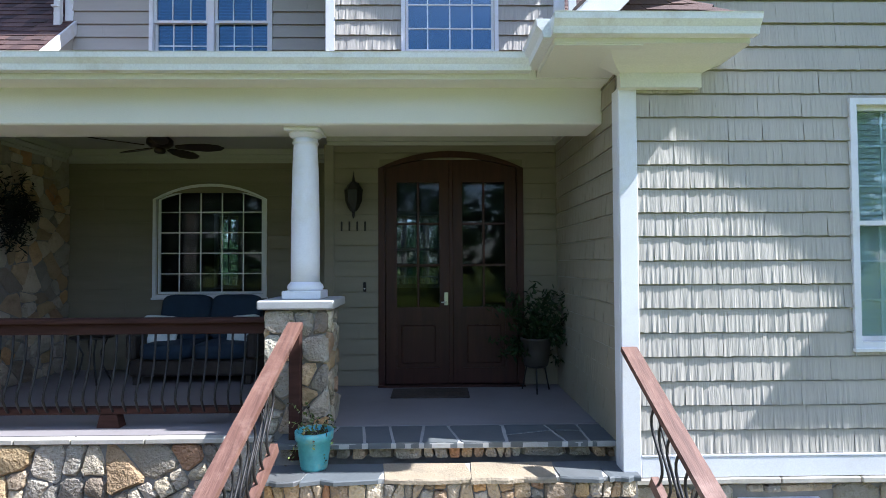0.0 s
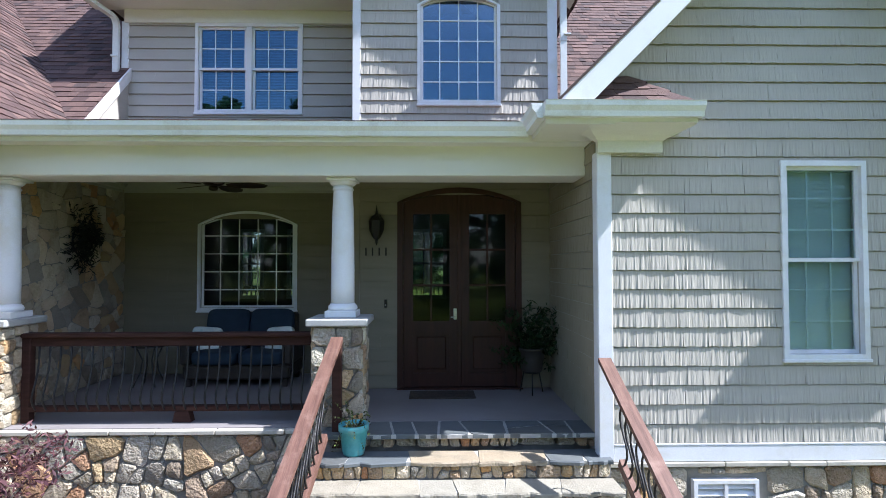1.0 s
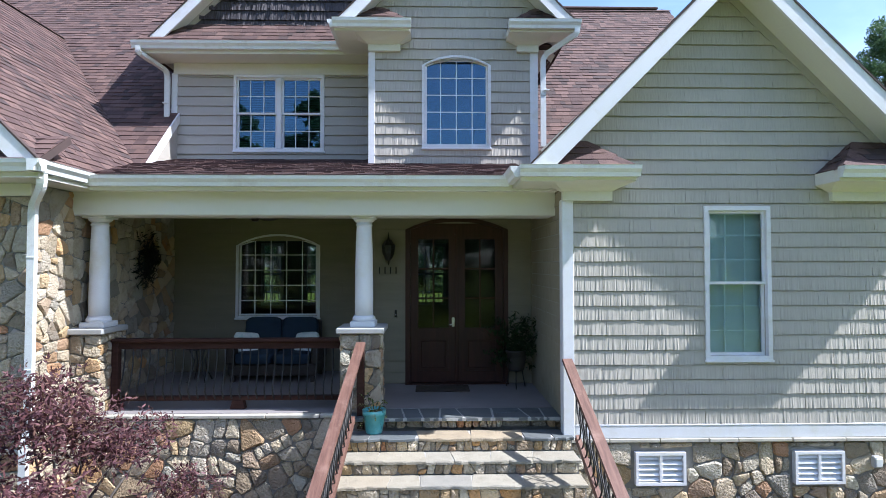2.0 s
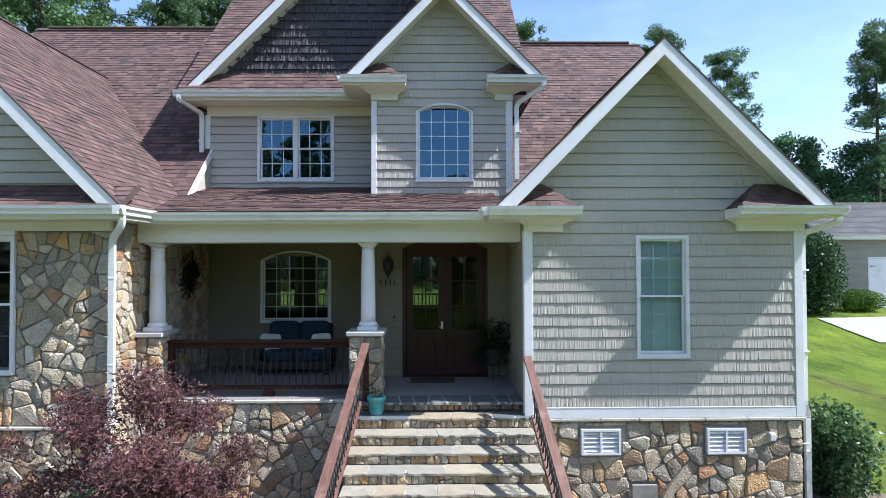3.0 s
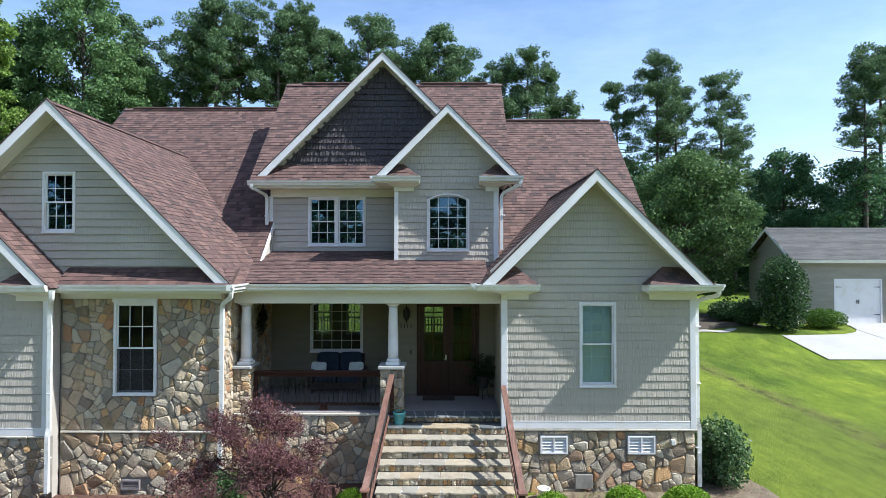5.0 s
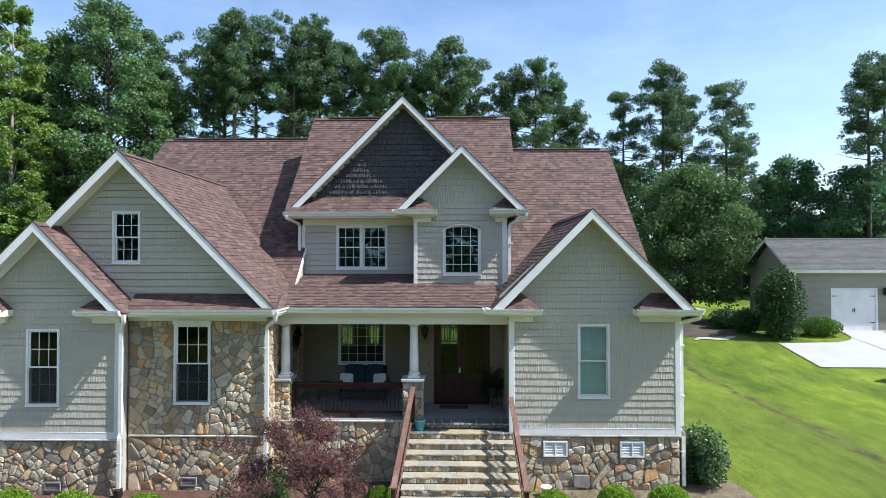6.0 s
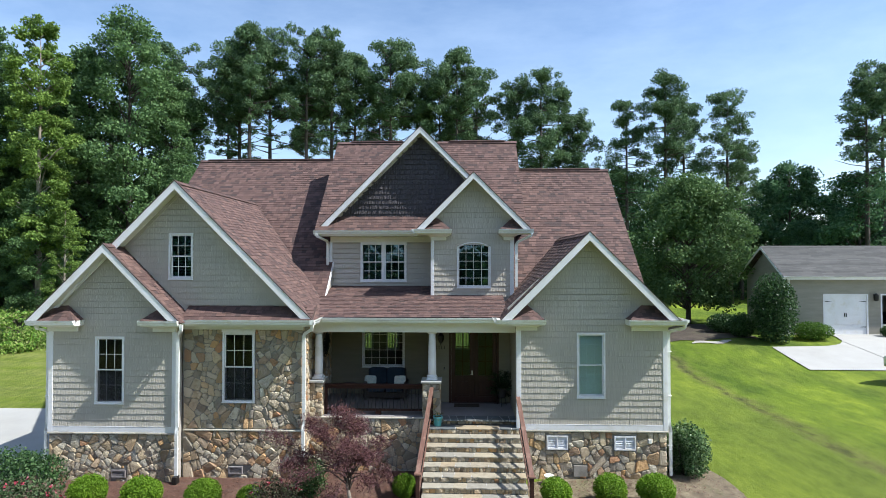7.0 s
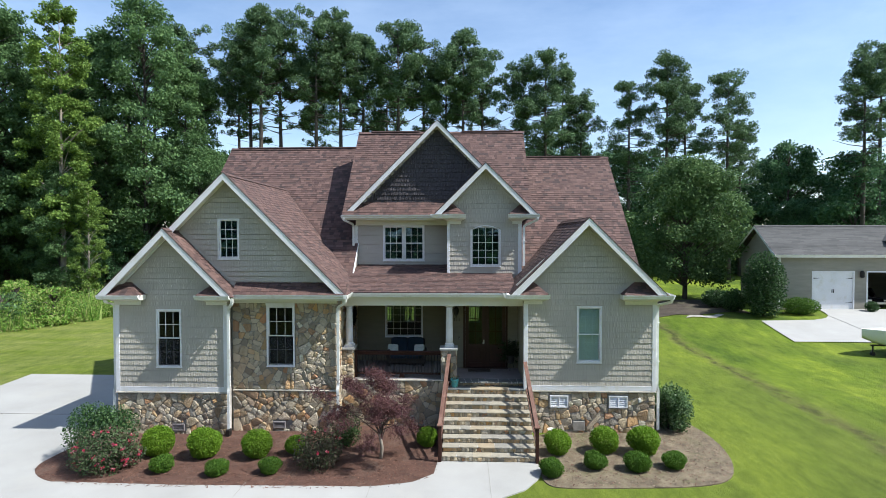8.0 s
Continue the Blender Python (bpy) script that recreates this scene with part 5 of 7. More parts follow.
# ---- leaves ----
def leaf_mesh(name, centers, size, rng, outward=None, bias=0.0, slim=0.5, spread=0.35, blades=1, up=0.0):
    """One small diamond-shaped leaf (or a star of blades) at each centre, turned at random, leaning outward or up by choice."""
    c = np.repeat(np.asarray(centers, float), blades, axis=0)
    n = len(c)
    nrm = rng.normal(size=(n, 3))
    nrm /= np.linalg.norm(nrm, axis=1)[:, None]
    if outward is not None:
        nrm = nrm + np.repeat(outward, blades, axis=0) * bias
    nrm[:, 2] += up
    nrm /= np.linalg.norm(nrm, axis=1)[:, None]
    a = np.cross(nrm, rng.normal(size=(n, 3)))
    a /= np.linalg.norm(a, axis=1)[:, None] + 1e-9
    b = np.cross(nrm, a)
    s = size * (1 + spread * rng.uniform(-1, 1, n))[:, None]
    off = a * s * 0.5 if blades > 1 else 0
    v = np.stack([c + off - a * s * 0.5, c + off + b * s * slim * 0.5, c + off + a * s * 0.5, c + off - b * s * slim * 0.5], axis=1).reshape(-1, 3)
    me = bpy.data.meshes.new(name)
    me.vertices.add(4 * n)
    me.vertices.foreach_set("co", v.ravel())
    me.loops.add(4 * n)
    me.loops.foreach_set("vertex_index", np.arange(4 * n))
    me.polygons.add(n)
    me.polygons.foreach_set("loop_start", np.arange(n) * 4)
    me.update(calc_edges=True)
    return me


def blob(rng, n, at, size, shell=0.5):
    """n points in an ellipsoid, thicker towards its skin, and their outward directions."""
    d = rng.normal(size=(n, 3))
    d /= np.linalg.norm(d, axis=1)[:, None]
    r = rng.uniform(shell, 1.0, n) ** 0.6
    return np.asarray(at) + d * r[:, None] * np.asarray(size), d


G_BOX = leaf_mat("boxwood leaf", [(0.10, 0.20, 0.016), (0.15, 0.27, 0.020), (0.20, 0.33, 0.026), (0.13, 0.24, 0.018)])
G_BOXDARK = leaf_mat("clipped shrub leaf", [(0.05, 0.12, 0.016), (0.085, 0.17, 0.02), (0.11, 0.21, 0.024)])
G_HOLLY = leaf_mat("holly leaf", [(0.022, 0.055, 0.020), (0.035, 0.080, 0.026), (0.06, 0.12, 0.04), (0.10, 0.17, 0.07)], gloss=0.4)
G_ROSE = leaf_mat("rose leaf", [(0.048, 0.090, 0.040), (0.085, 0.135, 0.055), (0.120, 0.160, 0.085), (0.130, 0.090, 0.075)])
G_PURPLE = leaf_mat("bronze rose leaf", [(0.050, 0.050, 0.034), (0.075, 0.090, 0.045), (0.095, 0.060, 0.055), (0.060, 0.085, 0.042)])
G_PETAL = leaf_mat("red rose petal", [(0.36, 0.03, 0.06), (0.50, 0.09, 0.15), (0.30, 0.02, 0.04), (0.60, 0.24, 0.30)])
G_MAPLE = leaf_mat("dark red maple leaf", [(0.085, 0.036, 0.045), (0.15, 0.068, 0.078), (0.24, 0.125, 0.135), (0.12, 0.045, 0.045), (0.07, 0.036, 0.052), (0.20, 0.11, 0.085)])
G_PINE = leaf_mat("pine needle tuft", [(0.081, 0.145, 0.074), (0.117, 0.193, 0.093), (0.173, 0.260, 0.120), (0.096, 0.164, 0.083)])
G_OAK = leaf_mat("broad leaf", [(0.086, 0.162, 0.069), (0.122, 0.215, 0.086), (0.181, 0.293, 0.109), (0.104, 0.185, 0.077)])
G_LIME = leaf_mat("light green leaf", [(0.119, 0.201, 0.044), (0.173, 0.272, 0.059), (0.236, 0.345, 0.079)])
G_DEEP = leaf_mat("deep green leaf", [(0.061, 0.134, 0.066), (0.087, 0.179, 0.083), (0.126, 0.232, 0.105)])
G_FERN = leaf_mat("fern leaf", [(0.014, 0.034, 0.013), (0.024, 0.052, 0.018), (0.036, 0.068, 0.024)])
G_DRIED = leaf_mat("dark dried twig", [(0.012, 0.016, 0.016), (0.022, 0.026, 0.024), (0.03, 0.034, 0.03)])
G_WEED = leaf_mat("tall weed", [(0.110, 0.230, 0.040), (0.200, 0.350, 0.055), (0.281, 0.421, 0.094), (0.343, 0.374, 0.140)])
M_BARK = surface("grey-brown bark", (0.045, 0.037, 0.031), (0.10, 0.082, 0.068), 4, 30, (0.85, 1.0), 0.9, 0.03, (1, 1, 0.3))
M_PALEBARK = surface("pale bark", (0.20, 0.17, 0.135), (0.34, 0.30, 0.245), 4, 30, (0.85, 1.0), 0.6, 0.02, (1, 1, 0.4))
RNG = np.random.default_rng(7)

# porch plants
plant = thing("potted_fern", (-0.38, 1.88, FLOOR), "bushy dark fern in a dark pot on an iron stand", "plant")
for k in range(3):
    t = k * 2 * math.pi / 3 + 0.4
    part("stand_leg", Geo(smooth=True).tube([(-0.38 + 0.10 * math.cos(t), 1.88 + 0.10 * math.sin(t), 1.99), (-0.38 + 0.17 * math.cos(t), 1.88 + 0.17 * math.sin(t), FLOOR + 0.008)], 0.008, 6), M_IRON, plant)
part("stand_ring", Geo(smooth=True).tube([(-0.38 + 0.12 * math.cos(t), 1.88 + 0.12 * math.sin(t), 1.95) for t in [i * math.pi / 10 for i in range(21)]], 0.007, 6), M_IRON, plant)
part("pot", Geo(smooth=True).lathe([(0.10, 1.93), (0.135, 1.97), (0.155, 2.10), (0.16, 2.22), (0.17, 2.225), (0.17, 2.25), (0.145, 2.25), (0.14, 2.21)], (-0.38, 1.88, 0), 20), M_DARKPOT, plant)
pts = []
for k in range(40):
    t, lean = RNG.uniform(0, 2 * math.pi), RNG.uniform(0.12, 0.36)
    top = RNG.uniform(-0.22, 0.58)
    for i in range(44):
        s = i / 43
        p = (-0.40 + math.cos(t) * lean * s * 1.15, 1.88 + math.sin(t) * lean * s * 0.8, 2.22 + top * s * (1.5 - 0.75 * s * (lean / 0.3)))
        pts.append(np.array(p) + RNG.normal(size=3) * 0.022)
pts = np.array((-0.38, 1.88, 2.22)) + (np.array(pts) - np.array((-0.38, 1.88, 2.22))) * np.array((1.35, 1.0, 1.25))
part("fronds", leaf_mesh("fronds", pts, 0.085, RNG, slim=0.28), G_FERN, plant)

wreath = thing("wall_wreath", (-6.36, 2.25, 3.65), "dark spiky wreath hung on the stone wall", "wreath")
pts = []
for k in range(70):
    t, r = RNG.uniform(0, 2 * math.pi), RNG.uniform(0.25, 0.58)
    for i in range(14):
        s = i / 13
        pts.append((-6.33 + 0.06 * math.sin(3 * s) + RNG.normal() * 0.012, 2.25 + math.cos(t) * r * s * 0.8, 3.65 + math.sin(t) * r * s))
part("spiky_foliage", leaf_mesh("spikes", np.array(pts), 0.10, RNG, slim=0.22), G_DRIED, wreath)
part("hoop", Geo(smooth=True).tube([(-6.355, 2.25 + 0.2 * math.cos(t), 3.65 + 0.2 * math.sin(t)) for t in [i * math.pi / 12 for i in range(25)]], 0.012, 6), M_IRON, wreath)

PZ = FLOOR - RISE + 0.002
pot = thing("turquoise_planter", (-2.42, 0.13, PZ), "chipped turquoise pot with a straggly plant on the steps", "planter")
part("pot", Geo(smooth=True).lathe([(0.098, PZ), (0.104, PZ + 0.02), (0.132, PZ + 0.22), (0.145, PZ + 0.225), (0.148, PZ + 0.285), (0.138, PZ + 0.29), (0.128, PZ + 0.27), (0.12, PZ + 0.24)], (-2.42, 0.13, 0), 24), M_TEAL, pot)
part("soil", Geo().lathe([(0.05, PZ + 0.235), (0.12, PZ + 0.245), (0.119, PZ + 0.25), (0.04, PZ + 0.262)], (-2.42, 0.13, 0), 16), M_SOIL, pot)
pts = []
for k in range(26):
    t, lean = RNG.uniform(0, 2 * math.pi), RNG.uniform(0.04, 0.26)
    top = RNG.uniform(-0.34, 0.14)
    for i in range(16):
        s = i / 15
        pts.append((-2.42 + math.cos(t) * (0.05 + lean * s), 0.13 + math.sin(t) * (0.05 + lean * s), PZ + 0.26 + 0.11 * math.sin(s * 2.2) + top * s))
part("straggly_growth", leaf_mesh("stems", np.array(pts), 0.032, RNG, slim=0.4), leaf_mat("straggly stem", [(0.05, 0.04, 0.025), (0.12, 0.10, 0.05), (0.14, 0.20, 0.05), (0.24, 0.30, 0.09), (0.36, 0.38, 0.20)]), pot)


# ---- garden ----
def shrub_mesh(name, n, size, leaf, shell, rng, lumps=26, rough=0.10):
    """A clipped shrub from small leaves over an uneven ball."""
    c, d = blob(rng, n, (0, 0, 0), (1, 1, 1), shell)
    k = rng.normal(size=(lumps, 3))
    k /= np.linalg.norm(k, axis=1)[:, None]
    near = np.max(d @ k.T, axis=1)
    c = c * (1 - rough + rough * 1.25 * np.clip((near - 0.55) / 0.45, 0, 1))[:, None]
    c *= np.asarray(size)
    c[:, 2] += size[2] * 0.95
    keep = c[:, 2] > 0.01
    return leaf_mesh(name, c[keep], leaf, rng, d[keep], 0.7, 0.55)


def shrub(at, me, material, label, scale=1.0, turn=0.0, name="shrub", group="round shrubs"):
    ob = part(name, me, material)
    ob.matrix_basis = Matrix.Translation((at[0], at[1], 0.02)) @ Matrix.Rotation(turn, 4, "Z") @ Matrix.Diagonal((scale, scale, scale, 1))
    return tagged(ob, label, "shrub", group)


BALL_A = shrub_mesh("shrub_ball", 12000, (0.47, 0.47, 0.44), 0.044, 0.45, RNG, 24, 0.18)
BALL_B = shrub_mesh("shrub_ball_b", 12000, (0.46, 0.47, 0.42), 0.044, 0.45, RNG, 20, 0.22)
LOW_A = shrub_mesh("shrub_low", 7000, (0.37, 0.36, 0.27), 0.042, 0.4, RNG, 18, 0.26)
LOW_B = shrub_mesh("shrub_low_b", 7000, (0.36, 0.37, 0.26), 0.042, 0.4, RNG, 18, 0.28)
BIG = "bright yellow-green clipped ball shrub in the mulch"
SMALL = "small dark green clipped shrub in the mulch"
for i, (x, y, k, lab) in enumerate(((-11.40, -2.40, 1.02, BIG), (-9.93, -2.48, 1.08, BIG), (-8.33, -2.48, 0.98, BIG), (-7.22, -2.22, 0.72, BIG), (-3.27, -1.40, 0.72, BIG),
                                    (0.76, -1.86, 0.90, BIG), (2.20, -1.72, 0.94, BIG), (3.36, -1.82, 1.06, BIG))):
    shrub((x, y), (BALL_A, BALL_B)[i % 2], G_BOX, lab, k, i * 1.3)
for i, (x, y, k) in enumerate(((-10.64, -3.56, 0.92), (-8.98, -3.74, 0.90), (-7.56, -3.55, 0.90), (0.32, -3.44, 0.98), (1.66, -2.90, 0.95), (2.82, -3.00, 1.05), (3.92, -2.82, 0.94))):
    shrub((x, y), (LOW_A, LOW_B)[i % 2], G_BOXDARK, SMALL, k, i * 2.1, group="low shrubs")


def bush(at, size, n, leaf, material, label, name="bush", lumps=40, rough=0.3, seed=1, shell=0.2, petals=0, flower=None):
    rng = np.random.default_rng(seed)
    ob = thing(name, (at[0], at[1], height(*at)), label, "bush")
    me = shrub_mesh(name + "_leaves", n, size, leaf, shell, rng, lumps, rough)
    part("foliage", me, material, ob, local=True)
    g = Geo(smooth=True)
    for k in range(6):
        t = k * 1.05 + seed
        g.tube([(0.05 * math.cos(t), 0.05 * math.sin(t), -0.03), (size[0] * 0.3 * math.cos(t), size[1] * 0.3 * math.sin(t), size[2] * 0.7), (size[0] * 0.55 * math.cos(t), size[1] * 0.55 * math.sin(t), size[2] * 1.3)],
               [0.022, 0.015, 0.006], 6)
    part("stem", g, M_BARK, ob, local=True)
    if petals:
        c, d = blob(rng, petals, (0, 0, size[2] * 0.95), np.asarray(size) * 1.02, 0.93)
        c = c[(c[:, 2] > size[2] * 0.25)]
        c = np.repeat(c, 9, axis=0) + rng.normal(size=(len(c) * 9, 3)) * 0.022
        part("blossoms", leaf_mesh(name + "_petals", c, 0.066, rng, slim=0.8), flower, ob, "red rose blossoms", local=True)
    return ob


bush((-12.30, -3.45), (0.90, 0.76, 0.58), 7500, 0.072, G_ROSE, "rose bush covered in red blossoms", "rose_bush", seed=3, rough=0.95, lumps=40, petals=64, flower=G_PETAL)
bush((-13.05, -2.55), (0.86, 0.82, 0.84), 9000, 0.075, G_HOLLY, "dark glossy evergreen bush beside the roses", "evergreen_bush", seed=4, rough=0.95, lumps=44)
bush((-6.30, -3.15), (0.68, 0.66, 0.58), 3600, 0.065, G_PURPLE, "small reddish rose bush with a few pink blossoms", "rose_bush", seed=5, rough=0.6, petals=16, flower=G_PETAL)
bush((-5.85, -1.45), (0.50, 0.45, 0.56), 3500, 0.06, G_HOLLY, "dark round evergreen under the maple", "evergreen_bush", seed=6)
bush((4.82, 1.75), (0.34, 0.40, 0.85), 2200, 0.07, G_LIME, "slim light green shrub behind the holly", "slim_bush", seed=9, rough=0.4)
# brighter copy of the holly leaf; pale stops stand in for sunlit leaves
bush((5.00, 0.45), (0.68, 0.74, 0.78), 8000, 0.085, leaf_mat("holly leaf with sunlit tones", [(0.035, 0.075, 0.028), (0.06, 0.12, 0.04), (0.11, 0.19, 0.075), (0.18, 0.26, 0.13)], gloss=0.35), "large dark glossy holly at the house corner", "holly_bush", seed=8, rough=0.85, lumps=26)


def maple(at):
    rng, lrng = np.random.default_rng(12), np.random.default_rng(13)
    t = thing("japanese_maple", (at[0], at[1], 0.0), "low spreading maple with dark purple-red leaves", "tree")
    trunk = Geo(smooth=True)
    trunk.tube([(0, 0, -0.02), (0.05, 0.02, 0.35), (-0.02, 0.0, 0.75), (0.04, 0.03, 1.1)], [0.06, 0.05, 0.045, 0.035], 8)
    part("trunk", trunk, M_PALEBARK, t, "pale crooked trunk", local=True)
    pts = []
    for k in range(30):
        a, r = rng.uniform(0, 2 * math.pi), rng.uniform(0.35, 1.6)
        z1 = min(rng.uniform(0.65, 1.9) + 0.95 * max(0, 1 - r / 1.4), 2.75 - 0.5 * r)
        if k < 7:
            r = 0.12 + 0.09 * k
            z1 = 2.50 - 0.08 * k
        b = Vector((0.03, 0.02, rng.uniform(0.55, 1.1)))
        dx = math.cos(a) * r
        e = Vector((dx * (1.75 if dx < 0 else 0.78) - 0.14, math.sin(a) * r * 0.85, z1 - max(0, -dx - 0.7) * 0.30))
        mid = (b + e) / 2 + Vector((0, 0, 0.22))
        part("limb", Geo(smooth=True).tube([b, mid, e], [0.020, 0.012, 0.004], 6), M_BARK, t, local=True)
        for q in range(3):
            c, _ = blob(lrng, 96, e * (1 - 0.24 * q) + mid * (0.24 * q) + Vector((-0.03, 0, 0.14)), (0.34, 0.32, 0.22), 0.0)
            pts.append(c)
    part("crown", leaf_mesh("maple_leaves", np.concatenate(pts), 0.054, lrng, slim=0.30, blades=4, up=0.7), G_MAPLE, t, local=True)


maple((-4.60, -2.45))
bowl = thing("white_pot", (0.80, -0.45, 0.03), "broken white clay pot standing by the stone base", "pot")
part("pot", Geo(smooth=True).lathe([(0.09, 0.03), (0.13, 0.25), (0.145, 0.26), (0.14, 0.29), (0.115, 0.27), (0.10, 0.2)], (0.80, -0.45, 0), 18), M_CREAM, bowl)
rnd = random.Random(3)
REDCHIP = [(0.05, 0.022, 0.015), (0.13, 0.06, 0.038), (0.20, 0.12, 0.08), (0.09, 0.04, 0.026)]
OLDCHIP = [(0.07, 0.034, 0.024), (0.24, 0.18, 0.12), (0.15, 0.075, 0.05), (0.32, 0.27, 0.19), (0.11, 0.08, 0.06)]
for bed, top, tone, words in ((LEFT_BED, 0.03, REDCHIP, "loose reddish bark chips on the bed"), (RIGHT_BED, 0.026, OLDCHIP, "loose faded bark chips on the bed")):
    chips = Geo()
    xs, ys = [p[0] for p in bed], [p[1] for p in bed]
    n = 0
    while n < 5200:
        p = (rnd.uniform(min(xs), max(xs)), rnd.uniform(min(ys), max(ys)))
        if p[1] > 0.2 and p[0] < 4.4:
            n += 1
            continue
        if inside(p, bed):
            n += 1
            a, l, w = rnd.uniform(0, math.pi), rnd.uniform(0.03, 0.085), rnd.uniform(0.012, 0.03)
            dx, dy = math.cos(a) * l / 2, math.sin(a) * l / 2
            ex, ey = -math.sin(a) * w / 2, math.cos(a) * w / 2
            z0, tl = top + rnd.uniform(0.004, 0.02), rnd.uniform(-0.012, 0.012)
            chips.add([(p[0] - dx - ex, p[1] - dy - ey, z0 - tl), (p[0] + dx - ex, p[1] + dy - ey, z0 + tl), (p[0] + dx + ex, p[1] + dy + ey, z0 + tl + 0.006), (p[0] - dx + ex, p[1] - dy + ey, z0 - tl + 0.006)], [(0, 1, 2, 3)])
    solo("mulch_chips", chips, surface("bark chip", (0.07, 0.03, 0.02), (0.15, 0.07, 0.045), 5, 60, (0.85, 1), 0, tints=tone, which="island", tint=0.75), words, "mulch", kind="stuff")


# ---- garage beside the lawn ----
def garage():
    g = thing("garage", (27.0, 25.7, 1.2), "grey-green detached garage with a grey shingled roof", "garage")
    x0, x1, y0, y1, zb = 21.2, 34.0, 23.2, 28.4, 0.6
    ze, zt, ym = 5.24, 7.40, 25.7
    bays = ((23.78, 26.70), (27.72, 30.90))
    wallm = surface("garage wall paint", (0.25, 0.235, 0.19), (0.31, 0.29, 0.24), 1.0, 60, (0.6, 0.8), 0.1, 0.002, (1, 1, 5))
    part("wall", panel(rect(x0, x1, zb, ze + 0.1), [rect(a, b, 1.22, 4.0) for a, b in bays], lambda u, v, d: (u, y0 + d, v), 0.2), wallm, g, "plain grey-green front wall")
    part("wall", panel([(y0 + 0.2, zb), (y1, zb), (y1, ze + 0.1), (ym, zt - 0.08), (y0 + 0.2, ze + 0.1)], [], lambda u, v, d: (x0 + d, u, v), 0.2), wallm, g)
    part("wall", Geo().box(x0, x1, y1, y1 + 0.2, zb, ze + 0.1).box(x1 - 0.2, x1, y0 + 0.2, y1, zb, ze + 0.1), wallm, g)
    part("inside_floor", Geo().box(x0 + 0.2, x1 - 0.2, y0, y1, 1.0, 1.20), M_FLOOR, g)
    part("inside_ceiling", Geo().box(x0 + 0.2, x1 - 0.2, y0 + 0.2, y1, 4.3, 4.4), M_DECK, g)
    rm = surface("grey asphalt shingle", (0.060, 0.060, 0.060), (0.095, 0.094, 0.092), 0.8, 60, (0.85, 1), 0.4, 0.01, tints=[(0.055, 0.055, 0.055), (0.080, 0.079, 0.078), (0.105, 0.103, 0.099)], which="island", tint=0.5)
    ex0, ex1 = x0 - 0.48, x1 + 0.4
    for ya in (y0 - 0.5, y1 + 0.5):
        part("roof", Geo().prism([(ex0, ya, ze), (ex1, ya, ze), (ex1, ym, zt), (ex0, ym, zt)], (0, 0, 0.06)), M_DECK, g)
    rnd = random.Random(9)
    sh = Geo()

    def courses(n, left, right, front, foot, back, top):
        """Overlapping courses from the eave (front, foot) up to (back, top); left and right give the ends at each height."""
        for j in range(n):
            t0, t1 = j / n, (j + 1.1) / n
            ya, za = front + (back - front) * t0, foot + (top - foot) * t0
            yb, zb2 = front + (back - front) * t1, foot + (top - foot) * t1
            x = left - rnd.random()
            while x < right:
                w = rnd.uniform(0.5, 1.1)
                a, b = max(x, left), min(x + w - 0.01, right)
                if b > a + 0.02:
                    l = rnd.uniform(0.012, 0.022)
                    sh.add([(a, ya, za), (b, ya, za), (b, ya, za + l), (a, ya, za + l), (b, yb, zb2 + 0.003), (a, yb, zb2 + 0.003)], [(0, 1, 2, 3), (3, 2, 4, 5)])
                x += w

    courses(27, ex0, ex1, y0 - 0.5, ze + 0.07, ym, zt + 0.07)
    part("roof_shingles", sh, rm, g, kind="stuff")
    part("ridge_cap", Geo().prism([(ex0, ym - 0.13, zt + 0.02), (ex0, ym, zt + 0.11), (ex0, ym + 0.13, zt + 0.02)], (ex1 - ex0, 0, 0)), rm, g)
    part("gutter", Geo().prism([(ex0, y0 - 0.5 + a * 1.2, ze + 0.06 + b) for a, b in GUT], (ex1 - ex0, 0, 0)), M_GUTTER, g)
    part("fascia", Geo().box(ex0, ex1, y0 - 0.498, y0 - 0.46, ze - 0.16, ze), M_WHITE, g)
    part("soffit", Geo().box(ex0, ex1, y0 - 0.46, y0, ze - 0.16, ze - 0.13), M_WHITE, g)
    for ya in (y0 - 0.5, y1 + 0.5):
        part("rake_board", Geo().prism([(ex0 - 0.02, ya, ze + 0.05), (ex0 - 0.02, ym, zt + 0.06), (ex0 - 0.02, ym, zt - 0.14), (ex0 - 0.02, ya, ze - 0.15)], (0.03, 0, 0)), M_GUTTER, g)
    # gabled dormer over the open bay
    dl, dr, dz, dt, dy = 29.35, 32.65, 6.25, 7.35, 23.35
    dm = (dl + dr) / 2
    dormer = part("dormer", panel([(dl + 0.25, 5.4), (dr - 0.25, 5.4), (dr - 0.25, dz), (dm, dt - 0.12), (dl + 0.25, dz)], [], lambda u, v, d: (u, dy + 0.2 + d, v), 0.1), wallm, g, "gabled dormer with grey shingles")
    for xa in (dl, dr):
        part("dormer_roof", Geo().prism([(xa, dy, dz), (xa, ym, dz), (dm, ym, dt), (dm, dy, dt)], (0, 0, 0.06)), rm, dormer)
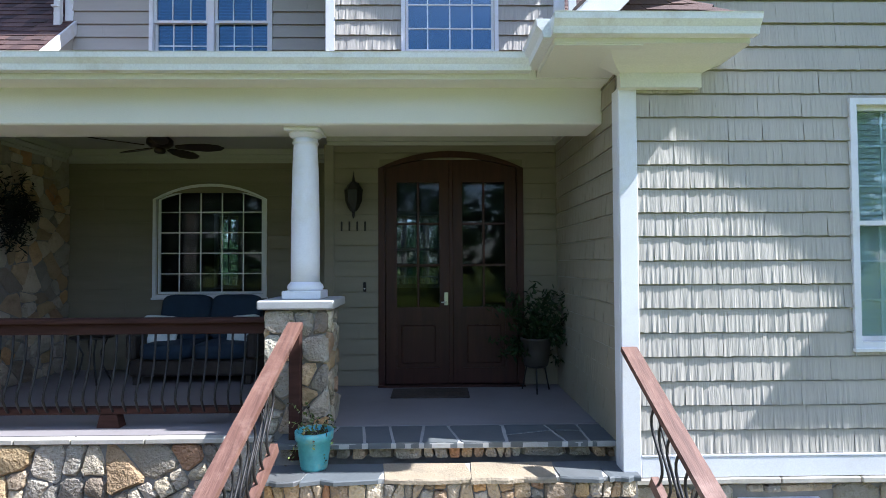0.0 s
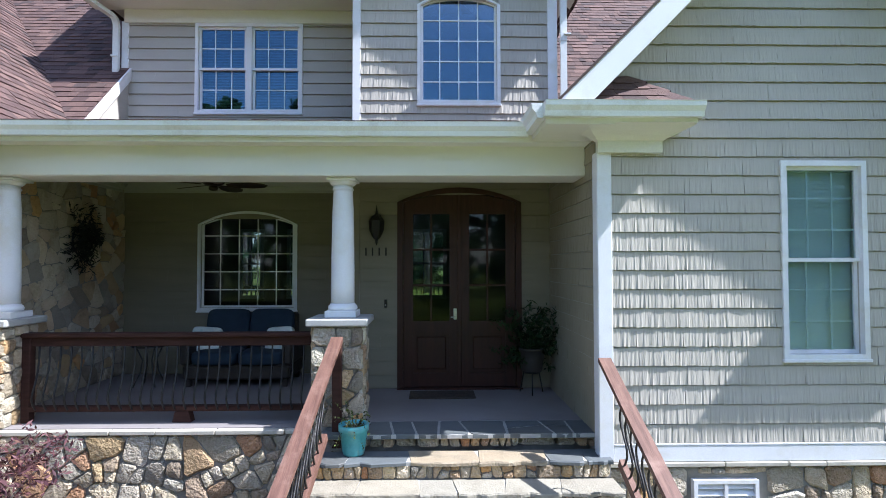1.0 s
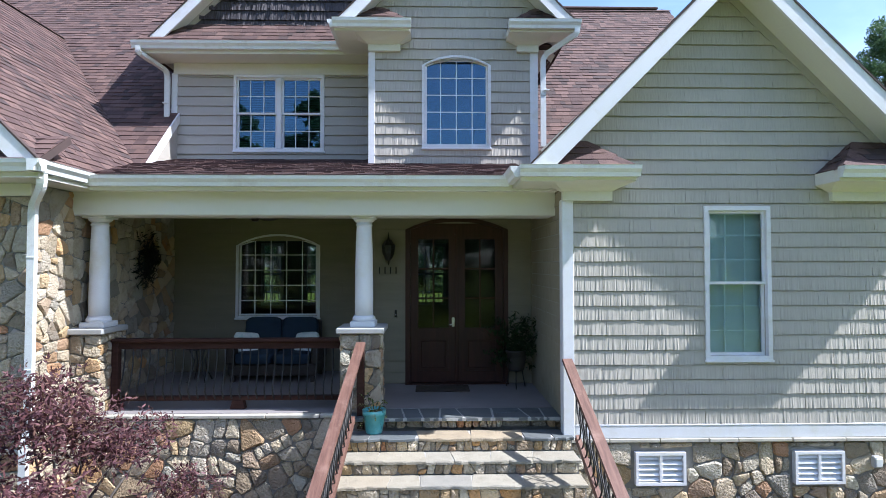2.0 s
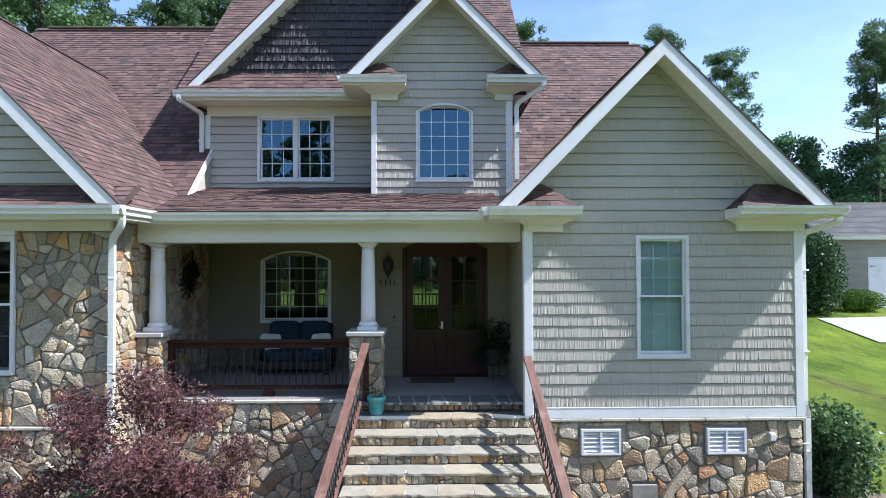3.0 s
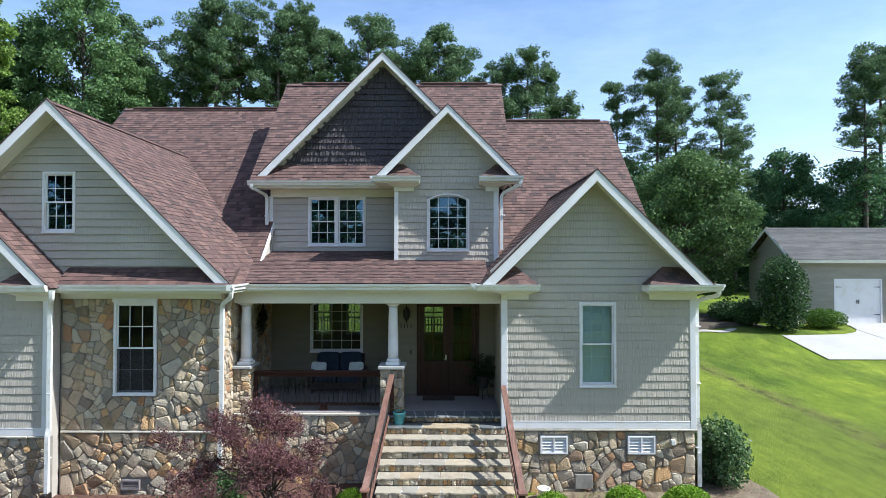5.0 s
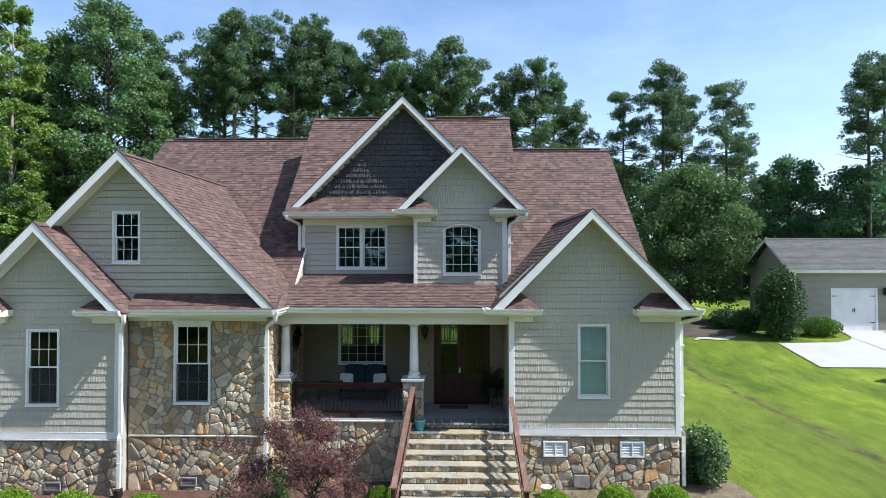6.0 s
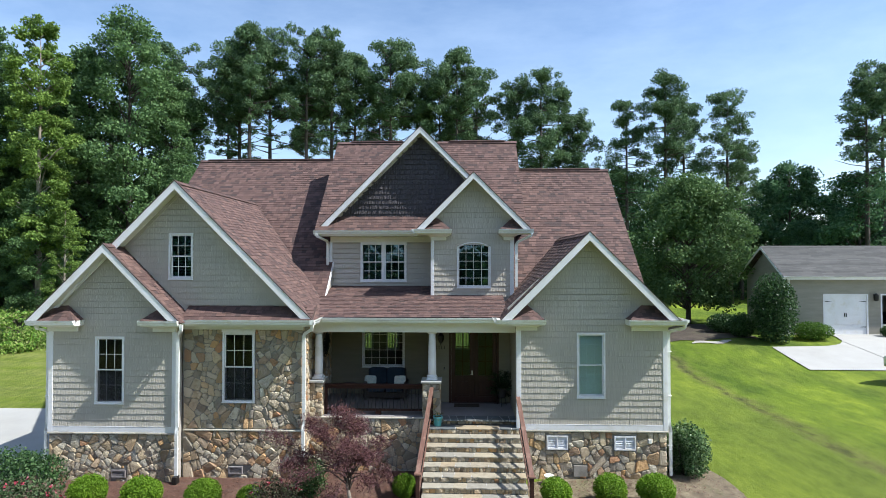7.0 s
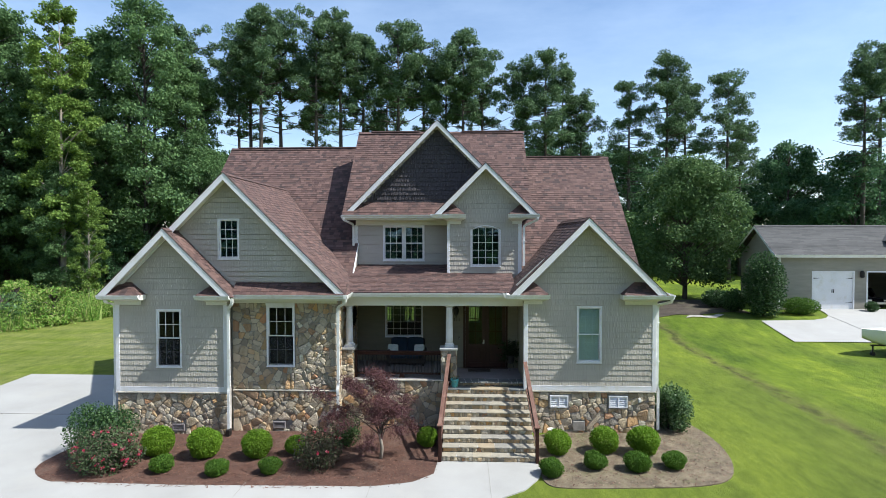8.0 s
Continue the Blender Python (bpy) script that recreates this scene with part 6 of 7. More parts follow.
    for k, (a, b) in enumerate(bays):
        d = part("garage_door_frame" if k else "garage_door", panel([(a - 0.08, 1.2), (b + 0.08, 1.2), (b + 0.08, 4.07), (a - 0.08, 4.07)], [rect(a + 0.02, b - 0.02, 1.201, 3.98)], lambda u, v, q: (u, y0 - 0.02 + q, v), 0.12), M_WHITE, g,
                 "white carriage-style garage door" if not k else "open garage bay with a white frame")
        if not k:
            m = (a + b) / 2
            for i in range(4):
                z = 1.215 + 0.69 * i
                part("door_section", Geo().cbox(a + 0.025, b - 0.025, y0 + 0.04, y0 + 0.09, z, z + 0.688, 0.003), M_WHITE, d)
            for x, s in ((a + 0.05, 1), (b - 0.05, -1)):
                for z in (1.72, 3.50):
                    part("strap_hinge", Geo().prism([(x, y0 + 0.03, z), (x + s * 0.5, y0 + 0.03, z + 0.035), (x, y0 + 0.03, z + 0.07)], (0, 0.008, 0)), M_IRON, d)
            for s in (-1, 1):
                part("pull_handle", Geo().cbox(m + s * 0.06 - 0.02, m + s * 0.06 + 0.02, y0, y0 + 0.04, 2.45, 2.72, 0.008), M_IRON, d)
    lamp_ = part("wall_lamp", Geo().lathe([(0.08, 3.58), (0.15, 3.65), (0.16, 3.98), (0.05, 4.12)], (27.20, y0 - 0.2, 0), 8), M_IRON, g, "dark wall lantern")
    part("lamp_bracket", Geo().box(27.15, 27.25, y0 - 0.2, y0, 3.98, 4.05), M_IRON, lamp_)
    part("downspout", Geo().box(x0 + 0.02, x0 + 0.14, y0 - 0.14, y0 - 0.03, 1.0, ze - 0.13), M_GUTTER, g)


garage()


def parked_car(at):
    """A dark saloon car, nose towards -y."""
    x, y, z = at
    car = thing("car", at, "dark parked car inside the open garage bay", "car")
    paint = surface("dark car paint", (0.018, 0.019, 0.022), (0.022, 0.023, 0.027), 2, 60, (0.12, 0.2), 0.01)
    body = Geo(smooth=True)
    rows = [(0.0, 0.70, 0.42, 0.62), (0.12, 0.84, 0.26, 0.74), (0.5, 0.88, 0.22, 0.82), (1.3, 0.90, 0.22, 0.92), (3.0, 0.90, 0.22, 0.96), (4.0, 0.86, 0.26, 0.95), (4.3, 0.74, 0.42, 0.86)]
    n = 10
    for d, w, lo, hi in rows:
        mid, half = (lo + hi) / 2, (hi - lo) / 2
        for k in range(n):
            a = 2 * math.pi * k / n
            c, q = math.cos(a), math.sin(a)
            body.v.append((x + w * math.copysign(abs(c) ** 0.5, c), y + d, z + mid + half * math.copysign(abs(q) ** 0.6, q)))
    body.f = [(j * n + k, j * n + (k + 1) % n, (j + 1) * n + (k + 1) % n, (j + 1) * n + k) for j in range(len(rows) - 1) for k in range(n)]
    body.f += [tuple(range(n)), tuple((len(rows) - 1) * n + k for k in range(n))]
    shell = part("body", body, paint, car)
    part("cabin", Geo(smooth=True).prism([(x - 0.72, y + 1.15, z + 0.88), (x - 0.60, y + 1.85, z + 1.42), (x - 0.60, y + 3.0, z + 1.42), (x - 0.72, y + 3.8, z + 0.90)], (1.44, 0, 0)), paint, shell)
    part("windscreen", Geo().prism([(x - 0.62, y + 1.17, z + 0.93), (x + 0.62, y + 1.17, z + 0.93), (x + 0.54, y + 1.77, z + 1.38), (x - 0.54, y + 1.77, z + 1.38)], (0, -0.02, 0.006)), M_GLASS, shell)
    part("bumper", Geo().cbox(x - 0.72, x + 0.72, y - 0.05, y + 0.08, z + 0.34, z + 0.50, 0.03), M_STEEL, shell)
    for s in (-1, 1):
        part("headlight", Geo().cbox(x + s * 0.58 - 0.16, x + s * 0.58 + 0.16, y - 0.01, y + 0.14, z + 0.56, z + 0.70, 0.03), M_STEEL, shell)
        for d in (0.85, 3.35):
            tyre = part("wheel", Geo().tube([(x + s * 0.70, y + d, z + 0.31), (x + s * 0.91, y + d, z + 0.31)], 0.31, 18), M_IRON, car, "black tyre")
            part("rim", Geo().tube([(x + s * 0.72, y + d, z + 0.31), (x + s * 0.918, y + d, z + 0.31)], 0.19, 14), M_STEEL, tyre)


parked_car((28.9, 23.75, 1.20))


def sheet_on_land(name, corner_rows, dz, material, label, category):
    """A thin sheet laid over the land: rows of points from left to right, front to back."""
    n = len(corner_rows[0])
    g = Geo()
    g.v = [(x, y, height(x, y) + dz) for row in corner_rows for x, y in row]
    g.f = [(j * n + i, j * n + i + 1, (j + 1) * n + i + 1, (j + 1) * n + i) for j in range(len(corner_rows) - 1) for i in range(n - 1)]
    return solo(name, g, material, label, category, kind="structure")


EDGE = [(15.0, 17.70), (17.3, 17.88), (19.5, 18.10), (19.8, 21.8), (20.1, 22.5), (20.4, 23.0), (21.05, 23.55), (22.2, 23.95), (23.25, 24.2)]
sheet_on_land("garage_apron", [[(left + (48 - left) * i / 14, y) for i in range(15)] for y, left in EDGE], 0.05, M_CONC, "pale concrete apron in front of the garage", "driveway")
sheet_on_land("expansion_joint", [[(23.42, 15.02 + 0.58 * i) for i in range(11)], [(23.46, 15.02 + 0.58 * i) for i in range(11)]], 0.056, M_IRON, "dark joint across the concrete apron", "joint")
sheet_on_land("gravel_path", [[(13.7 + 0.45 * i, 21.0 + (j - 1) * 0.30 * (1.0 if 0 < i < 6 else 0.25) + 0.3 * math.sin(i * 1.3)) for i in range(7)] for j in range(3)], 0.04,
              surface("pale gravel", (0.28, 0.26, 0.22), (0.42, 0.40, 0.35), 2, 30, (0.9, 1), 0.6, 0.02), "pale gravel path under the trees", "path")
# brown litter, its colour darkened to carry the tree's shade
sheet_on_land("leaf_litter", [[(8.2 + 1.3 * i, 21.8 + j * 1.2 + 0.4 * math.sin(i * 2.1 + j)) for i in range(9)] for j in range(7)], 0.035, surface("leaf litter", (0.035, 0.026, 0.018), (0.085, 0.065, 0.045), 1.2, 30, (0.85, 1), 0.8, 0.03, dirt=(0.06, 0.07, 0.025), dirt_scale=0.6), "leaf litter toned dark for the shade under the tree", "ground cover")

boat = thing("boat_trailer", (27.0, 13.0, 0.3), "white motor boat on a trailer parked on the lawn", "boat")
M_HULL = surface("white gelcoat", (0.72, 0.74, 0.72), (0.82, 0.83, 0.81), 1.5, 60, (0.15, 0.3), 0.02)
hull = Geo(smooth=True)
sec = []
for i in range(9):
    t = i / 8
    x = 22.9 + 5.8 * t
    w = 1.05 * min(1, (t * 1.9) ** 0.6) + 0.02
    keel, top = 0.92 - 0.72 * min(1, t * 2.4) ** 0.7, 1.42 - 0.22 * t
    sec += [(x, 14.2 - w, top), (x, 14.2 - w * 0.92, top - 0.35), (x, 14.2 - w * 0.55, keel + 0.12), (x, 14.2, keel), (x, 14.2 + w * 0.55, keel + 0.12), (x, 14.2 + w * 0.92, top - 0.35), (x, 14.2 + w, top)]
fs = [(i * 7 + k, (i + 1) * 7 + k, (i + 1) * 7 + k + 1, i * 7 + k + 1) for i in range(8) for k in range(6)]
hull.add(sec, fs)
part("hull", hull, M_HULL, boat, "white boat hull")
part("deck", Geo().add([(s[0], s[1], s[2] - 0.05) for s in sec], [tuple([i * 7, (i + 1) * 7, (i + 1) * 7 + 6, i * 7 + 6]) for i in range(8)]), M_HULL, boat)
part("windscreen", Geo().prism([(25.3, 13.4, 1.30), (25.3, 15.0, 1.30), (25.65, 14.9, 1.75), (25.65, 13.5, 1.75)], (0.02, 0, 0)), M_GLASS, boat)
part("trailer_frame", Geo().box(23.4, 28.4, 14.15, 14.25, 0.46, 0.54).box(25.6, 25.75, 13.3, 15.1, 0.16, 0.24).box(25.6, 25.75, 14.0, 14.4, 0.24, 0.46), M_IRON, boat)
for yy in (13.2, 15.2):
    w = part("wheel", Geo(smooth=False).tube([(25.7, yy - 0.09, 0.19), (25.7, yy + 0.09, 0.19)], 0.31, 20), M_IRON, boat, "black trailer tyre")
    part("rim", Geo(smooth=False).tube([(25.7, yy - 0.10, 0.19), (25.7, yy + 0.10, 0.19)], 0.17, 14), M_STEEL, w)
part("jockey_wheel", Geo().tube([(23.5, 14.2, 0.52), (23.5, 14.2, -0.05)], 0.04, 8).tube([(23.5, 14.14, 0.03), (23.5, 14.26, 0.03)], 0.12, 14), M_IRON, boat)


boat.location += Vector((-3.05, -1.7, 0.14))


# ---- trees ----
def pine_parts(seed, tall, crown_from=0.48, reach=4.2, limbs=64, full=1.0):
    """A tall pine: bare trunk, rising limbs, cloud-like tufts of needles. full: how closely the needles stand."""
    rng = np.random.default_rng(seed)
    g = Geo(smooth=True)
    bend = rng.uniform(-0.5, 0.5, 2)

    def stem(t):
        return Vector((bend[0] * math.sin(t * 2.4), bend[1] * math.sin(t * 2.0), tall * t))
    g.tube([stem(t) + (Vector((0, 0, -0.4)) if t == 0 else Vector()) for t in (0, 0.2, 0.4, 0.6, 0.8, 0.97)], [0.34, 0.29, 0.24, 0.18, 0.10, 0.03], 9)
    pts, outs = [], []
    for k in range(limbs):
        f = crown_from + (0.985 - crown_from) * (k + rng.random()) / limbs
        s = (f - crown_from) / (1 - crown_from)
        r = reach * (0.22 + 0.86 * math.sin(math.pi * (0.20 + s * 0.70))) * rng.uniform(0.30, 1.06)
        a = rng.uniform(0, 2 * math.pi)
        b = stem(f)
        e = b + Vector((math.cos(a) * r, math.sin(a) * r, r * rng.uniform(-0.05, 0.34)))
        mid = (b + e) / 2 + Vector((0, 0, -0.05 * r))
        g.tube([b, mid, e], [0.075 * (1.1 - s * 0.6), 0.045, 0.015], 5, cap=False)
        for q in (1.0, 0.70, 0.42):
            if q < 0.6 and rng.random() < 0.4:
                continue
            if s < 0.30 and rng.random() < 0.62:
                continue
            c = b * (1 - q) + e * q + Vector(rng.normal(size=3) * 0.3)
            sz = rng.uniform(0.42, 1.05) * (0.7 if s < 0.30 else 1.0)
            c1, d1 = blob(rng, int(270 * sz * sz * full), c, (sz, sz, 0.78 * sz), 0.15)
            pts.append(c1)
            outs.append(d1)
    for k in range(16):
        f = rng.uniform(0.34, crown_from)
        a, r = rng.uniform(0, 2 * math.pi), rng.uniform(0.8, 2.8)
        b = stem(f)
        g.tube([b, b + Vector((math.cos(a) * r, math.sin(a) * r, 0.25 * r))], [0.03, 0.008], 4, cap=False)
    return g.mesh("pine_trunk"), leaf_mesh("pine_crown", np.concatenate(pts), 0.38, rng, np.concatenate(outs), 0.6, 0.30, up=0.35)


def broad_parts(seed, tall, wide, base=0.25, clumps=120, leaf=0.27, per=95, trunk=0.26, puff=(0.10, 0.24)):
    """A broad-leaved tree: forked trunk, limbs, many clumps of leaves with gaps."""
    rng = np.random.default_rng(seed)
    g = Geo(smooth=True)
    g.tube([(0, 0, -0.4), (0.08, 0.03, tall * 0.2), (-0.05, 0.1, tall * 0.45), (0.05, 0.0, tall * 0.75), (0, 0, tall * 0.93)], [trunk, trunk * 0.8, trunk * 0.55, trunk * 0.3, 0.03], 9)
    pts, outs = [], []
    for k in range(clumps):
        f = rng.uniform(base, 1.0)
        s = (f - base) / (1 - base)
        a = rng.uniform(0, 2 * math.pi)
        uneven = 0.78 + 0.55 * noise.noise((seed + f * 6, math.cos(a) * 1.2, math.sin(a) * 1.2))
        rmax = wide * (0.30 + 0.80 * math.sin(math.pi * (0.16 + 0.80 * s))) * uneven
        r = rmax * math.sqrt(rng.uniform(0.12, 1.0))
        c = Vector((math.cos(a) * r, math.sin(a) * r, tall * f))
        if k % 3 == 0:
            b = Vector((0, 0, max(tall * base * 0.6, tall * f - r * 0.8)))
            g.tube([b, (b + c) / 2 + Vector((0, 0, 0.1 * r)), c], [0.06, 0.035, 0.01], 5, cap=False)
        sz = wide * rng.uniform(*puff)
        c1, d1 = blob(rng, int(per * (sz / wide / 0.20) ** 2), c, (sz, sz, sz * 0.75), 0.1)
        pts.append(c1)
        outs.append(d1)
    return g.mesh("tree_trunk"), leaf_mesh("tree_crown", np.concatenate(pts), leaf, rng, np.concatenate(outs), 0.45, 0.62, up=0.25)


def plant_tree(name, meshes, at, scale, turn, leaf_material, bark, label, group, stretch=1.0):
    t = thing(name, (0, 0, 0), label, "tree", group)
    t.matrix_basis = Matrix.Translation((at[0], at[1], height(*at))) @ Matrix.Rotation(turn, 4, "Z") @ Matrix.Diagonal((scale, scale, scale * stretch, 1))
    for nm, me, mt in (("trunk", meshes[0], bark), ("crown", meshes[1], leaf_material)):
        ob = new(nm, me)
        if not me.materials:
            me.materials.append(mt)
        ob.parent = t
    return t


PINES = [pine_parts(31, 30, 0.58, 3.9, 50), pine_parts(32, 30, 0.55, 4.2, 54), pine_parts(33, 30, 0.62, 3.7, 46), pine_parts(34, 30, 0.56, 4.0, 50)]
THIN = [pine_parts(35, 30, 0.46, 3.6, 66, 0.75), pine_parts(36, 30, 0.40, 4.0, 70, 0.7), pine_parts(37, 30, 0.50, 3.4, 60, 0.8)]
BROADS = [broad_parts(41, 24, 5.2, 0.14, 250, 0.24, 230), broad_parts(42, 24, 4.6, 0.10, 250, 0.24, 230), broad_parts(43, 22, 5.6, 0.08, 250, 0.24, 230)]
LIMES = [broad_parts(44, 26, 3.1, 0.22, 190, 0.22, 200, puff=(0.10, 0.28)), broad_parts(45, 22, 3.6, 0.10, 160, 0.22, 200)]
LOWS = [broad_parts(46, 8, 4.0, 0.05, 90, 0.22, 70, 0.12), broad_parts(47, 7, 3.6, 0.04, 90, 0.22, 70, 0.12)]
P_LABEL = "tall pine with a bare trunk and dark tufted crown"
T_LABEL = "tall thin pine with an open crown of loose tufts"
B_LABEL = "tall dense broad-leaved tree at the wood's edge"
rnd = random.Random(77)
# the pines behind the house: x, y, height
for i, (x, y, h) in enumerate(((-36.3, 50, 31.8), (-29.6, 52, 33.2), (-26.4, 47, 33.4), (-24.6, 51, 34.0), (-19.8, 49, 33.8), (-17.3, 50.5, 34.2), (-15.0, 53, 32.0), (-10.8, 50, 32.9), (-7.8, 54, 31.2),
                               (-4.6, 53, 29.8), (-2.2, 50, 31.4), (0.8, 53, 29.6), (-22.2, 58, 30), (-12.6, 59, 29), (-33.0, 57, 31), (48.5, 51, 29.5), (53.5, 55, 31), (58, 52, 30), (-40, 58, 30), (-46, 60, 32))):
    plant_tree("pine_tree", PINES[i % 4], (x, y), h / 30 * 0.985, i * 2.39, G_PINE, M_BARK, P_LABEL, "pines")
for i, (x, y, h) in enumerate(((5.4, 52, 28.8), (7.9, 51, 29.4), (10.8, 54, 27.6), (13.0, 53, 24.2), (18.8, 52, 25.4), (22.9, 50, 27.9), (26.4, 54, 26.0), (30.7, 51, 26.4), (35.0, 57, 21.0), (45.6, 49.5, 27.5))):
    plant_tree("pine_tree", THIN[i % 3], (x, y), h / 30 * 0.985, i * 1.71, G_PINE, M_BARK, T_LABEL, "pines")
for i, (x, y, h, k) in enumerate(((-38.2, 43, 32.4, 0), (-35.0, 46, 26.0, 1), (-32.5, 44, 19, 2), (-43.4, 44, 29.5, 1), (-47.8, 45, 28.5, 2), (-52, 40, 29, 0), (-50.5, 36.5, 30, 1), (-57, 38, 30, 2), (-62, 36, 35, 1), (-55.5, 35, 35, 0), (-28.5, 42, 15, 2), (-67, 40, 31, 0), (-43, 36, 15, 2), (-50, 32.5, 12, 1))):
    plant_tree("broadleaf_tree", BROADS[k], (x, y), h / 24, i * 1.9, G_OAK, M_BARK, B_LABEL, "wood edge trees")
for i, (x, y, h, k) in enumerate(((-42.4, 35.5, 29.6, 0), (-39.0, 34.5, 14, 1))):
    plant_tree("light_green_tree", LIMES[k], (x, y), h / 26, i * 2.7 + 0.4, G_LIME, M_PALEBARK, "tall light green tree with a pale trunk", "wood edge trees")
WEEDY = [broad_parts(52, 2.3, 1.7, 0.05, 60, 0.17, 46, 0.03), broad_parts(53, 1.9, 1.9, 0.05, 60, 0.15, 46, 0.03)]
for i in range(26):
    x = -62 + i * 1.22 + rnd.uniform(-0.6, 0.6)
    y = (17.4 + (-34.1 - x) * 0.12 if x < -34.1 else 17.4 + (x + 34.1) * 1.9) + rnd.uniform(1.5, 11)
    plant_tree("weed_bush", WEEDY[i % 2], (x, y), rnd.uniform(0.6, 1.25), i * 1.3, (G_WEED, G_OAK)[i % 2], M_BARK, "wild leafy bush among the tall weeds", "wild bushes")
# far woods to the right, and low growth filling the wood's edge
DEEPS = [broad_parts(48, 17, 6.4, 0.03, 200, 0.36, 110, puff=(0.12, 0.26)), broad_parts(49, 17, 5.8, 0.03, 200, 0.36, 110, puff=(0.12, 0.26))]
for i, (x, y, h) in enumerate(((37, 62, 13), (43, 60, 18.0), (49, 63, 14), (34, 68, 15), (30.5, 58, 15), (25, 62, 17), (19, 60, 17), (14, 62, 18), (9, 62, 18), (3, 64, 17), (-3, 66, 15), (55, 60, 15), (62, 62, 16), (70, 60, 17), (46, 70, 17), (-8, 64, 12), (-14, 66, 12), (-20, 64, 13), (-26, 63, 14), (41, 55, 10), (46.5, 52, 15.5), (50, 56, 12), (53, 50, 9.5), (58, 49, 13), (64, 51, 14), (-33, 60, 16), (-39, 64, 18), (-45, 62, 19), (-51, 58, 19), (-57, 60, 20), (-64, 56, 20), (-72, 54, 20), (-79, 50, 22))):
    plant_tree("background_tree", DEEPS[i % 2], (x, y), h / 17, i * 1.7, G_DEEP, M_BARK, "dark rounded tree in the far woods", "far trees")
for i in range(46):
    x = -74 + i * 1.55 + rnd.uniform(-1, 1)
    y = 39 + rnd.uniform(-2.5, 6) + (3 if x > -34 else 0)
    if x > -20:
        y += 14
    if -37 < x < -31:
        continue
    plant_tree("understorey_bush", LOWS[i % 2], (x, y), rnd.uniform(0.5, 1.05), i * 1.1, G_DEEP, M_BARK, "dark leafy undergrowth at the wood's edge", "undergrowth")
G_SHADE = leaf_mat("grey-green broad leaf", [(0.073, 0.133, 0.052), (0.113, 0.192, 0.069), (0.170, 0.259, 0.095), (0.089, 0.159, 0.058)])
plant_tree("shade_tree", broad_parts(51, 11.8, 5.4, 0.15, 280, 0.24, 170, 0.22, (0.12, 0.24)), (17.1, 30), 1.0, 0.4, G_SHADE, M_BARK, "full rounded shade tree beside the garage", "")
bush((19.0, 20.9), (1.3, 1.25, 2.25), 9500, 0.16, G_HOLLY, "tall dark evergreen bush at the garage corner", "evergreen_bush", seed=21, rough=0.7, lumps=60)
bush((21.9, 21.6), (1.35, 0.9, 0.62), 5000, 0.11, G_BOXDARK, "low green bush beside the garage door", "low_bush", seed=22)
bush((17.4, 24.4), (1.2, 1.1, 0.7), 5000, 0.13, G_HOLLY, "dark low bush under the shade tree", "low_bush", seed=23)
bush((17.7, 22.5), (0.9, 0.8, 0.85), 4200, 0.14, G_HOLLY, "dark evergreen bush in the shade", "evergreen_bush", seed=25)
bush((27.5, 22.4), (0.45, 0.4, 0.4), 1800, 0.09, G_HOLLY, "small green bush between the garage doors", "low_bush", seed=24)
FRONTS = [broad_parts(61, 24, 5.2, 0.14, 110, 0.75, 50), broad_parts(62, 22, 5.6, 0.08, 110, 0.75, 50)]
# trees behind the camera, sized to the tree line reflected in the windows
for i in range(30):
    x = -80 + i * 5.4 + rnd.uniform(-2, 2)
    y = -56 + rnd.uniform(-8, 8)
    m = FRONTS[i % 2]
    h = rnd.uniform(0.88, 1.12) * (0.56 if -15 < x < 16 else 1.0)
    plant_tree("roadside_tree", m, (x, y), h, i * 1.3, G_OAK, M_BARK, "leafy tree across the front lawn", "roadside trees")


# a few unseen trees added on the front lawn to darken reflections and porch
for i, (x, y, h) in enumerate(((-40, -34, 0.55), (-33, -29, 0.50), (-27, -33, 0.55), (-21.5, -28, 0.48), (-16, -32, 0.55), (-11, -27.5, 0.40), (-6, -31, 0.36), (-1, -29, 0.33), (4, -31, 0.36), (9, -28, 0.42), (14.5, -32, 0.55), (20, -28, 0.50), (26, -33, 0.55), (33, -29, 0.52), (41, -34, 0.55))):
    plant_tree("unseen_lawn_tree", FRONTS[i % 2], (x, y), h, i * 2.2, G_OAK, M_BARK, "unseen leafy tree added on the front lawn", "front lawn trees")


# ---- tall weeds along the wood, grass blades ----
def blades(name, pts, size, material, label, category, slim=0.10):
    rng = np.random.default_rng(len(pts))
    p = np.asarray(pts)
    n = len(p)
    a = rng.uniform(0, 2 * math.pi, n)
    s = size * rng.uniform(0.5, 1.2, n)
    dx, dy = np.cos(a), np.sin(a)
    lean = rng.uniform(-0.35, 0.35, (n, 2))
    w = s * slim
    v = np.empty((n, 3, 3))
    v[:, 0] = p - np.stack([dx * w, dy * w, np.zeros(n)], 1)
    v[:, 1] = p + np.stack([dx * w, dy * w, np.zeros(n)], 1)
    v[:, 2] = p + np.stack([lean[:, 0] * s, lean[:, 1] * s, s], 1)
    me = bpy.data.meshes.new(name)
    me.vertices.add(3 * n)
    me.vertices.foreach_set("co", v.ravel())
    me.loops.add(3 * n)
    me.loops.foreach_set("vertex_index", np.arange(3 * n))
    me.polygons.add(n)
    me.polygons.foreach_set("loop_start", np.arange(n) * 3)
    me.update(calc_edges=True)
    return tagged(part(name, me, material), label, category, kind="stuff")


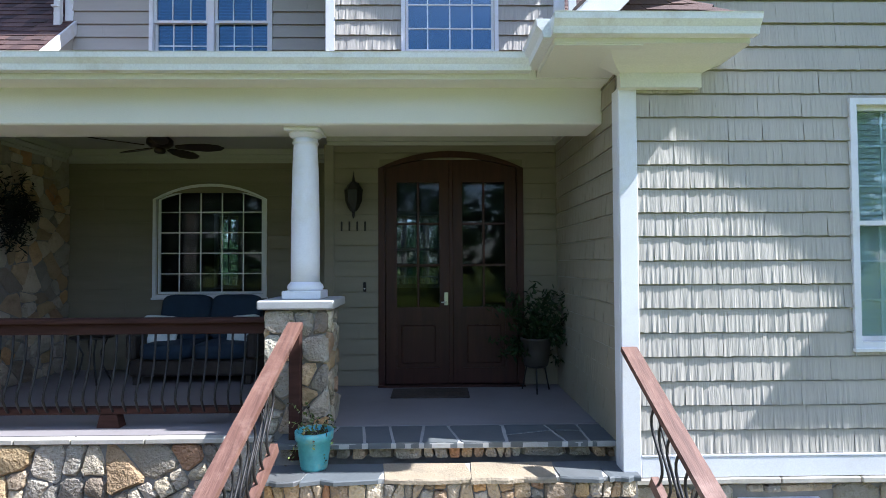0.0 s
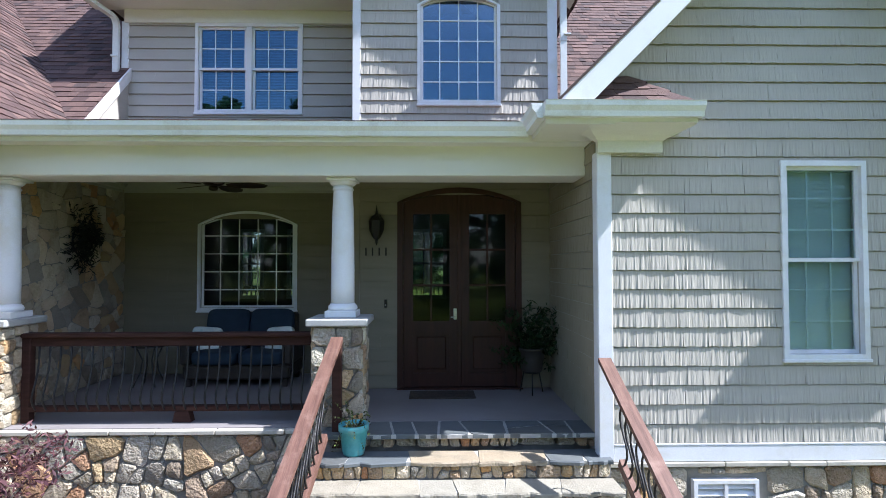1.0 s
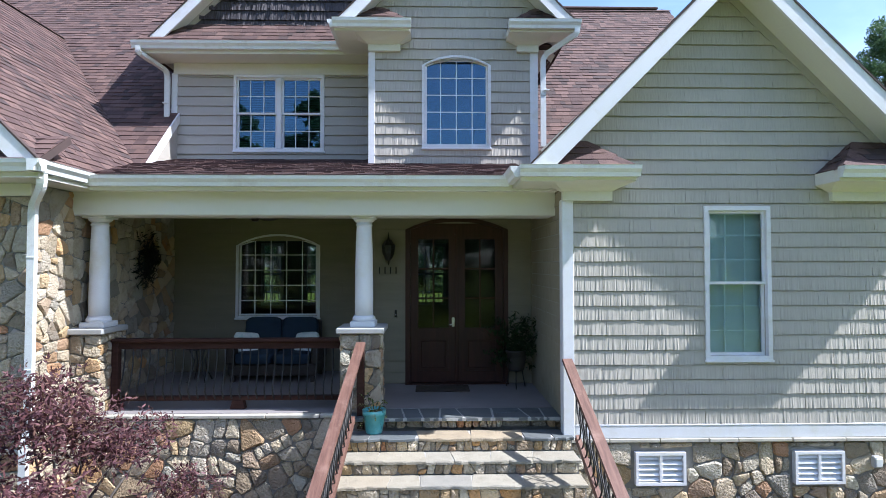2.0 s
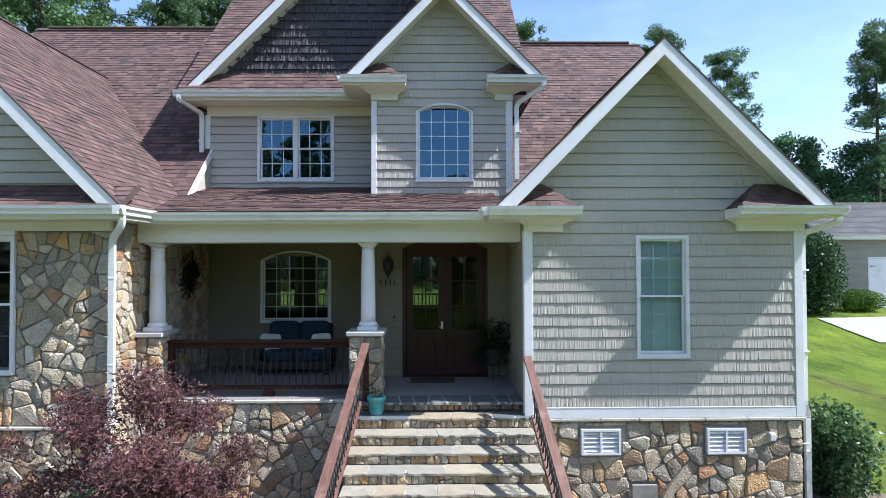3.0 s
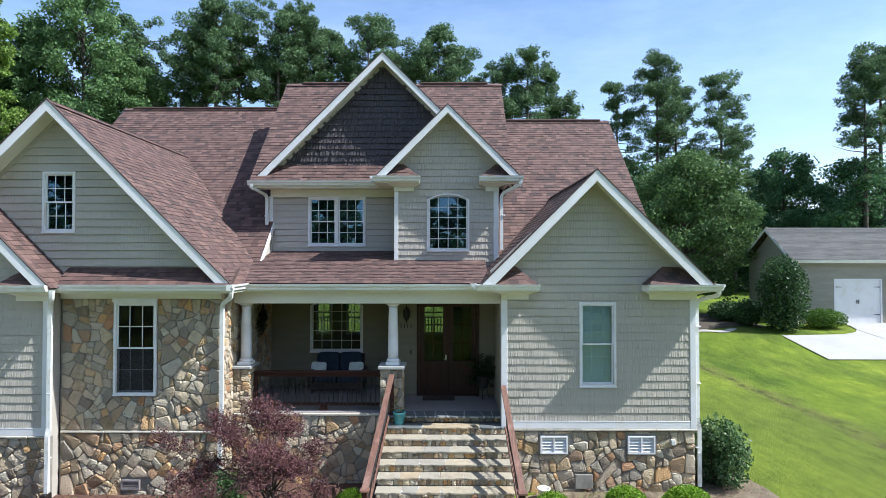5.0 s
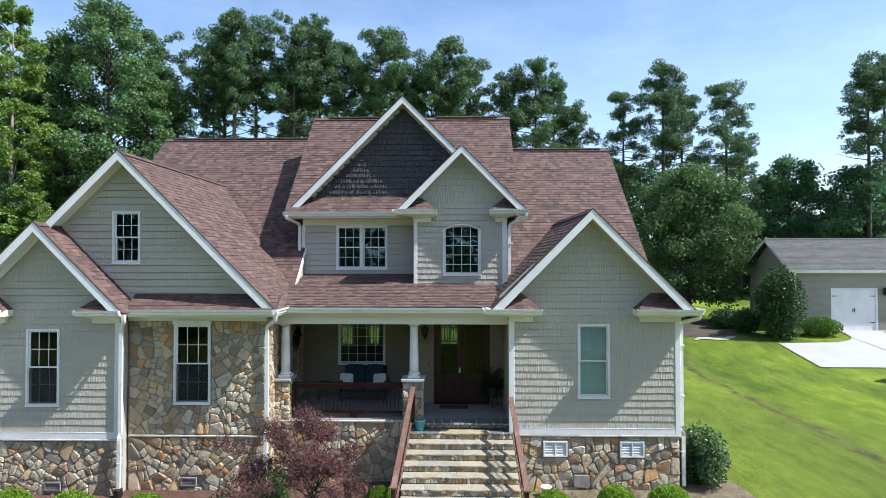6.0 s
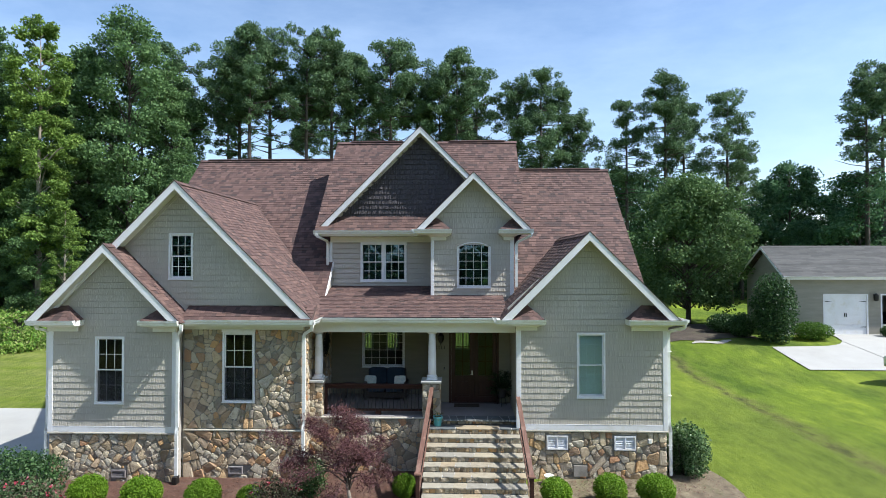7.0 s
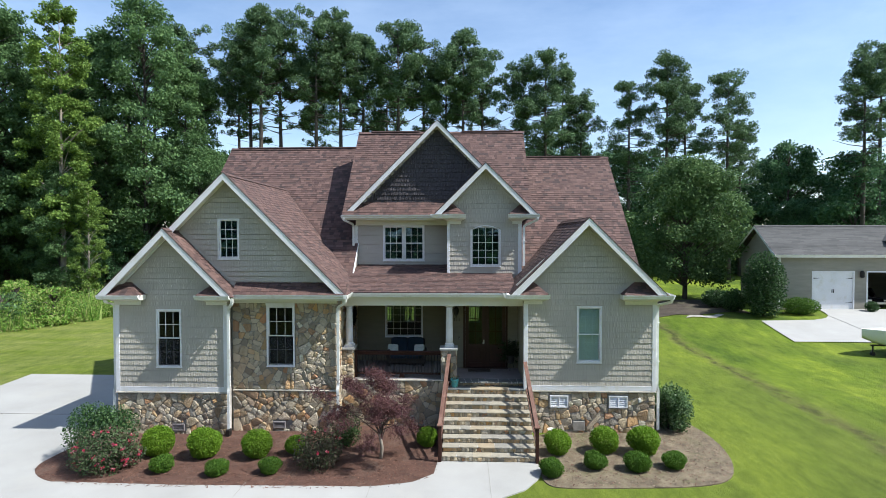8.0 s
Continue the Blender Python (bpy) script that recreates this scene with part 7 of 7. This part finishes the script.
pts = []
while len(pts) < 9000:
    x = rnd.uniform(-75, -27)
    y0 = 17.4 + (-34.1 - x) * 0.12 if x < -34.1 else 17.4 + (x + 34.1) * 1.9
    y = y0 + abs(rnd.gauss(0, 1)) * 9
    if y < 44:
        pts.append((x, y, height(x, y)))
blades("tall_weeds", pts[::3], 1.6, G_WEED, "tall bright weeds between the lawn and the wood", "weeds", 0.05)
rng = np.random.default_rng(5)
c = np.repeat(np.array(pts)[::4], 70, axis=0)
c = c + rng.normal(size=c.shape) * np.array((0.45, 0.45, 0.0)) + np.array((0, 0, 1.0)) * rng.uniform(0.05, 1.3, (len(c), 1)) * np.repeat(rng.uniform(0.25, 1.7, len(c) // 70), 70)[:, None]
tagged(part("weed_leaves", leaf_mesh("weed_leaves", c, 0.17, rng, slim=0.4, up=0.6), G_WEED), "leafy bright green weeds along the wood", "weeds", kind="stuff")
pts = []
while len(pts) < 30000:
    x, y = rnd.uniform(0.4, 22), rnd.uniform(-6.5, 15)
    if x < 4.6 and y > -4 or inside((x, y), RIGHT_BED) or rnd.random() < (y + 6) / 30:
        continue
    pts.append((x, y, height(x, y) - 0.005))
G_GRASS = leaf_mat("grass blade", [(0.101, 0.162, 0.024), (0.142, 0.216, 0.028), (0.189, 0.263, 0.032), (0.189, 0.203, 0.068)])
blades("grass", pts, 0.042, G_GRASS, "short mown grass blades on the lawn", "grass", 0.10)


# ---- pieces: shingles, planks, stones ----
def split_spans(a, b, z0, z1, holes):
    """What is left of a course between a and b once the holes are cut out: (a, b, z0, z1)."""
    out = [(a, b, z0, z1)]
    for hx0, hx1, hz0, hz1 in holes:
        nxt = []
        for p, q, r, s in out:
            if q <= hx0 or p >= hx1 or s <= hz0 or r >= hz1:
                nxt.append((p, q, r, s))
                continue
            if p < hx0:
                nxt.append((p, hx0, r, s))
            if q > hx1:
                nxt.append((hx1, q, r, s))
            if r < hz0 - 0.01:
                nxt.append((max(p, hx0), min(q, hx1), r, hz0))
            if s > hz1 + 0.01:
                nxt.append((max(p, hx0), min(q, hx1), hz1, s))
        out = nxt
    return out


def siding(owner, spans, at, z0, z1, holes, material, expo=0.179, widths=(0.17, 0.42), pieces=300, seed=1, lip=0.015, high=None, joint=0.010, name="shingle", saw=0.0, strip=0.032):
    """Courses of lapped shingles or planks, standing out by lip (above high[0] by high[1]). spans(z) gives the wall's extent; at(u, v, w) the place, w standing out from the wall.
    saw: the depth of the upright saw grooves, cut as a ridged face."""
    rnd = random.Random(seed)
    rest, made, z = Geo(), 0, z0
    while z < z1 - 0.01:
        up = bool(high and z > high[0])
        zt = min(z + expo - (joint * 1.25 if up else joint), z1)
        lo, hi = spans(z + 0.002)
        x = lo - rnd.random() * widths[0]
        while x < hi:
            w = rnd.uniform(*widths) * (1.6 if up else 1.0)
            a, b = max(x, lo), min(x + w - (0.002 if up or widths[1] > 1 else 0.003), hi)
            x += w
            if b - a < 0.012:
                continue
            for p, q, r, s in split_spans(a, b, z, zt, holes):
                if q - p < 0.01:
                    continue
                t = (high[1] if up else lip) + rnd.uniform(0, 0.003)
                r2 = r + rnd.uniform(-0.002, 0.002) if r == z else r
                back = 0.001
                g = Geo()
                deep = saw * 0.3 if up else saw
                n = max(1, round((q - p) / strip)) if saw else 1
                cuts = [p + (q - p) * (k + (rnd.uniform(-0.38, 0.38) if 0 < k < n else 0)) / n for k in range(n + 1)]
                lifts = [t + rnd.uniform(-deep, deep) for _ in cuts]
                feet = [r2 + (rnd.uniform(-0.003, 0.003) if saw and r == z else 0) for _ in cuts]
                for k in range(n):
                    c, d = cuts[k], cuts[k + 1]
                    vs = [(c, feet[k], back), (d, feet[k + 1], back), (d, feet[k + 1], lifts[k + 1]), (c, feet[k], lifts[k]), (d, s, 0.003), (c, s, 0.003), (d, s, -0.002), (c, s, -0.002)]
                    fs = [(0, 1, 2, 3), (3, 2, 4), (3, 4, 5)]
                    if k == 0:
                        fs.append((0, 3, 5))
                    if k == n - 1:
                        fs.append((1, 4, 2))
                    g.add([Vector(at(*v)) for v in vs], fs + ([(5, 4, 6, 7)] if n == 1 else []))
                if made < pieces:
                    o = sum((Vector(v) for v in g.v), Vector()) / len(g.v)
                    ob = part(name, Geo().add([Vector(v) - o for v in g.v], g.f), material, owner)
                    ob.location = o
                    made += 1
                else:
                    rest.add(g.v, g.f)
        z += expo
    if rest.v:
        part(name + "s", rest, material, owner, kind="stuff")


def front(y):
    return lambda u, v, w: (u, y - w - 0.003, v)


def clad(y):
    """Cladding stands a little off the wall."""
    return lambda u, v, w: (u, y - w - 0.009, v)


def trimmed(w, d=0.02):
    return (w[0] + d, w[1] - d, w[2] + d, w[3] + (w[4] * 0.5 if len(w) > 4 else 0) - d)


def gable_span(cx, za, lo, hi, eave):
    """A wall from lo to hi whose top runs into a 45-degree gable."""
    def f(z):
        if z < eave:
            return lo, hi
        h = max(0.02, za - z)
        return max(lo, cx - h), min(hi, cx + h)
    return f


siding(wall_right, gable_span(1.99, 7.10, 0.056, 4.209, 4.40), clad(0.0), 1.622, 7.0, [trimmed(W_RIGHT)], M_SIDING, expo=0.1823, seed=3, joint=0.011, high=(4.5, 0.019), saw=0.0048, strip=0.020)
siding(wall_left, gable_span(-11.92, 6.75, -13.669, -10.131, 4.40), clad(-0.62), 1.622, 6.7, [trimmed(W_LEFT)], M_SIDING, expo=0.1823, seed=5, pieces=180, joint=0.012, high=(4.5, 0.020), saw=0.005, strip=0.024)
siding(wall_gable, gable_span(-10.07, 8.6, -13.6, -6.4, 4.9), clad(-0.221), 4.95, 8.55, [trimmed(W_GABLE)], M_SIDING, widths=(0.9, 2.4), pieces=120, seed=7, lip=0.024, joint=0.015, saw=0.002, strip=0.09)
siding(wall_pair, lambda z: (-6.38, -2.74), clad(3.36), 5.45, 7.10, [trimmed(W_PAIR)], M_LAP, widths=(0.8, 2.4), seed=9, lip=0.022, joint=0.012, name="plank")
siding(wall_arch, gable_span(-1.30, 9.2, -2.639, -0.061, 7.2), clad(2.29), 5.22, 9.2, [trimmed(W_ARCH)], M_SIDING, widths=(0.5, 1.3), seed=11, lip=0.019, joint=0.011, saw=0.006, strip=0.028)
siding(wall_dark, gable_span(-3.17, 10.95, -6.6, 0.3, 7.7), clad(3.36), 7.95, 10.95, [], M_BLACK, widths=(0.16, 0.40), seed=13, lip=0.026, saw=0.016, strip=0.042)
siding(wall_porch, lambda z: (-6.40, -2.73), clad(3.36), FLOOR + 0.01, 4.44, [trimmed(W_PORCH)], M_PORCH_DIM, widths=(1.2, 3.2), seed=15, name="plank")
siding(wall_door, lambda z: (-2.639, -0.06), clad(2.24), FLOOR + 0.01, 4.44, [(DOOR[0] + 0.01, DOOR[1] - 0.01, 1.0, DOOR[3] + 0.1)], M_PORCH_DIM, widths=(1.2, 3.2), seed=17, name="plank")
siding(wall_return, lambda z: (0.12, 2.235), lambda u, v, w: (-0.053 - w, u, v), FLOOR + 0.005, 4.56, [], M_PORCH_DIM_S, seed=19, pieces=260, saw=0.003)


def half_plane(poly, px, py, nx, ny):
    """The part of a convex outline on the side (q - p) . n <= 0."""
    out = []
    for i in range(len(poly)):
        a, b = poly[i - 1], poly[i]
        da, db = (a[0] - px) * nx + (a[1] - py) * ny, (b[0] - px) * nx + (b[1] - py) * ny
        if da * db < 0:
            t = da / (da - db)
            out.append((a[0] + (b[0] - a[0]) * t, a[1] + (b[1] - a[1]) * t))
        if db <= 0:
            out.append(b)
    return out


def area(poly):
    return 0.5 * abs(sum(poly[i - 1][0] * p[1] - p[0] * poly[i - 1][1] for i, p in enumerate(poly)))


def compact(poly):
    """How near an outline comes to a round one."""
    p = sum(math.hypot(poly[i - 1][0] - q[0], poly[i - 1][1] - q[1]) for i, q in enumerate(poly))
    return 4 * math.pi * area(poly) / (p * p + 1e-9) if len(poly) >= 3 else 0


def split_stones(polys, size, rnd, gap, holes):
    """Breaks rough blocks into angular stones of many sizes, clears the holes and draws the edges in by the joint."""
    todo, out = list(polys), []
    while todo:
        poly = todo.pop()
        if area(poly) > size * size * rnd.choice((0.55, 0.8, 1.1, 1.6, 2.4)):
            cx, cz = sum(p[0] for p in poly) / len(poly), sum(p[1] for p in poly) / len(poly)
            best = None
            for _ in range(14):
                t = rnd.uniform(0, math.pi)
                nx, nz = math.cos(t), math.sin(t)
                px, pz = cx + rnd.uniform(-0.15, 0.15) * size, cz + rnd.uniform(-0.15, 0.15) * size
                halves = [half_plane(poly, px, pz, nx, nz), half_plane(poly, px, pz, -nx, -nz)]
                score = min(compact(h) for h in halves)
                if best is None or score > best[0]:
                    best = (score, halves)
            if area(poly) > 2.5 * size * size or best[0] > 0.60 and min(area(h) for h in best[1]) > size * size * 0.12:
                todo += best[1]
                continue
        for h in holes:
            if len(poly) >= 3 and min(p[0] for p in poly) < h[1] and max(p[0] for p in poly) > h[0] and min(p[1] for p in poly) < h[3] and max(p[1] for p in poly) > h[2]:
                poly = max((half_plane(poly, x, z, nx, nz) for x, z, nx, nz in ((h[0], 0, 1, 0), (h[1], 0, -1, 0), (0, h[2], 0, 1), (0, h[3], 0, -1))), key=lambda k: area(k) if len(k) >= 3 else 0)
        if len(poly) < 3:
            continue
        cut = poly
        turn = 1 if sum(poly[i - 1][0] * p[1] - p[0] * poly[i - 1][1] for i, p in enumerate(poly)) > 0 else -1
        for i in range(len(poly)):
            a, b = poly[i - 1], poly[i]
            d = math.hypot(b[0] - a[0], b[1] - a[1])
            if d > 1e-6 and len(cut) >= 3:
                nx, nz = (b[1] - a[1]) * turn, (a[0] - b[0]) * turn
                cut = half_plane(cut, a[0] - nx * gap / d, a[1] - nz * gap / d, nx, nz)
        if len(cut) >= 3 and area(cut) > 0.0004:
            out.append(cut)
    return out


def cells(x0, x1, z0, z1, size, rnd, holes=(), gap=0.005, flat=1.0):
    """Irregular stones filling a rectangle: convex outlines with mortar gaps."""
    fine, joint = size, gap
    size, gap = size * 1.9, 0.0
    n = max(2, int((x1 - x0) * (z1 - z0) / (size * size)))
    pts = []
    tries = 0
    while len(pts) < n and tries < n * 40:
        tries += 1
        p = (rnd.uniform(x0, x1), rnd.uniform(z0, z1))
        need = size * (0.30 + 0.60 * noise.noise((p[0] * 1.7, p[1] * 1.7, size * 9)) ** 2 + 0.25 * rnd.random())
        if all((p[0] - q[0]) ** 2 + ((p[1] - q[1]) * flat) ** 2 > need * need for q in pts):
            pts.append(p)
    out = []
    heft = {p: rnd.uniform(0, 0.75) * size for p in pts}
    for p in pts:
        poly = [(x0, z0), (x1, z0), (x1, z1), (x0, z1)]
        near = sorted((q for q in pts if q is not p), key=lambda q: (q[0] - p[0]) ** 2 + (q[1] - p[1]) ** 2)[:16]
        for q in near:
            nx, ny = q[0] - p[0], q[1] - p[1]
            d = math.hypot(nx, ny)
            k = min(0.85, max(0.15, 0.5 + (heft[p] ** 2 - heft[q] ** 2) / (2 * d * d))) - gap / d
            poly = half_plane(poly, p[0] + nx * k, p[1] + ny * k, nx, ny)
            if len(poly) < 3:
                break
        if len(poly) >= 3:
            out.append(poly)
    return split_stones(out, fine * 0.92, rnd, joint, holes)


def stone_mesh(poly, at, thick, rnd, cut=0.09, inset=0.93, rag=0.05, warp=1.0, dome=0.0):
    """A rough stone from an outline: chamfered corners, bevelled uneven face."""
    ring = []
    mx, mz = sum(p[0] for p in poly) / len(poly), sum(p[1] for p in poly) / len(poly)
    for i in range(len(poly)):
        a, b, c = poly[i - 1], poly[i], poly[(i + 1) % len(poly)]
        j = rnd.uniform(cut * 0.3, cut * 1.5)
        k, q = rnd.uniform(0.4, 0.6), 1 - rnd.uniform(0, rag)
        if math.hypot(b[0] - a[0], b[1] - a[1]) > 0.08:
            ring.append((mx + (a[0] + (b[0] - a[0]) * k - mx) * q, mz + (a[1] + (b[1] - a[1]) * k - mz) * q))
        ring += [(b[0] + (a[0] - b[0]) * j, b[1] + (a[1] - b[1]) * j), (b[0] + (c[0] - b[0]) * j, b[1] + (c[1] - b[1]) * j)]
    cx, cz = sum(p[0] for p in ring) / len(ring), sum(p[1] for p in ring) / len(ring)
    tx, tz = rnd.uniform(-0.2, 0.2) * warp, rnd.uniform(-0.2, 0.2) * warp
    n = len(ring)
    vs = [at(u, v, -0.002) for u, v in ring]
    vs += [at(u, v, thick * rnd.uniform(0.45, 0.75)) for u, v in ring]
    vs += [at(cx + (u - cx) * inset, cz + (v - cz) * inset, thick + (u - cx) * tx + (v - cz) * tz + rnd.uniform(-0.004, 0.004) * warp) for u, v in ring]
    vs.append(at(cx, cz, thick + rnd.uniform(0, 0.008) * warp + rnd.uniform(0.3, 1.0) * dome))
    fs = []
    for i in range(n):
        k = (i + 1) % n
        fs += [(i, k, n + k, n + i), (n + i, n + k, 2 * n + k, 2 * n + i), (2 * n + i, 2 * n + k, 3 * n)]
    o = sum((Vector(v) for v in vs), Vector()) / len(vs)
    return Geo().add([Vector(v) - o for v in vs], fs), o


def stones(owner, x0, x1, z0, z1, at, size, seed, holes=(), thick=(0.030, 0.052), material=None, name="stone", pieces=300, gap=0.0052, flat=1.0, cut=0.17, inset=0.87, rag=0.05, warp=0.6, dome=0.010, sink=0.014):
    rnd = random.Random(seed)
    place = at
    at = lambda u, v, w: place(u, v, w - sink)
    rest = Geo()
    for i, poly in enumerate(cells(x0, x1, z0, z1, size, rnd, holes, gap, flat)):
        g, o = stone_mesh(poly, at, rnd.uniform(*thick), rnd, cut, inset, rag, warp, dome)
        if i < pieces:
            ob = part(name, g, material or M_STONE, owner)
            ob.location = o
        else:
            rest.add([Vector(v) + o for v in g.v], g.f)
    if rest.v:
        part(name + "s", rest, M_STONE_I, owner, kind="stuff")


M_STONE_I = surface("fieldstone rest", (0.22, 0.20, 0.165), (0.50, 0.455, 0.37), 11, 34, (0.7, 0.9), 1.0, 0.04, None, tints=STONES, which="island", tint=0.9)
stones(base_right, -0.04, 4.32, -0.05, 1.385, front(0.02), 0.27, 101, [(0.76, 1.46, 0.84, 1.32), (2.74, 3.44, 0.84, 1.32), (1.56, 2.0, 0.08, 0.44)])
stones(base_left, -13.78, -10.0, -0.05, 1.385, front(-0.60), 0.27, 103, [(-11.92, -11.46, 0.1, 0.4)])
stones(wall_stone, -9.98, -6.41, 1.46, 4.40, front(-0.22), 0.262, 105, [(W_STONE[0] - 0.01, W_STONE[1] + 0.01, W_STONE[2] - 0.04, 5.0)])
stones(wall_stone, -9.98, -6.41, -0.05, 1.395, front(-0.235), 0.275, 106, [(-8.62, -8.16, 0.1, 0.4)], thick=(0.032, 0.046))
stones(porch_wall, -6.40, -2.80, -0.05, FLOOR - 0.055, front(0.44), 0.27, 107)
stones(stone_return, -0.24, 0.50, -0.05, 4.55, lambda u, v, w: (-6.41 + w, u, v), 0.23, 109)
stones(stone_return, 0.50, 3.34, FLOOR, 4.5, lambda u, v, w: (-6.41 + w, u, v), 0.24, 110)
for n, (pier, x0, x1, y0, y1) in enumerate(PILLARS):
    a, b = x0 + 0.02, x1 - 0.02
    stones(pier, a - 0.03, b + 0.03, FLOOR, 2.685, front(y0 + 0.02), 0.2, 111 + n * 7, thick=(0.036, 0.052), warp=0.8)
    stones(pier, y0, y1 - 0.01, FLOOR, 2.685, lambda u, v, w: (b + w, u, v), 0.19, 112 + n * 7, thick=(0.036, 0.052), warp=0.8)
    stones(pier, y0, y1 - 0.01, FLOOR, 2.685, lambda u, v, w: (a - w, u, v), 0.19, 113 + n * 7, thick=(0.036, 0.052), warp=0.8)

# water table ledges of thin flat stones
rnd = random.Random(5)
for x0, x1, y in ((-0.09, 4.36, 0.0), (-13.82, -9.99, -0.62), (-9.98, -6.36, -0.24), (-6.36, -2.82, 0.44)):
    x = x0
    zl = 1.402 if x0 != -6.36 else FLOOR - 0.05
    owner = {-0.09: base_right, -13.82: base_left, -9.98: wall_stone, -6.36: porch_wall}[x0]
    while x < x1 - 0.01:
        w = min(rnd.uniform(0.35, 0.7), x1 - x)
        e = rnd.uniform(-0.008, 0.008)
        y1 = y + 0.03 if x0 != -6.36 else 0.472
        ob = part("ledge_stone", Geo().cbox(-w / 2 + 0.004, w / 2 - 0.004, -(y1 - y) / 2 - 0.050 + e, (y1 - y) / 2, -0.022, 0.022 if x0 != -6.36 else 0.024, 0.007), M_LEDGE, owner)
        ob.location = (x + w / 2, (y + y1) / 2, zl + 0.022)
        x += w

# step risers and treads
for i in range(N_STEP):
    zt, yf = FLOOR - i * RISE, NOSE0 - i * RUN
    zb = zt - RISE
    if i == 0:
        stones(steps, SX0 + 0.02, SX1 - 0.03, zb + 0.002, zt - 0.05, front(0.41), 0.15, 200, thick=(0.10, 0.135), gap=0.004, flat=1.3, sink=0.0)
    else:
        stones(steps, SX0 + 0.02, SX1 - 0.03, zb + 0.002, zt - 0.036, front(yf + 0.045), 0.15, 200 + i, thick=(0.012, 0.03), gap=0.004, flat=1.3, sink=0.0)
    if i == 0:
        part("joint_bed", Geo().cbox(SX0 + 0.01, SX1 - 0.03, NOSE0 + 0.012, 0.662, FLOOR - 0.05, FLOOR - 0.006, 0.004), M_JOINT, steps, "pale mortar joints")
        stones(steps, SX0, SX1 - 0.02, NOSE0, 0.66, lambda u, v, w: (u, v, FLOOR - 0.043 + w), 0.46, 324, thick=(0.043, 0.0435), material=M_SLATE, name="tread", gap=0.010, cut=0.05, inset=0.985, rag=0.04, warp=0.0, dome=0.0, sink=0.0)
        continue
    depth = RUN + 0.02
    part("joint_bed", Geo().box(SX0 + 0.012, SX1 - 0.012, yf + 0.03, yf + depth, zt - 0.04, zt - 0.007), M_JOINT, steps)
    x = SX0
    while x < SX1 - 0.01:
        w = rnd.uniform(0.30, 0.66)
        if SX1 - x - w < 0.25:
            w = SX1 - x
        s0, s1 = rnd.uniform(-0.03, 0.03) if x > SX0 else 0, rnd.uniform(-0.03, 0.03) if x + w < SX1 - 0.01 else 0
        k = [rnd.uniform(-0.026, 0.020) for _ in range(6)]
        poly = [(x + 0.002 - s0, yf + k[0]), (x + w * 0.22, yf + k[1]), (x + w * 0.4, yf + k[2]), (x + w * 0.6, yf + k[3]), (x + w * 0.8, yf + k[4]), (x + w - 0.002 - s1, yf + k[5]), (x + w - 0.002 + s1, yf + depth), (x + 0.002 + s0, yf + depth)]
        o = Vector((x + w / 2, yf + depth / 2, zt))
        th, lift_ = 0.036, rnd.uniform(-0.003, 0.003)
        c = 0.010
        cx, cy = o.x, o.y
        m = len(poly)
        vs = [(p - cx, q - cy, -th) for p, q in poly] + [(p - cx, q - cy, -c) for p, q in poly] + [((p - cx) * 0.985, (q - cy) * 0.955, rnd.uniform(-0.004, 0.004) + lift_) for p, q in poly]
        fs = [tuple(range(m))[::-1], tuple(range(2 * m, 3 * m))]
        for a in range(m):
            b = (a + 1) % m
            fs += [(a, b, m + b, m + a), (m + a, m + b, 2 * m + b, 2 * m + a)]
        ob = part("tread", Geo().add(vs, fs), M_SLATE if i == 1 and (x < -1.9 or x > -0.6) else M_FLAG, steps)
        ob.location = o
        x += w
